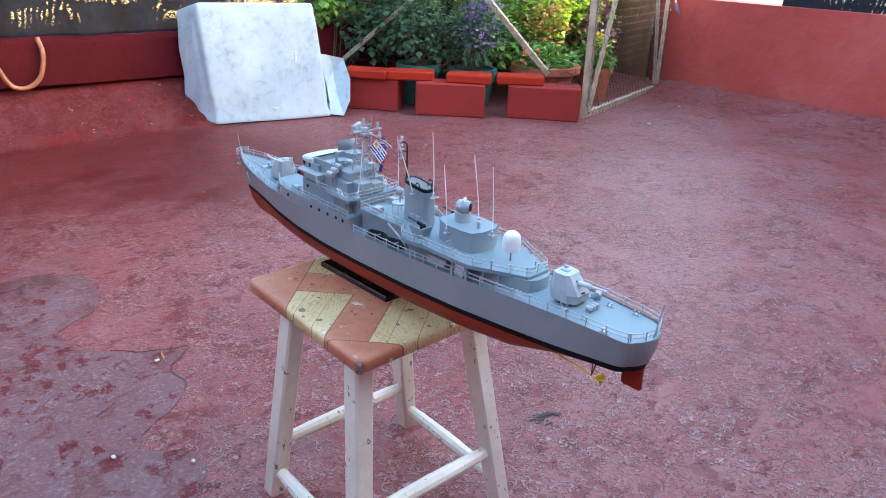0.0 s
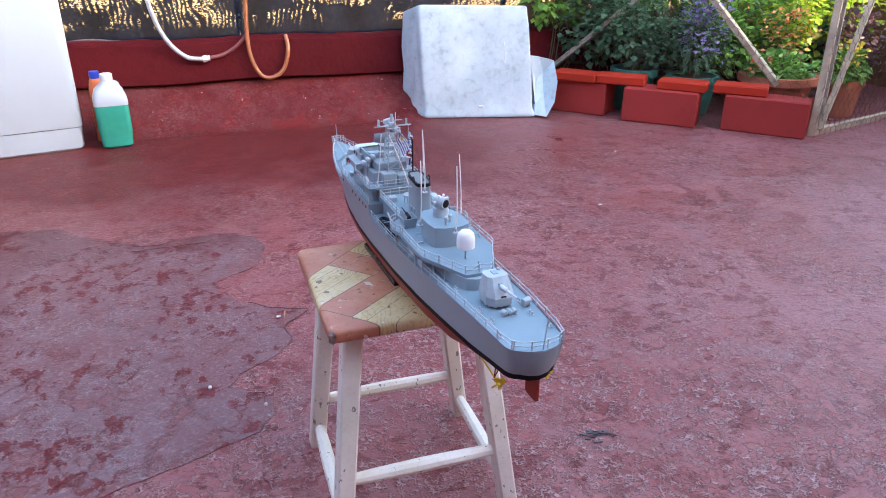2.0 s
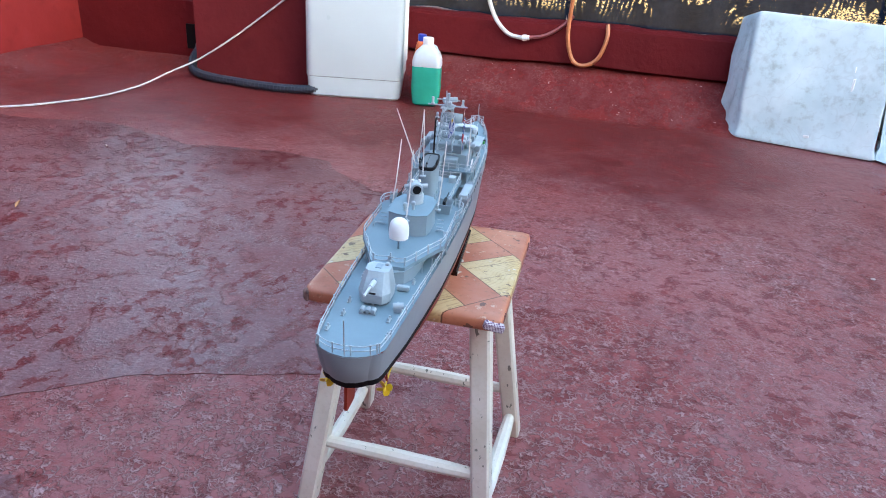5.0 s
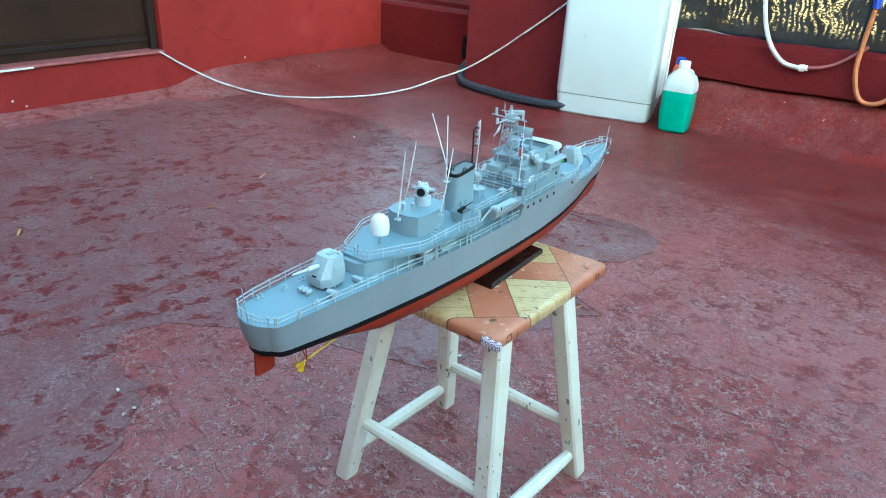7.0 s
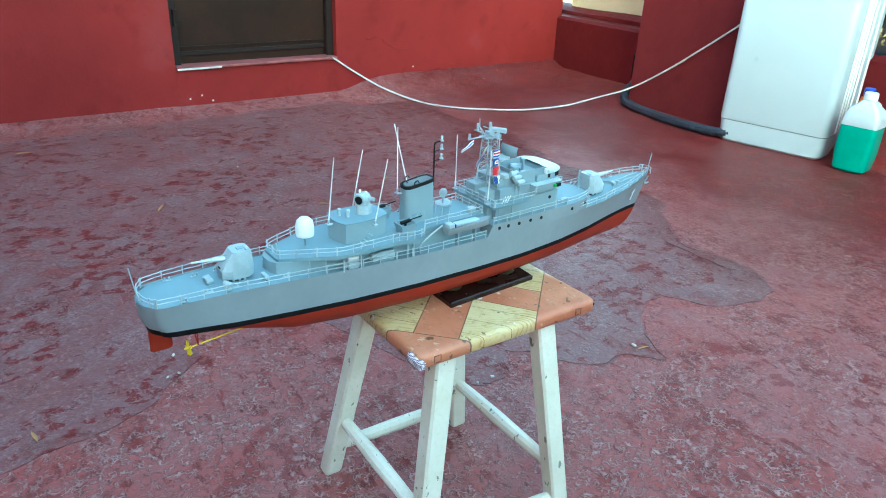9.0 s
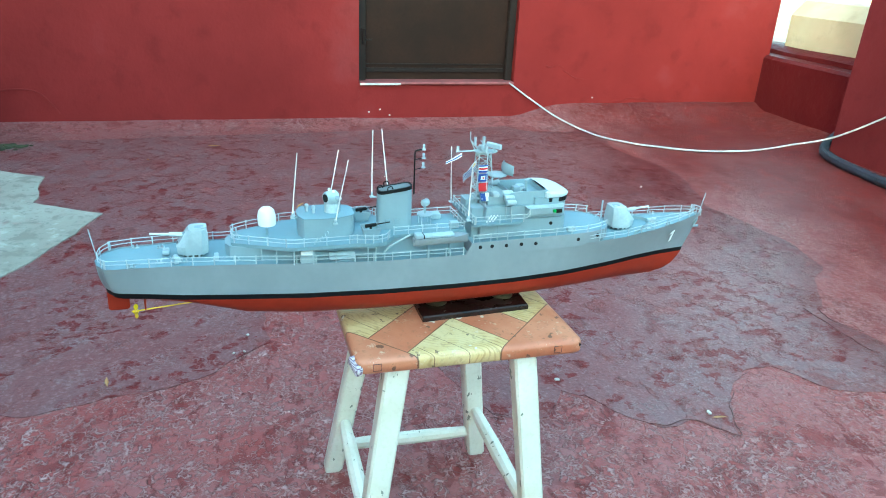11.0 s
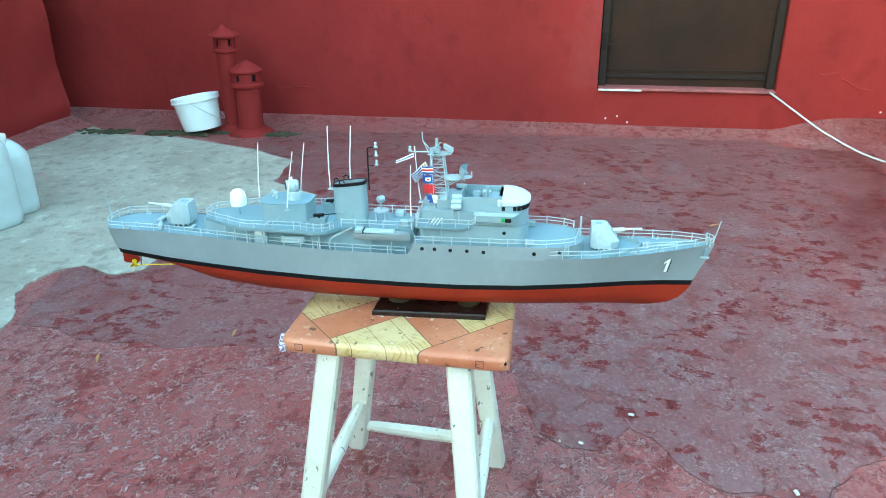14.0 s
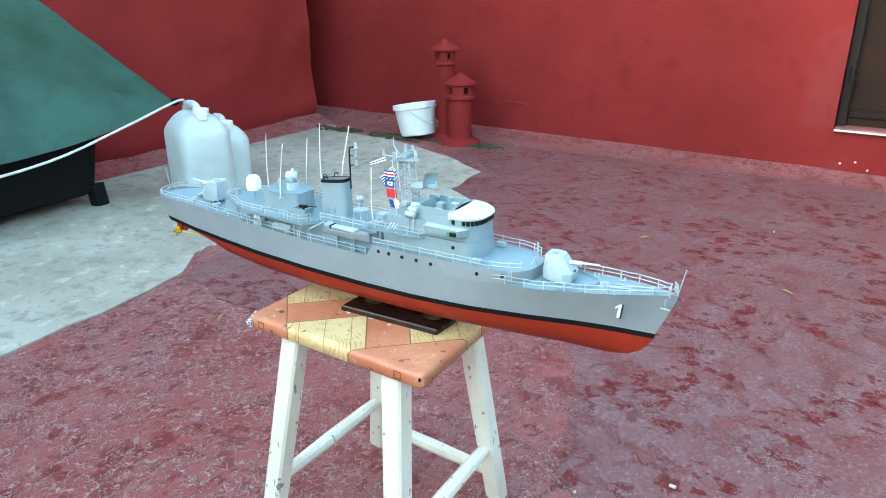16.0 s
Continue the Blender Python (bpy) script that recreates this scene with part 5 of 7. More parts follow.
for i, (x, y, size) in enumerate(((0.405, 1.167, 0.008), (0.403, 1.214, 0.012), (-0.095, 0.555, 0.011), (-0.007, 0.546, 0.009), (-0.003, 0.518, 0.008), (0.484, 1.644, 0.014), (0.277, 1.329, 0.014), (1.9, 2.2, 0.014), (2.4, 2.9, 0.014), (-1.2, 2.4, 0.014), (3.9, 2.5, 0.03), (4.55, 2.7, 0.02), (-1.5, 1.2, 0.012), (0.95, -0.3, 0.05))):
    fleck(x, y, size, i * 1.3)
scrape = Geo()
rng = random.Random(4)
for _ in range(26):
    x, y = 1.115 + rng.gauss(0, 0.018), 0.86 + rng.gauss(0, 0.010)
    scrape.block((x, y, 0.0022), (rng.uniform(0.006, 0.02), rng.uniform(0.002, 0.006), 0.0024), turned(0, 0, rng.uniform(-35, -5)))
single("paint_scrape", scrape, plain("grey_scrape", (0.13, 0.10, 0.105), 0.8), (1.115, 0.86, 0), "dark grey scrape in the red paint", "scrape", kind="stuff")

# ---- the display stand and the model ship ----
AXIS_X, AXIS_Y, HEADING = 0.696, 0.36, 2.78
stand = thing("display_stand", (AXIS_X, AXIS_Y, 0.4667), "dark varnished board with two bronze spools", "display stand", rz=HEADING, built_at=(0, 0, 0.4667))
board = Geo()
board.loft([[(x, y, z) for x, y in ((-0.034 - d, 0.49 - d), (0.05 + d, 0.488 - d), (0.045 + d, 0.672 + d), (-0.036 - d, 0.676 + d))] for d, z in ((0.002, 0.4667), (0.002, 0.474), (0.0, 0.476))])
part("board", board, VARNISH, stand)
for s in (0.523, 0.642):
    part("spool", Geo().lathe([(0.019, 0.4755), (0.0195, 0.4768), (0.013, 0.4780), (0.0125, 0.4795), (0.0165, 0.4805), (0.0125, 0.4815), (0.017, 0.4825), (0.0175, 0.4838)], (0.002, s, 0), 20), BRONZE, stand)

ship = thing("model_ship", (AXIS_X + 0.0015, AXIS_Y + 0.008, 0.482), "grey model warship with a red keel on a stand", "model ship", rz=HEADING + 0.25, built_at=(0, 0, 0.482))
ship.scale = (1.0, 0.987, 1.0)

S_AT = [0.018, 0.0205, 0.026, 0.036, 0.06, 0.12, 0.2, 0.3, 0.42, 0.55, 0.65, 0.75, 0.84, 0.92, 0.97, 1.005, 1.031]
BEAM_DECK = [0.0295, 0.0345, 0.0385, 0.0408, 0.0425, 0.047, 0.0515, 0.056, 0.0585, 0.059, 0.058, 0.0555, 0.0495, 0.0375, 0.0255, 0.0125, 0.0015]
BEAM_LINE = [0.0225, 0.0275, 0.0320, 0.0350, 0.038, 0.044, 0.0495, 0.055, 0.058, 0.0585, 0.057, 0.0505, 0.0395, 0.0235, 0.0125, 0.0055, 0.001]
EDGE = [0.5975, 0.5976, 0.5977, 0.598, 0.5985, 0.5985, 0.5955, 0.590, 0.5845, 0.583, 0.583, 0.583, 0.5855, 0.592, 0.5965, 0.599, 0.600]
LINE = [0.5585, 0.5584, 0.5582, 0.5577, 0.5565, 0.5515, 0.5465, 0.541, 0.5365, 0.534, 0.5335, 0.5345, 0.5375, 0.539, 0.538, 0.5365, 0.5355]
KEEL_Z = [0.5485, 0.5483, 0.5478, 0.5469, 0.5445, 0.530, 0.5, 0.489, 0.4835, 0.4825, 0.4825, 0.483, 0.485, 0.4865, 0.4875, 0.488, 0.489]


def along(table, s):
    return float(np.interp(s, S_AT, table))


ROWS_DOWN = [("deck", 0.0), ("side", 0.25), ("side", 0.5), ("side", 0.75), ("line", 1.0), ("boot", 1.0), ("low", 0.3), ("low", 0.62), ("low", 0.86), ("low", 1.0)]
STEM = [1.031, 1.0255, 1.019, 1.012, 1.005, 1.003, 0.996, 0.985, 0.968, 0.94]
STERN = [0.018, 0.018, 0.019, 0.021, 0.025, 0.027, 0.03, 0.034, 0.04, 0.05]
FULL = [1, 1, 1, 1, 1, 0.995, 0.95, 0.8, 0.5, 0.06]


def hull_point(k, u, side):
    """A point of row k of the shell, from stern (u = 0) to stem (u = 1)."""
    s = STERN[k] + u * (STEM[k] - STERN[k])
    sn = 0.018 + u * (1.031 - 0.018)
    bd, bl, hd, hl, hk = (along(t, sn) for t in (BEAM_DECK, BEAM_LINE, EDGE, LINE, KEEL_Z))
    kind, f = ROWS_DOWN[k]
    if kind == "deck":
        b, h = bd, hd
    elif kind == "side":
        b, h = bd + (bl - bd) * f ** 0.8, hd + (hl - hd) * f
    elif kind == "line":
        b, h = bl, hl
    elif kind == "boot":
        b, h = bl * 0.995, hl - 0.008
    else:
        b, h = bl * FULL[k], hl - 0.008 + (hk - hl + 0.008) * f
    if u > 0.999:
        b = min(b, 0.0012)
    return (side * b, s, h)


U_STEPS = [0.0, 0.0012, 0.0025, 0.005, 0.008, 0.0125] + [i / 60 for i in range(1, 61)]


def shell(k0, k1):
    g = Geo()
    for side in (-1, 1):
        g.loft([[hull_point(k, u, side) for k in range(k0, k1 + 1)] for u in U_STEPS], cap=False, closed=False)
    # the transom bulges a little
    rows = []
    for k in range(k0, k1 + 1):
        w, s, h = hull_point(k, 0, 1)
        rows.append([(w * t, s - 0.011 * (1 - t * t), h) for t in (-1, -0.8, -0.5, 0, 0.5, 0.8, 1)])
    g.loft(rows, cap=False, closed=False)
    return g


part("hull_side", shell(0, 4), HULL, ship, "", 50)
part("boot_stripe", shell(4, 5), BOOT, ship, "black waterline stripe", 50)
part("hull_bottom", shell(5, 9), KEEL, ship, "red antifouling below the waterline", 50)

# decks
def deck_strip(s0, s1, n, z, side_in=0.0006):
    rows = []
    for i in range(n + 1):
        s = s0 + (s1 - s0) * i / n
        b = max(along(BEAM_DECK, s) - side_in, 0.0006)
        h = z if isinstance(z, float) else z(s)
        rows.append([(b * t, s - (0.012 * (1 - t * t) if s < 0.02 else 0), h + 0.0012 * (1 - t * t)) for t in (-1, -0.6, 0, 0.6, 1)])
    return Geo().loft(rows, cap=False, closed=False)


part("quarterdeck", deck_strip(0.018, 0.572, 30, lambda s: along(EDGE, s) - 0.0022), DECK, ship, "", 60)
part("foredeck", deck_strip(0.74, 1.03, 20, lambda s: along(EDGE, s) - 0.0022), DECK, ship, "", 60)
FC = 0.6022


def front_curve(n=14):
    """The plan of the raised forecastle's front."""
    return [(along(BEAM_DECK, 0.763) * math.cos(t) ** 0.8 * 0.98 if t < math.pi / 2 - 0.01 else 0.0, 0.763 + 0.064 * math.sin(t)) for t in [math.pi / 2 * i / n for i in range(n + 1)]]


half = [(along(BEAM_DECK, s) + 0.0003, s) for s in np.linspace(0.5585, 0.763, 12)] + front_curve()[1:]
outline = half + [(-w, s) for w, s in half[::-1]][1:]
g = Geo()
inner = [(w * 0.975, 0.66 + (s - 0.66) * 0.995) for w, s in outline]
g.loft([[(w, s, along(EDGE, min(s, 0.763)) - 0.003) for w, s in outline], [(w, s, FC) for w, s in outline], [(w, s, FC) for w, s in inner], [(w, s, FC - 0.0012) for w, s in inner]], cap=False)
part("forecastle_side", g, HULL, ship, "", 50)
g = Geo()
g.add([(w, s, FC - 0.001) for w, s in inner], [tuple(range(len(inner)))])
part("forecastle_deck", g, DECK, ship)
# sloping ends of the raised side
for side in (-1, 1):
    b = along(BEAM_DECK, 0.555)
    g = Geo().loft([[(side * b, 0.549, 0.5825), (side * b, 0.5595, 0.6015), (side * b, 0.5595, 0.5825)], [(side * (b - 0.002), 0.549, 0.5825), (side * (b - 0.002), 0.5595, 0.6015), (side * (b - 0.002), 0.5595, 0.5825)]])
    part("bulwark_end", g, HULL, ship)

# breakwater on the foredeck
g = Geo()
for side in (-1, 1):
    g.loft([[(side * w, s, z0), (side * w, s, z1), (side * w, s + 0.0015, z1), (side * w, s + 0.0015, z0)] for w, s, z0, z1 in ((0.0, 0.918, 0.5885, 0.5965), (0.012, 0.913, 0.588, 0.596), (0.03, 0.889, 0.5855, 0.5925), (0.04, 0.868, 0.584, 0.590))])
part("breakwater", g, UPPER, ship)

# after superstructure: deckhouse, gallery deck, director house
def prism_of(half, z0, z1):
    """A body symmetric about the keel line, from half its outline, run from aft to fore."""
    return Geo().prism([(w, s) for w, s in half] + [(-w, s) for w, s in half[::-1]], z0, z1)


part("after_deckhouse", prism_of([(0.010, 0.186), (0.022, 0.192), (0.030, 0.21), (0.033, 0.25), (0.033, 0.42), (0.031, 0.43), (0.031, 0.556)], 0.577, 0.6125), UPPER, ship)
GALLERY = [(0.018, 0.194), (0.022, 0.1955), (0.044, 0.246), (0.0575, 0.276), (0.0590, 0.31), (0.0590, 0.375), (0.062, 0.383), (0.0645, 0.394), (0.0645, 0.408), (0.061, 0.419), (0.050, 0.427), (0.039, 0.436), (0.0375, 0.45), (0.0375, 0.556)]
part("gallery_deck", prism_of(GALLERY, 0.6115, 0.6172), DECK, ship)
for side in (-1, 1):
    for s in (0.236, 0.257, 0.281, 0.309):
        w = float(np.interp(s, [0.2, 0.246, 0.276, 0.31], [0.02, 0.042, 0.055, 0.057])) * side
        part("gallery_post", Geo().tube([(w, s, 0.589), (w, s, 0.612)], 0.0011, 6), PALE, ship)
    for s in (0.392, 0.404):
        part("gallery_post", Geo().tube([(0.055 * side, s, 0.583), (0.055 * side, s, 0.612)], 0.0012, 6), PALE, ship)
part("director_house", prism_of([(0.012, 0.294), (0.0275, 0.301), (0.0305, 0.318), (0.0305, 0.352), (0.022, 0.374), (0.014, 0.3785)], 0.617, 0.6475), UPPER, ship)
part("house_roof", prism_of([(0.0125, 0.2935), (0.028, 0.3005), (0.031, 0.318), (0.031, 0.352), (0.0225, 0.3745), (0.0145, 0.379)], 0.6475, 0.6487), DECK, ship)
for w, s in ((-0.006, 0.309), (0.004, 0.318)):
    part("mushroom_vent", Geo().lathe([(0.0024, 0.6487), (0.0024, 0.655), (0.0034, 0.656), (0.0034, 0.6595), (0.002, 0.661)], (w, s, 0), 10), PALE, ship)
director = part("gun_director", Geo().lathe([(0.0125, 0.6487), (0.0125, 0.661), (0.0118, 0.6625)], (0, 0.3475, 0), 18).box(-0.008, 0.008, 0.341, 0.353, 0.662, 0.666, 0.001), PALE, ship)
part("radar_drum", Geo().lathe([(0.0088, -0.010), (0.0098, -0.0085), (0.0098, 0.008), (0.0075, 0.0105)], (0.0, 0.346, 0.671), 20, turned(-90, 0, 25)), PALE, director)
face = Vector((0.0, 0.346, 0.671)) + turned(0, 0, 25) @ Vector((0.0, -0.0104, 0.0))
part("radar_face", Geo().lathe([(0.0062, -0.0006), (0.0062, 0.0006), (0.001, 0.0009)], face, 18, turned(90, 0, 25)), BLACK, director, "black dish")
part("side_arm", Geo().tube([(-0.0155, 0.343, 0.6725), (0.0155, 0.357, 0.6725)], 0.0032, 8), PALE, director)
part("top_fitting", Geo().tube([(-0.004, 0.344, 0.68), (-0.004, 0.344, 0.684)], 0.002, 8).tube([(0.005, 0.349, 0.68), (0.005, 0.349, 0.683)], 0.002, 8), WHITE, director)

# radome
radome = part("radome", Geo().lathe([(0.0108, 0.6335), (0.0130, 0.6343), (0.0135, 0.639), (0.0135, 0.648), (0.0118, 0.6560), (0.0075, 0.6605), (0.002, 0.6620)], (0.0005, 0.2485, 0), 26), WHITE, ship, "white radome")
part("post", Geo().tube([(0.0005, 0.2485, 0.617), (0.0005, 0.2485, 0.634)], 0.0014, 8), UPPER, radome)

# funnel
def oval(s0, s1, b, z_aft, z_fore, n=26, grow=0.0):
    c, a = (s0 + s1) / 2, (s1 - s0) / 2 + grow
    out = []
    for k in range(n):
        t = 2 * math.pi * k / n
        s = c + a * math.copysign(abs(math.sin(t)) ** 0.5, math.sin(t))
        out.append(((b + grow) * math.copysign(abs(math.cos(t)) ** 0.5, math.cos(t)), s, z_aft + (z_fore - z_aft) * (s - s0) / (s1 - s0)))
    return out


funnel = part("funnel", Geo().loft([oval(0.4175, 0.4735, 0.0140, 0.617, 0.617), oval(0.4185, 0.4725, 0.0132, 0.6735, 0.680)]), UPPER, ship)
part("funnel_band", Geo().loft([oval(0.4185, 0.4725, 0.0132, 0.6735, 0.680, grow=0.0006), oval(0.4185, 0.4725, 0.0130, 0.6785, 0.6855, grow=0.0006), oval(0.4185, 0.4725, 0.0130, 0.6785, 0.6855, grow=-0.002), oval(0.4185, 0.4725, 0.0130, 0.677, 0.684, grow=-0.0022)], cap=False), BLACK, funnel, "black band round the funnel top")
part("funnel_cap", Geo().add(oval(0.4185, 0.4725, 0.0130, 0.6775, 0.6845, grow=-0.0018), [tuple(range(26))]), plain("funnel_cap_grey", (0.12, 0.135, 0.14), 0.6), funnel)
for w, s, z in ((0.013, 0.432, 0.681), (-0.013, 0.432, 0.681), (0.0, 0.419, 0.6795)):
    part("hook", Geo().tube(spline([(w, s, z - 0.002), (w * 1.05, s, z + 0.004), (w * 1.05, s + 0.005, z + 0.006), (w * 1.05, s + 0.008, z + 0.002)], 4), 0.0009, 6), BLACK, funnel)
for side in (-1, 1):
    for s in (0.433, 0.447):
        part("vent_cover", Geo().block((side * 0.0140, s, 0.629), (0.003, 0.0095, 0.009), None, 0.001), UPPER, funnel)
mastpipe = part("lamp_mast", Geo().tube(spline([(0.0, 0.4775, 0.668), (0.0, 0.4775, 0.70), (0.0, 0.4775, 0.733), (0.0, 0.4795, 0.7375), (0.0, 0.485, 0.739), (0.0, 0.492, 0.739)], 5), 0.0013, 8).tube([(0.0, 0.4775, 0.724), (0.0, 0.4915, 0.7255)], 0.0008, 6).tube([(0.0, 0.4775, 0.708), (0.0, 0.4915, 0.7105)], 0.0008, 6), BLACK, funnel, "black bent mast")
for z in (0.7385, 0.725, 0.710):
    part("lamp", Geo().lathe([(0.0034, z), (0.0034, z + 0.002), (0.0018, z + 0.0025), (0.0018, z + 0.0065), (0.0024, z + 0.007), (0.0014, z + 0.009)], (0.0, 0.4915, 0), 10), PALE, mastpipe)

# whip aerials
WHIPS = [((0.001, 0.287, 0.6435), (0.005, 0.2965, 0.743)), ((-0.034, 0.3465, 0.6385), (-0.027, 0.363, 0.736)), ((0.034, 0.3465, 0.642), (0.038, 0.366, 0.739)),
         ((-0.003, 0.4105, 0.668), (-0.006, 0.412, 0.770)), ((-0.0195, 0.4405, 0.670), (-0.053, 0.437, 0.760)), ((0.046, 0.555, 0.6375), (0.046, 0.5565, 0.725)), ((-0.041, 0.5555, 0.6375), (-0.033, 0.5485, 0.733))]
for a, b in WHIPS:
    a, b = Vector(a), Vector(b)
    kink = Vector((0.0012, -0.0008, 0))
    whip = part("whip_aerial", Geo().tube([a, a.lerp(b, 0.35) + kink, a.lerp(b, 0.7) + kink * 0.6, b], 0.00105, 6, 0.0008), WHIP, ship, "white whip aerial")
    part("base", Geo().block(a + Vector((0, 0, -0.001)), (0.009, 0.007, 0.0022), None, 0.0006).tube([a - Vector((0, 0, 0.001)), a + Vector((0, 0, 0.006))], 0.0016, 8), PALE, whip)
for (w, s, z), (tw, ts, tz) in (((-0.034, 0.3465, 0.637), (-0.03, 0.3465, 0.637)), ((0.034, 0.3465, 0.640), (0.03, 0.3465, 0.64)), ((-0.003, 0.4105, 0.6665), (0, 0.417, 0.6665)), ((-0.0195, 0.4405, 0.6685), (-0.015, 0.44, 0.6685)), ((0.001, 0.287, 0.642), (0.001, 0.295, 0.642))):
    part("bracket", Geo().tube([(w, s, z), (tw, ts, tz)], 0.0014, 6), PALE, ship)

# searchlight abaft the bridge
light = part("searchlight", Geo().lathe([(0.0058, -0.005), (0.0062, -0.004), (0.0062, 0.004), (0.0045, 0.006)], (0.002, 0.4965, 0.6535), 16, turned(90, 0, 40)), PALE, ship, "pale searchlight on a platform")
part("platform", Geo().lathe([(0.013, 0.6335), (0.013, 0.6355)], (0.002, 0.4965, 0), 18).tube([(0.002, 0.4965, 0.6355), (0.002, 0.4965, 0.648)], 0.0016, 8), PALE, light)
for w, s in ((-0.007, 0.489), (0.011, 0.489), (-0.007, 0.504), (0.011, 0.504)):
    part("strut", Geo().tube([(w, s, 0.617), (w, s, 0.634)], 0.0009, 6), PALE, light)
part("ready_locker", Geo().box(0.018, 0.030, 0.532, 0.546, 0.617, 0.627, 0.001), PALE, ship)
part("ready_locker", Geo().box(-0.030, -0.016, 0.515, 0.53, 0.617, 0.626, 0.001), PALE, ship)

# gun sponsons
for side in (-1, 1):
    gun = part("light_gun", Geo().box(side * 0.036 - 0.010, side * 0.036 + 0.010, 0.389, 0.411, 0.6172, 0.6215, 0.001), UPPER, ship)
    part("gun_shield", Geo().loft([[(side * 0.036 + x * k, 0.400 + y * k, z) for x, y in ((-0.011, -0.0125), (0.011, -0.0125), (0.011, 0.0125), (-0.011, 0.0125))] for k, z in ((0.86, 0.6205), (1.12, 0.6335), (1.04, 0.6337), (0.8, 0.6225))], cap=False), UPPER, gun)
    part("barrel", Geo().tube([(side * 0.036, 0.404, 0.6355), (side * 0.0365, 0.43, 0.6385)], 0.0009, 6).block((side * 0.036, 0.400, 0.635), (0.0045, 0.018, 0.005), turned(6, 0, 0), 0.0008).tube([(side * 0.036, 0.4, 0.6215), (side * 0.036, 0.4, 0.634)], 0.002, 8), BLACK, gun)

# boats
def boat(w, s0, s1, z, b, h):
    rings = []
    n = 12
    for i in range(n + 1):
        t = i / n
        k = max(0.06, min(1, (1 - t) * 4.5) ** 0.6) * (0.86 + 0.14 * min(1, t * 6))
        s = s0 + (s1 - s0) * t
        sheer = 0.002 * t * t
        rings.append([(w - b * k, s, z + h + sheer), (w - b * k * 0.92, s, z + h * 0.5), (w - b * k * 0.5, s, z + h * 0.1), (w, s, z), (w + b * k * 0.5, s, z + h * 0.1), (w + b * k * 0.92, s, z + h * 0.5), (w + b * k, s, z + h + sheer)])
    return Geo().loft(rings)


cutter = part("ship_boat", boat(0.0545, 0.4635, 0.5535, 0.6035, 0.0088, 0.0125), HULL, ship, "grey motor boat in its davits")
part("boat_cover", Geo().box(0.0475, 0.0615, 0.4655, 0.478, 0.6165, 0.6235, 0.0012), PALE, cutter)
part("boat_cover", Geo().box(0.0478, 0.0612, 0.4795, 0.529, 0.6165, 0.6212, 0.0014), PALE, cutter)
part("boat_strap", Geo().box(0.0472, 0.0618, 0.4782, 0.4793, 0.6165, 0.6222), BLACK, cutter)
for s in (0.487, 0.522):
    part("boat_chock", Geo().box(0.05, 0.058, s, s + 0.0025, 0.582, 0.6045), UPPER, cutter)
for i, s in enumerate((0.452, 0.497)):
    g = Geo()
    ring = [Vector((-0.0435 + 0.0085 * math.cos(t), s + 0.018 * math.sin(t) + (0.004 if math.sin(t) > 0.8 else 0), 0.5885)) for t in [2 * math.pi * k / 20 for k in range(21)]]
    dinghy = part("dinghy", Geo().tube(ring, 0.0034, 8), BLACK, ship, "black rubber dinghy on the side deck")
    part("dinghy_floor", Geo().box(-0.0505, -0.0365, s - 0.014, s + 0.014, 0.584, 0.5865), BLACK, dinghy)
    part("thwart", Geo().box(-0.052, -0.035, s - 0.002, s + 0.002, 0.5885, 0.5895), UPPER, dinghy)
for side in (-1, 1):
    for s in (0.425,):
        part("davit", Geo().tube(spline([(side * 0.050, s - 0.006, 0.583), (side * 0.051, s - 0.005, 0.598), (side * 0.052, s + 0.01, 0.609), (side * 0.053, s + 0.034, 0.622)], 5), 0.0015, 6), PALE, ship)

# torpedo canisters, lockers and drums on the side decks
for side in (-1, 1):
    rack = part("canister_rack", Geo().box(side * 0.0415 - 0.006, side * 0.0415 + 0.006, 0.337, 0.372, 0.584, 0.5865), UPPER, ship)
    for dw, dz in ((-0.0035, 0.0035), (0.0035, 0.0035), (0.0, 0.0085)):
        part("canister", Geo().tube([(side * 0.0415 + dw, 0.335, 0.587 + dz), (side * 0.0415 + dw, 0.374, 0.587 + dz)], 0.003, 10), PALE, rack)
    locker = part("deck_locker", Geo().box(side * 0.044 - 0.008, side * 0.044 + 0.008, 0.291, 0.310, 0.588, 0.5985, 0.0012), PALE, ship)
    part("life_raft", Geo().tube([(side * 0.044, 0.292, 0.603), (side * 0.044, 0.310, 0.603)], 0.0055, 12), WHITE, locker)
    frame_pts = [(side * 0.052, 0.312, 0.588), (side * 0.052, 0.312, 0.618), (side * 0.049, 0.316, 0.6225), (side * 0.04, 0.318, 0.622)]
    part("davit_arm", Geo().tube(spline(frame_pts, 4), 0.0011, 6), PALE, ship)
    for k in range(4):
        z = 0.619 + 0.004 * k
        part("ladder_rung", Geo().tube([(side * 0.037, 0.322 + 0.004 * k, z), (side * 0.047, 0.322 + 0.004 * k, z)], 0.0007, 5), PALE, ship)

# bridge superstructure
def nose(b, s0, s1, bend, n=8):
    """Half of a plan with a rounded front."""
    return [(b, s0)] + [(b * math.cos(t) ** 0.7 if t < 1.56 else 0.0005, s1 - bend + bend * math.sin(t)) for t in [math.pi / 2 * i / n for i in range(n + 1)]]


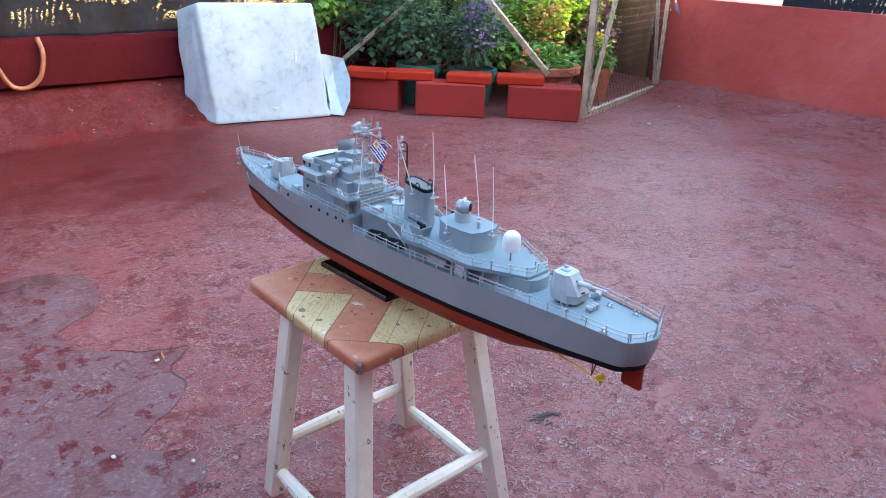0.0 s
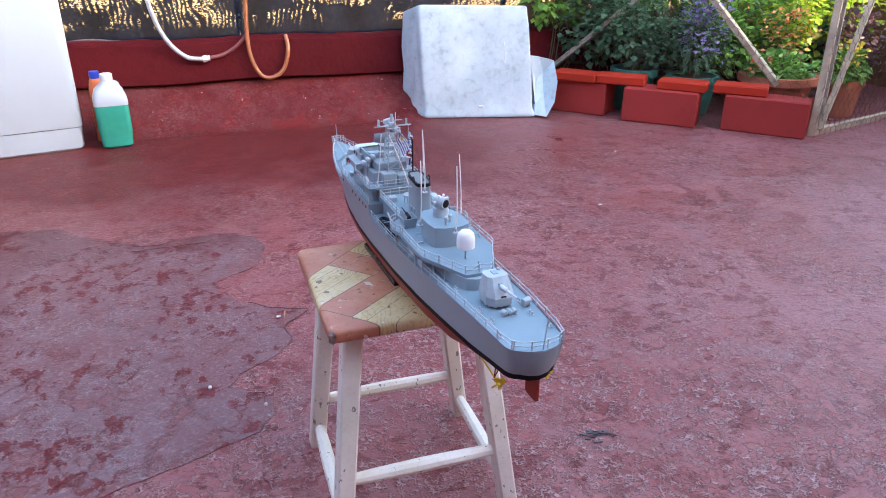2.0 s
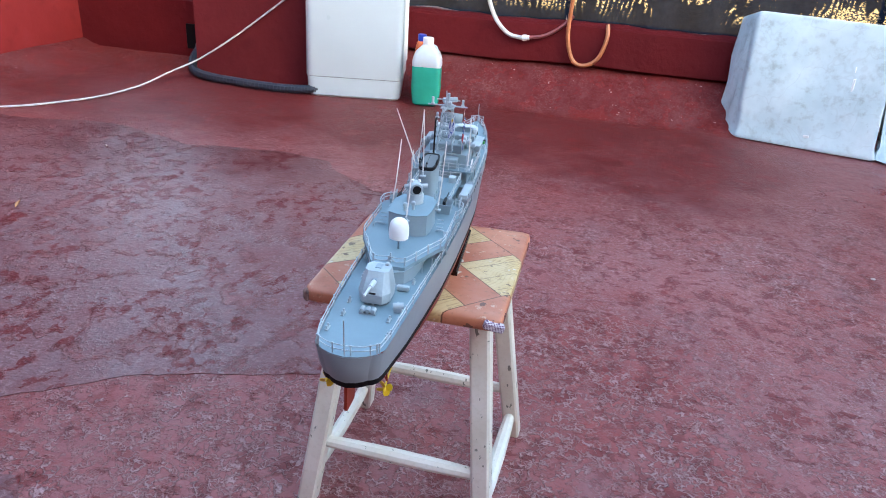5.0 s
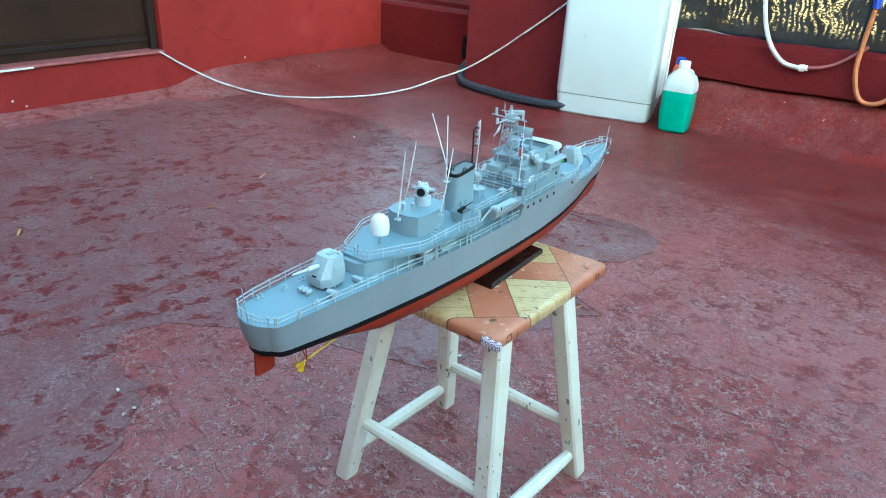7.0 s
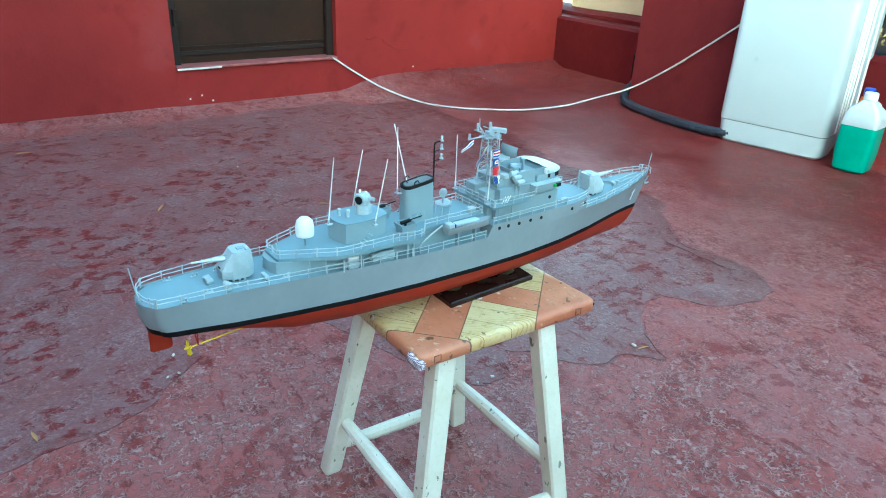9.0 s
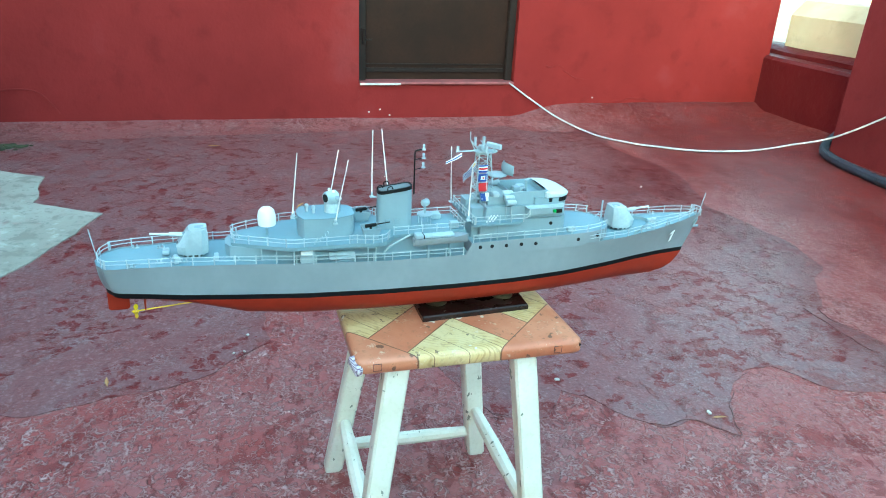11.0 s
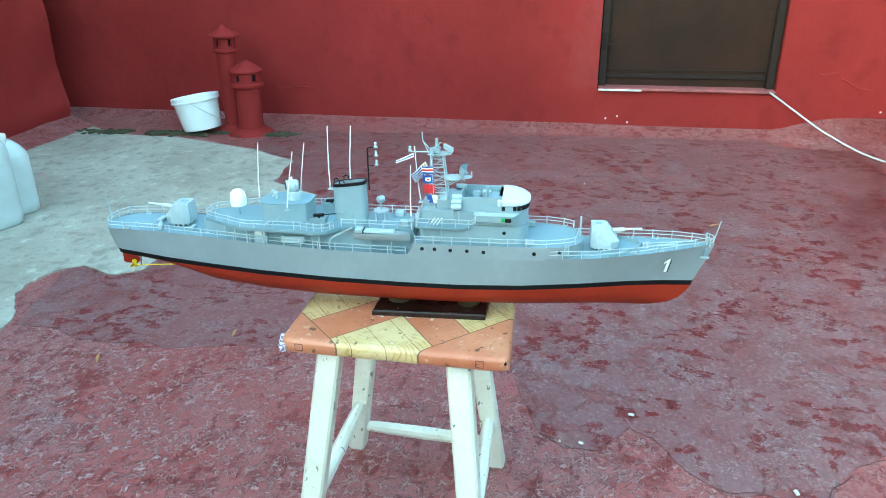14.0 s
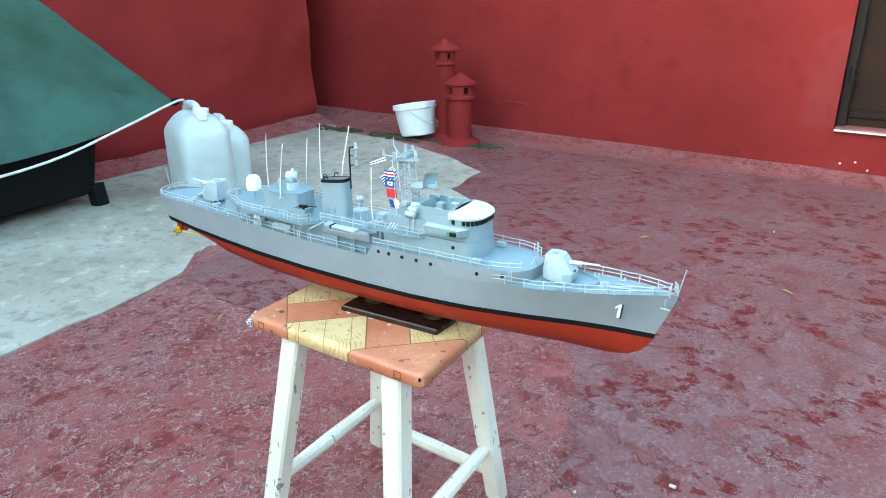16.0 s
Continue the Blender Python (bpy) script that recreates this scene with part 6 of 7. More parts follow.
part("lower_bridge", prism_of(nose(0.043, 0.577, 0.739, 0.028), 0.600, 0.6295), UPPER, ship)
part("signal_deck", prism_of([(0.052, 0.562), (0.055, 0.566), (0.055, 0.638), (0.0455, 0.652)], 0.6265, 0.6302), DECK, ship)
part("after_screen", Geo().box(-0.034, 0.034, 0.5655, 0.578, 0.600, 0.6265, 0.001), UPPER, ship)
for side in (-1, 1):
    for s in (0.574, 0.6035):
        part("bridge_post", Geo().tube([(side * 0.0535, s, 0.6015), (side * 0.0535, s, 0.6268)], 0.0013, 6), UPPER, ship)
part("upper_bridge", prism_of(nose(0.0385, 0.588, 0.738, 0.026), 0.6295, 0.651), UPPER, ship)
wing = part("bridge_wing", prism_of([(0.051, 0.655), (0.053, 0.66), (0.053, 0.716), (0.040, 0.724)], 0.640, 0.650), UPPER, ship)
part("wing_rim", prism_of([(0.0515, 0.6545), (0.0535, 0.6595), (0.0535, 0.7165), (0.0405, 0.7245)], 0.650, 0.6508), PALE, wing)
for side, mat in ((1, plain("starboard_green", (0.03, 0.30, 0.06), 0.4)), (-1, plain("port_red_lamp", (0.4, 0.02, 0.02), 0.4))):
    part("side_light", Geo().box(side * 0.0545 - 0.0015, side * 0.0545 + 0.0015, 0.698, 0.703, 0.6425, 0.647), mat, wing)
    part("light_screen", Geo().box(side * 0.0548 - 0.0018, side * 0.0548 + 0.0018, 0.7035, 0.713, 0.642, 0.6475), BLACK, wing)
house = part("wheelhouse", prism_of(nose(0.0385, 0.672, 0.7385, 0.027), 0.651, 0.6625), UPPER, ship)
front = nose(0.0389, 0.672, 0.7389, 0.027, 40)
for side in (-1, 1):
    for t in ([0.06] if side > 0 else [0.06]):
        part("window", Geo().box(side * 0.0388 - 0.0004, side * 0.0388 + 0.0004, 0.697, 0.7025, 0.6545, 0.661), BLACK, house)
arc = [Vector((0.0, front[-1][1]))] + [Vector(p) for p in front[::-1]]
run = [0.0]
for a, b in zip(arc, arc[1:]):
    run.append(run[-1] + (b - a).length)
for k in range(-7, 8):
    at_ = abs(k) * 0.0069
    i = max(j for j in range(len(arc) - 1) if run[j] <= at_)
    p = arc[i].lerp(arc[i + 1], (at_ - run[i]) / max(1e-6, run[i + 1] - run[i]))
    d = (arc[min(i + 2, len(arc) - 1)] - arc[max(i - 1, 0)]).normalized()
    side = -1 if k < 0 else 1
    part("window", Geo().block((side * p.x, p.y, 0.6583), (0.0053, 0.0018, 0.0068), turned(0, 0, math.degrees(math.atan2(side * d.y, d.x)) if k else 0), 0.0), BLACK, house)
roof_rings = []
for b, e, low, rise in ((0.0392, 0.7398, 0.6622, 0.0), (0.0402, 0.7410, 0.6632, 0.0), (0.0402, 0.7410, 0.6648, 0.6), (0.0375, 0.738, 0.6660, 1.0), (0.02, 0.722, 0.6668, 1.0)):
    h = nose(b, 0.697, e, 0.030, 10)
    roof_rings.append([(w, s, low + rise * 0.0058 * (1 - ((s - 0.697) / 0.0445) ** 2)) for w, s in h + [(-w, s) for w, s in h[::-1]]])
part("wheelhouse_roof", Geo().loft(roof_rings), ROOF_WHITE, ship, "white rounded wheelhouse roof")
for side in (-1, 1):
    part("roof_coaming", Geo().box(side * 0.0370 - 0.0034, side * 0.0370 + 0.0034, 0.6905, 0.6966, 0.6615, 0.6715, 0.0012), ROOF_WHITE, ship)
tub = Geo()
half_in = [(0.031, 0.632), (0.031, 0.6945)]
half_out = [(0.033, 0.630), (0.033, 0.6964)]
ring = lambda h, z: [(w, s, z) for w, s in h + [(-w, s) for w, s in h[::-1]]]
tub.loft([ring(half_out, 0.651), ring(half_out, 0.6725), ring(half_in, 0.6725), ring(half_in, 0.6535)], cap=False)
part("open_bridge", tub, UPPER, ship)
part("open_bridge_floor", Geo().box(-0.0315, 0.0315, 0.6315, 0.6950, 0.651, 0.6545), DECK, ship)
part("compass_stand", Geo().box(-0.008, 0.004, 0.648, 0.66, 0.6545, 0.671, 0.001), UPPER, ship)
part("chart_table", Geo().box(0.012, 0.024, 0.652, 0.664, 0.6545, 0.667, 0.001), PALE, ship)
part("signal_box", Geo().box(-0.024, -0.012, 0.662, 0.676, 0.6545, 0.668, 0.001), PALE, ship)
part("binnacle", Geo().lathe([(0.0022, 0.6545), (0.0022, 0.678), (0.004, 0.679), (0.004, 0.682)], (0.0, 0.672, 0), 10), UPPER, ship)
part("mast_house", Geo().box(-0.0285, 0.0285, 0.593, 0.631, 0.651, 0.666, 0.0012), UPPER, ship)
part("mast_house", Geo().box(-0.026, 0.000, 0.566, 0.592, 0.630, 0.6535, 0.0012), UPPER, ship)
part("mast_house", Geo().box(0.003, 0.025, 0.568, 0.592, 0.630, 0.6475, 0.0012), UPPER, ship)
part("flag_locker", Geo().box(0.020, 0.033, 0.6, 0.611, 0.666, 0.673, 0.001), PALE, ship)
for side in (-1, 1):
    raft_rack = part("raft_rack", Geo().tube([(side * 0.0405, 0.621, 0.6302), (side * 0.0405, 0.621, 0.655)], 0.001, 6).tube([(side * 0.0405, 0.630, 0.6302), (side * 0.0405, 0.630, 0.655)], 0.001, 6).tube([(side * 0.0405, 0.621, 0.655), (side * 0.03, 0.621, 0.668)], 0.001, 6), PALE, ship)
    for k in range(3):
        w, z = side * (0.0445 - 0.0085 * k), 0.6600 + 0.0052 * k
        part("raft_canister", Geo().lathe([(0.003, -0.0085), (0.0045, -0.0075), (0.0047, 0), (0.0045, 0.0075), (0.003, 0.0085)], (w, 0.6265, z), 12, turned(-90, 0, 0)), PALE, raft_rack)
    for k in range(3):
        s = 0.585 + 0.0055 * k
        part("rocket_tube", Geo().tube([(side * 0.048, s, 0.631), (side * 0.048, s + 0.008, 0.642)], 0.001, 6), WHITE, ship)
    # portholes
    for s, z in ((0.5735, 0.594), (0.5935, 0.594), (0.6185, 0.593), (0.645, 0.593), (0.671, 0.592), (0.750, 0.592)):
        b = along(BEAM_DECK, s) + 0.0003
        part("porthole", Geo().lathe([(0.0031, -0.0004), (0.0031, 0.0005), (0.001, 0.0006)], (side * b, s, z), 12, turned(0, 90 * side, 0)), BLACK, ship)
    for w, s, z, yaw in ((0.0432, 0.702, 0.6195, 0), (0.0338, 0.7265, 0.6235, 50), (0.0405, 0.775, 0.592, 0)):
        if s < 0.76:
            part("porthole", Geo().lathe([(0.003, -0.0006), (0.003, 0.0006), (0.001, 0.0007)], (side * w, s, z), 12, turned(0, 0, side * yaw) @ turned(0, 90 * side, 0)), BLACK, ship)
    t = 0.30
    w, s = along(BEAM_DECK, 0.763) * math.cos(0.42) ** 0.8 * 0.985, 0.763 + 0.064 * math.sin(0.42)
    part("porthole", Geo().lathe([(0.0029, -0.0006), (0.0029, 0.0008), (0.001, 0.0009)], (side * w, s, 0.5945), 12, turned(0, 0, side * 20) @ turned(0, 90 * side, 0)), BLACK, ship)
    w, s = along(BEAM_DECK, 0.763) * math.cos(0.62) ** 0.8, 0.763 + 0.064 * math.sin(0.62)
    g = Geo()
    for d in (-0.003, 0.003):
        g.tube([(side * (w + 0.0015), s + d, 0.586), (side * (w + 0.001), s + d, 0.604)], 0.0006, 5)
    for k in range(5):
        g.tube([(side * (w + 0.0015), s - 0.003, 0.588 + 0.0034 * k), (side * (w + 0.0015), s + 0.003, 0.588 + 0.0034 * k)], 0.0005, 5)
    part("ladder", g, PALE, ship)
    part("deck_box", Geo().block((side * 0.041, 0.742, 0.6055), (0.008, 0.015, 0.008), None, 0.001), PALE, ship)

# lattice mast
g = Geo()
legs = [((w * 0.0135, s0, 0.652), (w * 0.0075, s1, 0.732)) for w in (-1, 1) for s0, s1 in ((0.578, 0.582), (0.609, 0.601))]
for a, b in legs:
    g.tube([a, b], 0.0011, 6)
for k in range(6):
    pts = [Vector(a).lerp(Vector(b), k / 6 + 0.08) for a, b in legs]
    nxt = [Vector(a).lerp(Vector(b), min(1, (k + 1) / 6 + 0.08)) for a, b in legs]
    for i, j in ((0, 1), (1, 3), (3, 2), (2, 0)):
        g.tube([pts[i], pts[j]], 0.0007, 5)
        g.tube([pts[i] if k % 2 else pts[j], nxt[j] if k % 2 else nxt[i]], 0.0006, 5)
mast = part("lattice_mast", g, PALE, ship, "open lattice mast")
part("mast_platform", Geo().prism([(-0.011, 0.577), (0.011, 0.577), (0.011, 0.605), (0.004, 0.614), (-0.004, 0.614), (-0.011, 0.605)], 0.7315, 0.7335), PALE, mast)
part("radar_platform", Geo().lathe([(0.016, 0.6925), (0.0165, 0.6945)], (0.0, 0.618, 0), 20), PALE, mast)
part("yard", Geo().tube([(-0.034, 0.586, 0.7362), (0.034, 0.586, 0.7362)], 0.0014, 6).tube([(-0.0, 0.545, 0.7335), (0.0, 0.586, 0.7345)], 0.0012, 6), PALE, mast)
part("yard", Geo().tube([(-0.020, 0.593, 0.7445), (0.020, 0.593, 0.7445)], 0.001, 6), PALE, mast)
for w, s, z, h in ((-0.026, 0.586, 0.737, 0.012), (0.026, 0.586, 0.737, 0.011), (0.0, 0.5475, 0.7345, 0.008)):
    part("mast_lantern", Geo().lathe([(0.003, z), (0.003, z + 0.002), (0.0022, z + 0.003), (0.0022, z + h)], (w, s, 0), 10), PALE, mast)
part("mast_box", Geo().box(-0.006, 0.006, 0.584, 0.596, 0.7335, 0.7425, 0.001).tube([(0.0, 0.5905, 0.742), (0.0, 0.5905, 0.7565)], 0.0026, 10), PALE, mast)
part("navigation_radar", Geo().block((0.0, 0.609, 0.741), (0.028, 0.005, 0.0085), turned(0, 0, 35), 0.0012).tube([(0.0, 0.609, 0.7335), (0.0, 0.609, 0.738)], 0.002, 8), PALE, mast)
part("topmast", Geo().tube([(0.0, 0.577, 0.734), (0.0, 0.568, 0.752), (0.0, 0.5675, 0.765)], 0.0009, 6, 0.0007).tube([(0.0, 0.583, 0.734), (0.0, 0.568, 0.752)], 0.0008, 6), PALE, mast)
# air-search radar reflector: a thin curved plate
g = Geo()
for dy in (0.0, 0.0009):
    g.sheet(12, 6, lambda u, v: ((u - 0.5) * 0.040, 0.626 + dy + 0.009 * (2 * u - 1) ** 2 + 0.003 * (2 * v - 1) ** 2, 0.6945 + (0.0165 + 0.003 * math.sin(math.pi * u)) * v))
part("radar_dish", g, UPPER, mast, "curved radar reflector")
part("radar_feed", Geo().tube([(0.0, 0.628, 0.695), (0.0, 0.646, 0.6965)], 0.0016, 6).tube([(0.0, 0.646, 0.6965), (0.0, 0.646, 0.704)], 0.001, 6).lathe([(0.009, 0.6945), (0.0095, 0.6955), (0.004, 0.697)], (0, 0.638, 0), 16), PALE, mast)
part("mast_strut", Geo().tube([(0.006, 0.604, 0.68), (0.006, 0.63, 0.693)], 0.0009, 5).tube([(-0.006, 0.604, 0.68), (-0.006, 0.63, 0.693)], 0.0009, 5), PALE, mast)
part("halyard", Geo().tube([(0.0, 0.5475, 0.734), (0.003, 0.478, 0.700), (0.0, 0.425, 0.684)], 0.00022, 4), BLACK, ship)


# flags
def flag_band(a, b, c, d, u0, u1, v0, v1, wave, lift=0.0):
    """Part of a flag between corners a b (hoist edge) and c d (fly edge)."""
    a, b, c, d = (Vector(p) for p in (a, b, c, d))
    normal = (b - a).cross(c - a).normalized()

    def point(u, v):
        uu, vv = u0 + (u1 - u0) * u, v0 + (v1 - v0) * v
        return a.lerp(b, uu).lerp(c.lerp(d, uu), vv) + normal * (wave * math.sin(vv * 7 + uu * 2))

    g = Geo().sheet(2, 8, point)
    n = len(g.v)
    g.v += [tuple(Vector(p) + normal * (0.0003 + lift)) for p in g.v]
    g.v[:n] = [tuple(Vector(p) - normal * lift) for p in g.v[:n]]
    g.f += [tuple(i + n for i in f) for f in g.f]
    return g


def striped(corners, wave, bands, parent_name="ensign", canton=True):
    f = part(parent_name, flag_band(*corners, 0, 1, 0, 1, wave), FLAG_WHITE, ship, "white and blue striped flag")
    for k in range(bands):
        u0 = (2 * k + 1) / (2 * bands + 1)
        part("blue_stripe", flag_band(*corners, u0, u0 + 1 / (2 * bands + 1), 0.36 if canton and k < bands / 2 else 0.0, 1, wave, 0.00022), FLAG_BLUE, f)
    if canton:
        part("sun_emblem", flag_band(*corners, 0.12, 0.40, 0.08, 0.28, wave, 0.0003), FLAG_GOLD, f)
    return f


striped(((0.015, 0.5746, 0.7225), (0.0045, 0.580, 0.7065), (0.020, 0.5515, 0.7015), (0.0095, 0.5565, 0.685)), 0.0010, 4)
striped(((0.004, 0.5535, 0.7325), (0.004, 0.5545, 0.7265), (0.009, 0.526, 0.721), (0.009, 0.526, 0.7165)), 0.0008, 1, "pennant", False)
line = part("signal_halyard", Geo().tube([(0.030, 0.586, 0.7355), (0.0285, 0.590, 0.648)], 0.0003, 4), FLAG_WHITE, ship)
hoist = [((0.0305, 0.5885, 0.7195), (0.0300, 0.5885, 0.7075)), ((0.0298, 0.589, 0.705), (0.0293, 0.589, 0.6925)), ((0.0290, 0.5905, 0.690), (0.0285, 0.5915, 0.676)), ((0.0283, 0.594, 0.673), (0.028, 0.597, 0.660))]
cols = []
for a, b in hoist:
    a, b = Vector(a), Vector(b)
    cols.append((a, b, a + Vector((0.004, -0.0165, 0.001)), b + Vector((0.004, -0.0165, 0.001))))
f = part("signal_flag", flag_band(*cols[0], 0, 1, 0, 1, 0.0008), FLAG_WHITE, ship, "white signal flag with red and blue stripes")
part("stripe", flag_band(*cols[0], 0.38, 0.62, 0, 1, 0.0008, 0.0002), FLAG_RED, f)
part("stripe", flag_band(*cols[0], 0.78, 1, 0, 1, 0.0008, 0.0002), FLAG_BLUE, f)
part("stripe", flag_band(*cols[0], 0, 0.2, 0, 1, 0.0008, 0.0002), FLAG_BLUE, f)
f = part("signal_flag", flag_band(*cols[1], 0, 1, 0, 1, 0.0008), FLAG_BLUE, ship, "blue signal flag with a white square")
part("square", flag_band(*cols[1], 0.25, 0.75, 0.25, 0.75, 0.0008, 0.0002), FLAG_WHITE, f)
part("centre", flag_band(*cols[1], 0.4, 0.6, 0.4, 0.6, 0.0008, 0.0004), FLAG_RED, f)
part("signal_flag", flag_band(*cols[2], 0, 1, 0, 1, 0.0012), FLAG_RED, ship, "plain red signal flag")
f = part("signal_flag", flag_band(*cols[3], 0, 1, 0, 1, 0.0012), FLAG_WHITE, ship, "white and blue signal flag")
part("half", flag_band(*cols[3], 0, 1, 0.5, 1, 0.0012, 0.0002), FLAG_BLUE, f)


# gun turrets
def turret(s, z, aim):
    """A faceted gun house; aim: 1 fires ahead, -1 astern."""
    def P(w, d, h):
        return (w * 0.88, s + aim * d * 0.86, z + h * 0.84)

    base = [(-0.016, -0.0245), (0.016, -0.0245), (0.022, -0.015), (0.022, 0.011), (0.0135, 0.0245), (-0.0135, 0.0245), (-0.022, 0.011), (-0.022, -0.015)]
    mid = [(w * 1.05, d * 1.06) for w, d in base]
    top = [(-0.0135, -0.0245), (0.0135, -0.0245), (0.0175, -0.0165), (0.0165, 0.0), (0.011, 0.005), (-0.011, 0.005), (-0.0165, 0.0), (-0.0175, -0.0165)]
    g = Geo().loft([[P(w, d, 0.006) for w, d in base], [P(w, d, 0.0205) for w, d in mid], [P(w, d, 0.0485) for w, d in top]])
    t = part("gun_turret", g, PALE, ship, "faceted grey gun turret", 20)
    part("mount_ring", Geo().lathe([(0.0155, z - 0.003), (0.0155, z + 0.0055)], (0, s, 0), 24), plain("dark_ring", (0.06, 0.07, 0.075), 0.7), t)
    for k in range(12):
        a = 2 * math.pi * k / 12
        part("ring_lug", Geo().block((0.0163 * math.cos(a), s + 0.0163 * math.sin(a), z + 0.002), (0.0025, 0.0025, 0.006)), PALE, t)
    g = Geo().loft([[P(-0.0048, 0.0256, 0.0215), P(0.0048, 0.0256, 0.0215), P(0.0048, 0.016, 0.0215), P(-0.0048, 0.016, 0.0215)], [P(-0.0042, 0.0105, 0.0375), P(0.0042, 0.0105, 0.0375), P(0.0042, 0.003, 0.0375), P(-0.0042, 0.003, 0.0375)]])
    part("gun_slot", g, BLACK, t)
    part("mantlet", Geo().block(P(0, 0.008, 0.0345), (0.0066, 0.013, 0.010), turned(aim * 6, 0, 0), 0.001), UPPER, t)
    part("barrel", Geo().tube([P(0.0, 0.010, 0.036), P(0.0, 0.034, 0.0385), P(0.0, 0.067, 0.0415)], 0.0022, 10, 0.0014).tube([P(0.0, 0.010, 0.036), P(0.0, 0.036, 0.0386)], 0.0032, 10), ROOF_WHITE, t)
    part("roof_hatch", Geo().block(P(0.0, -0.012, 0.0489), (0.008, 0.012, 0.0016), None, 0.0006), UPPER, t)
    part("sight_hood", Geo().block(P(0.010, -0.019, 0.0495), (0.005, 0.006, 0.0045), None, 0.001), PALE, t)


turret(0.1405, 0.5965, -1)
turret(0.8600, 0.5850, 1)

# deck fittings
def bollards(w, s, z, turn=0):
    b = part("bollard_pair", Geo().block((w, s, z + 0.0006), (0.004, 0.011, 0.0012), turned(0, 0, turn)), PALE, ship)
    for d in (-0.003, 0.003):
        part("bollard", Geo().lathe([(0.0012, z), (0.0012, z + 0.004), (0.0016, z + 0.0045), (0.0012, z + 0.0055)], (w, s + d, 0), 8), PALE, b)


for w, s in ((0.035, 0.058), (-0.035, 0.058), (0.028, 0.094), (-0.028, 0.094), (0.034, 0.2), (-0.034, 0.2), (0.0265, 0.945), (-0.0265, 0.945), (0.03, 0.905), (-0.03, 0.905), (0.03, 0.128), (-0.03, 0.126)):
    bollards(w, s, along(EDGE, s) - 0.0015)
chart = part("smoke_canisters", Geo().box(-0.010, 0.010, 0.0985, 0.106, 0.597, 0.599), UPPER, ship)
for k in range(3):
    part("canister", Geo().lathe([(0.0026, -0.0045), (0.0032, -0.0035), (0.0032, 0.0035), (0.0026, 0.0045)], (-0.0066 + 0.0066 * k, 0.1025, 0.6025), 10, turned(-90, 0, 0)), PALE, chart)
part("reel", Geo().tube([(0.027, 0.116, 0.6045), (0.039, 0.12, 0.6045)], 0.0042, 12).box(0.028, 0.038, 0.114, 0.121, 0.597, 0.604, 0.001), PALE, ship)
part("deck_chest", Geo().box(0.018, 0.034, 0.1695, 0.176, 0.5965, 0.603, 0.001), PALE, ship)
part("capstan", Geo().lathe([(0.0035, 0.59), (0.003, 0.596), (0.0045, 0.5975), (0.004, 0.600)], (0.008, 0.927, 0), 12), PALE, ship)
part("windlass", Geo().box(-0.008, 0.008, 0.921, 0.933, 0.589, 0.5945, 0.0012), PALE, ship)
for side in (-1, 1):
    pts = [Vector((side * (0.006 + 0.001 * math.sin(k)), 0.934 + 0.0055 * k, 0.5935 + 0.00055 * k)) for k in range(14)]
    part("anchor_chain", Geo().tube(pts, 0.0009, 5), PALE, ship)
    anchor = part("anchor", Geo().block((side * 0.0105, 1.0165, 0.588), (0.0025, 0.004, 0.016), turned(0, side * 22, 0), 0.0006), UPPER, ship)
    part("fluke", Geo().block((side * 0.012, 1.0165, 0.580), (0.003, 0.013, 0.0045), turned(0, side * 22, 0), 0.0008), UPPER, anchor)
part("jackstaff", Geo().tube([(0.0, 1.0285, 0.599), (0.0, 1.0360, 0.6375)], 0.0008, 6), PALE, ship)
part("ensign_staff", Geo().tube([(0.0, 0.0105, 0.597), (0.001, 0.0045, 0.6445)], 0.0008, 6), PALE, ship)
post = part("king_post", Geo().tube([(0.0, 0.822, 0.603), (0.0, 0.822, 0.6365)], 0.0015, 8), PALE, ship)
for d in (-0.009, 0.009):
    part("stay", Geo().tube([(d, 0.815, 0.603), (0.0, 0.822, 0.618)], 0.0009, 5), PALE, post)
post = part("king_post", Geo().tube([(0.001, 0.203, 0.617), (0.001, 0.203, 0.632)], 0.0012, 8), PALE, ship)
for d in (-0.006, 0.006):
    part("stay", Geo().tube([(d, 0.207, 0.6172), (0.001, 0.203, 0.625)], 0.0008, 5), PALE, post)

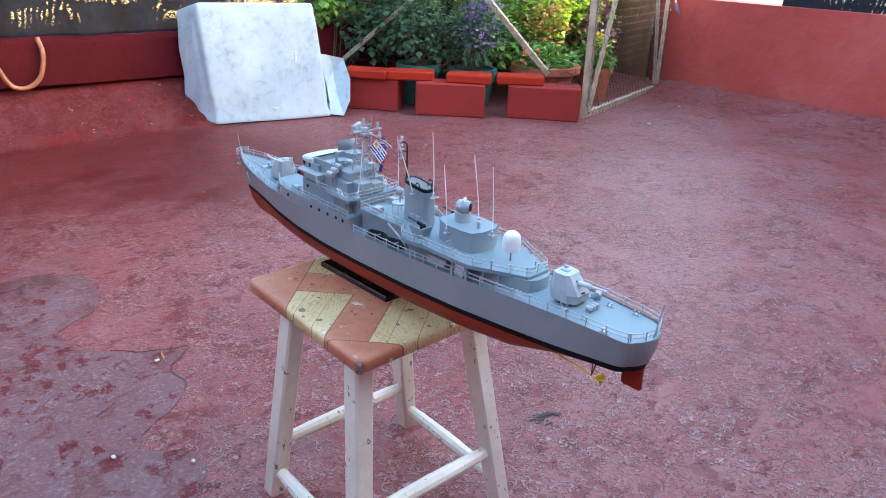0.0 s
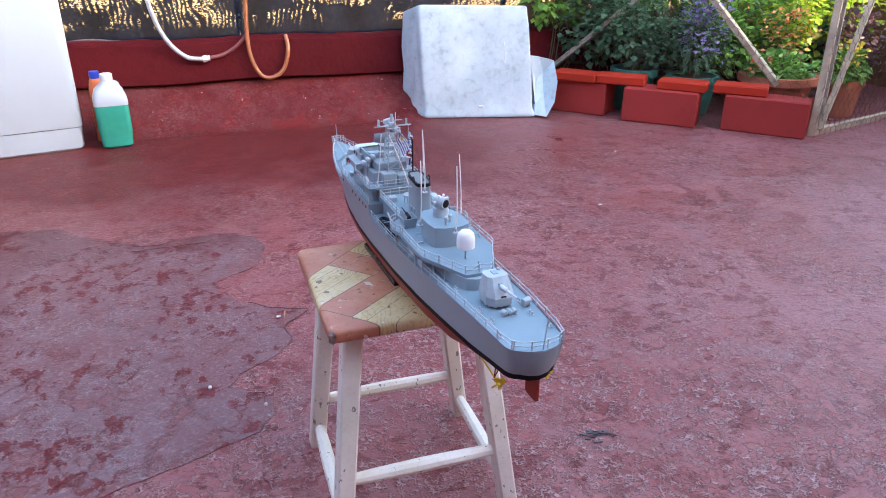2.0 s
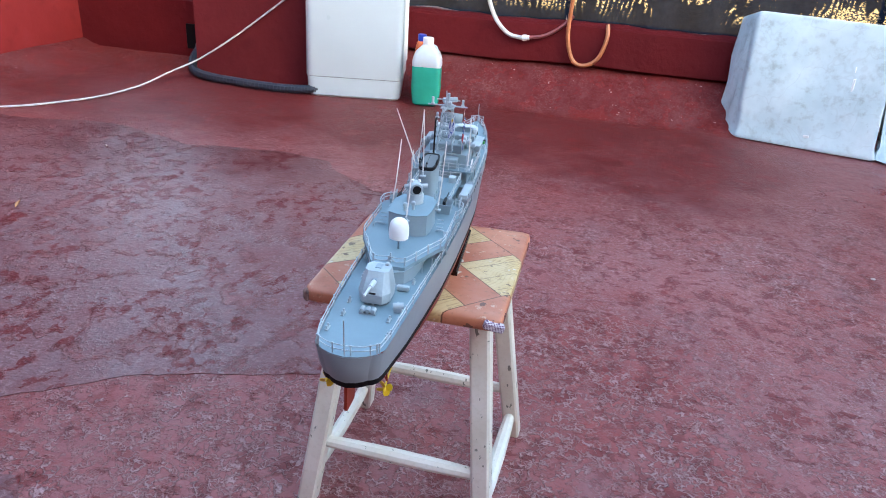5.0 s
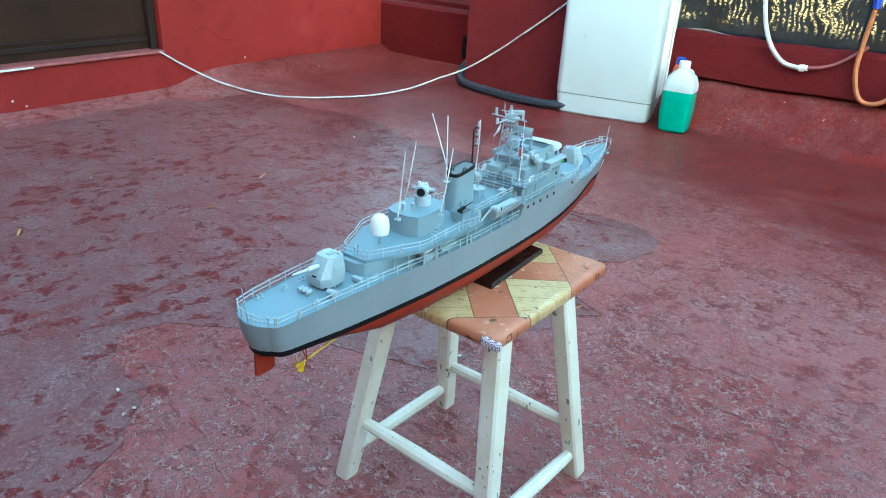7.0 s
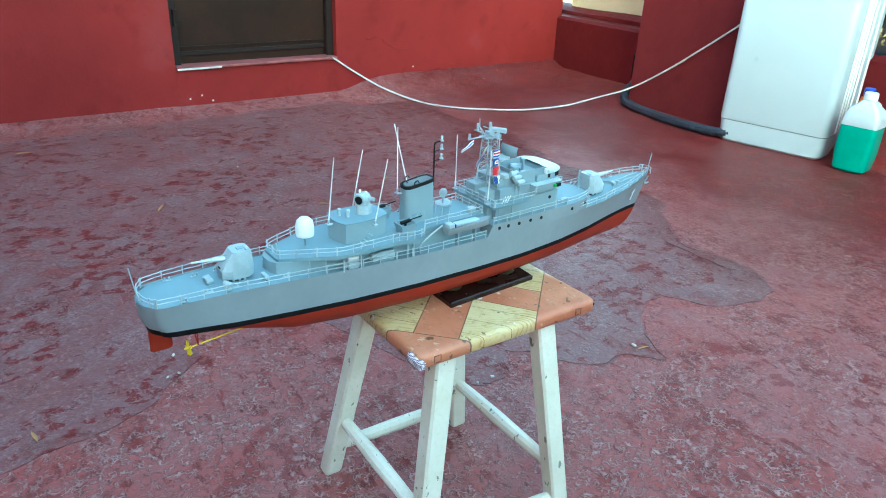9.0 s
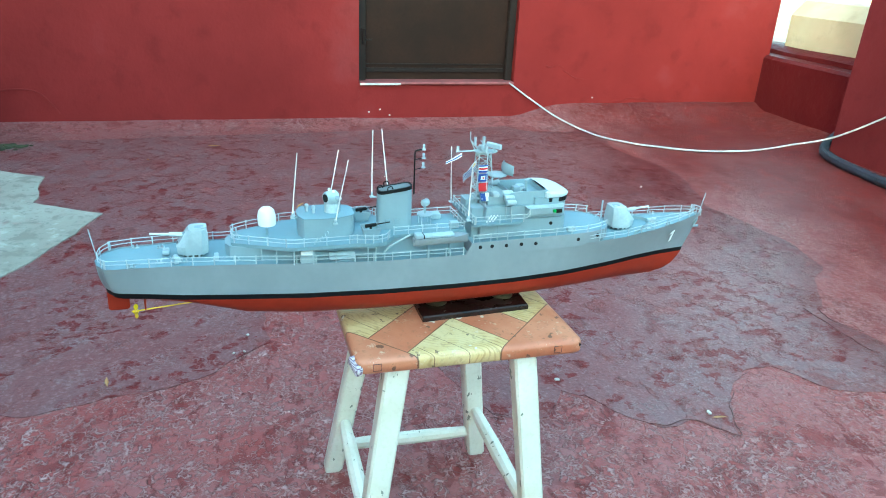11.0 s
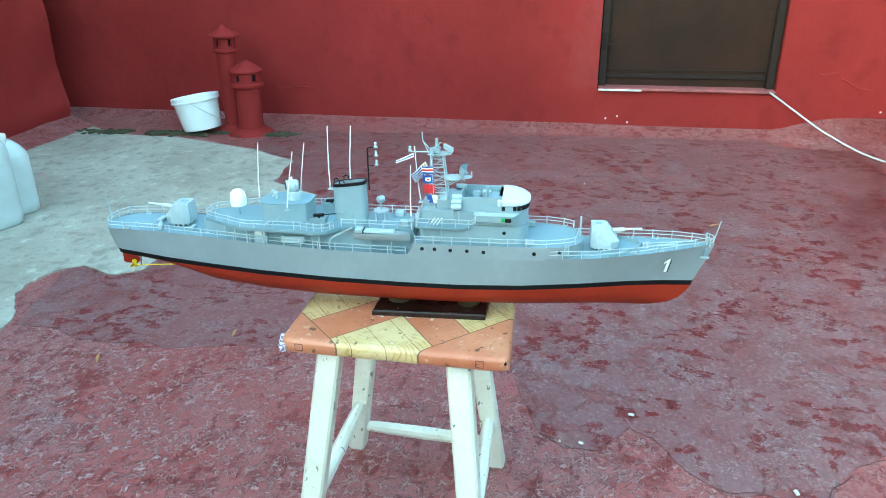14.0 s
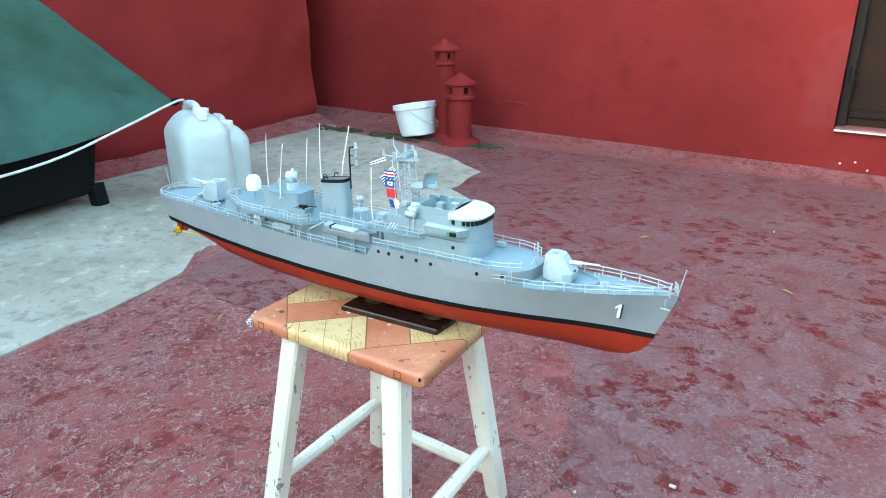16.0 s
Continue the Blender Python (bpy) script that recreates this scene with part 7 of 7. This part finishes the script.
# rudder, propellers, shafts
part("rudder", Geo().loft([[(-w, a, z0), (w, a, z0), (w * 1.3, c, z0), (-w * 1.3, c, z0)] for w, a, c, z0 in ((0.0012, 0.019, 0.041, 0.5165), (0.0016, 0.0155, 0.0445, 0.5195), (0.0018, 0.0165, 0.046, 0.552))]), KEEL, ship, "red rudder")
for side in (-1, 1):
    w = side * 0.0345
    shaft = part("propeller_shaft", Geo().tube([(w, 0.052, 0.5285), (side * 0.029, 0.15, 0.533)], 0.0011, 8), YELLOW, ship, "yellow propeller shaft")
    part("shaft_bracket", Geo().tube([(w, 0.069, 0.529), (w - side * 0.004, 0.071, 0.556)], 0.0009, 6).tube([(w, 0.069, 0.529), (w - side * 0.012, 0.067, 0.556)], 0.0009, 6), KEEL, shaft)
    prop = part("propeller", Geo().lathe([(0.0012, -0.004), (0.0024, -0.003), (0.0024, 0.003), (0.0008, 0.006)], (w, 0.056, 0.5285), 10, turned(90, 0, 0)), YELLOW, shaft, "yellow propeller")
    for k in range(4):
        a = math.pi / 2 * k + 0.4
        d = Vector((math.cos(a), 0, math.sin(a)))
        t = Vector((-math.sin(a), 0, math.cos(a)))
        y = Vector((0, 1, 0))
        c = Vector((w, 0.056, 0.5285))
        g = Geo()
        outline = [c + d * r + (t * 0.8 + y * 0.55) * q for r, q in ((0.001, -0.0015), (0.005, -0.0042), (0.0085, -0.0042), (0.0105, 0), (0.0085, 0.0042), (0.005, 0.0042), (0.001, 0.0015))]
        nrm = (t * 0.55 - y * 0.8) * 0.0005
        g.loft([[p + nrm for p in outline], [p - nrm for p in outline]])
        part("blade", g, YELLOW, shaft)

# hull number on both bows
for side in (-1, 1):
    # the figure one: a stem with a flag at its head, leaning a little, over its black shadow
    figure = [(x + 0.12 * y, y) for x, y in ((-0.0019, 0.0), (0.0026, 0.0), (0.0026, 0.024), (-0.0004, 0.024), (-0.0058, 0.0192), (-0.0058, 0.0150), (-0.0019, 0.0178))]
    for dz, dy, mat, lift in ((0, 0, WHITE, 0.0012), (-0.0010, 0.0018, BLACK, 0.0006)):
        n = len(figure)
        me = bpy.data.meshes.new("hull_number")
        me.from_pydata([(x * U, y * U, z) for z in (-0.0002, 0.0002) for x, y in figure], [], [tuple(range(n))[::-1], tuple(range(n, 2 * n))] + [(i, (i + 1) % n, n + (i + 1) % n, n + i) for i in range(n)])
        me.materials.append(mat)
        s, z = 0.956 + dy, 0.558 + dz
        b0, b1 = along(BEAM_DECK, s), along(BEAM_LINE, s)
        flare = math.degrees(math.atan2(b0 - b1, 0.055))
        w = b1 + (b0 - b1) * (1 - (1 - (z + 0.010 - 0.538) / 0.057) ** 0.8) + lift + 0.0003
        ob = new("hull_number", me)
        ob.parent = ship
        slope = math.degrees(math.atan2(along(BEAM_DECK, 0.94) - along(BEAM_DECK, 0.97), 0.03)) * 0.75
        local = Vector((side * w, s, z - 0.482)) * U
        ob.matrix_basis = Matrix.Translation(local) @ Euler((0, 0, radians(side * slope))).to_matrix().to_4x4() @ Euler((radians(90 + flare), 0, radians(90 * side))).to_matrix().to_4x4()

# railings: two wires, and a stanchion at every step
STANCHION = Geo().tube([(0, 0, 0), (0, 0, 0.0125)], 0.0009, 5).tube([(0, 0, 0.0112), (0, 0, 0.0132)], 0.0014, 5).tube([(0, 0, 0.0055), (0, 0, 0.0070)], 0.0012, 5)
STANCHION_MESH = mesh_of("stanchion", STANCHION, RAIL)


def railing(points, step=0.0285, h=0.012, close=True):
    pts = spline(points, 6)
    for i, p in enumerate(pts):
        pts[i] = p + Vector((0.0003 * noise.noise(p * 60), 0, 0))
    g = Geo()
    for z in (0.52, 1.0):
        g.tube([p + Vector((0, 0, h * z + 0.0007 * noise.noise(p * 55 + Vector((z, 0, 0))))) for p in pts], 0.0007, 5)
    rail = part("railing", g, RAIL, ship)
    last = None
    for i, p in enumerate(pts):
        if last is None or (p - last).length >= step or i == len(pts) - 1:
            ob = new("stanchion", STANCHION_MESH)
            ob.parent = rail
            ob.location = (p - ORIGIN[ship]) * U
            last = p


def edge_line(s0, s1, n, side, inside=0.0018, z=None):
    return [(side * (along(BEAM_DECK, s) - inside), s, (along(EDGE, s) if z is None else z) - 0.0005) for s in np.linspace(s0, s1, n)]


for side in (-1, 1):
    railing(edge_line(0.024, 0.546, 22, side))
    railing(edge_line(0.765, 1.018, 14, side))
    railing(edge_line(0.562, 0.763, 9, side, 0.002, FC) + [(side * w * 0.96, s, FC) for w, s in front_curve()[2:10:2]])
    railing([(side * (w - 0.0015), s, 0.6172) for w, s in GALLERY[2:6]], 0.025)
    railing([(side * (w - 0.0012), s, 0.6172) for w, s in GALLERY[5:11]], 0.012)
    railing([(side * 0.0362, s, 0.6172) for s in np.linspace(0.437, 0.553, 6)], 0.022)
    railing([(side * 0.0540, s, 0.6302) for s in np.linspace(0.565, 0.652, 6)] + [(side * 0.0535, 0.6575, 0.637)], 0.02)
railing([(-0.033, 0.0225, 0.597), (-0.02, 0.0145, 0.597), (0.0, 0.011, 0.597), (0.02, 0.0145, 0.597), (0.033, 0.0225, 0.597)], 0.02)
railing([(-0.042, 0.245, 0.6172), (-0.021, 0.199, 0.6172), (0.0, 0.197, 0.6172), (0.021, 0.199, 0.6172), (0.042, 0.245, 0.6172)], 0.02)
railing([(-0.053, 0.5635, 0.6302), (-0.025, 0.563, 0.6302), (0.0, 0.563, 0.6302), (0.025, 0.563, 0.6302), (0.053, 0.5635, 0.6302)], 0.014)
railing([(-0.0355, 0.553, 0.6172), (0.0, 0.554, 0.6172), (0.0355, 0.553, 0.6172)], 0.016)
railing([(0.014, 1.021, 0.599), (0.0, 1.0285, 0.5995), (-0.014, 1.021, 0.599)], 0.012)
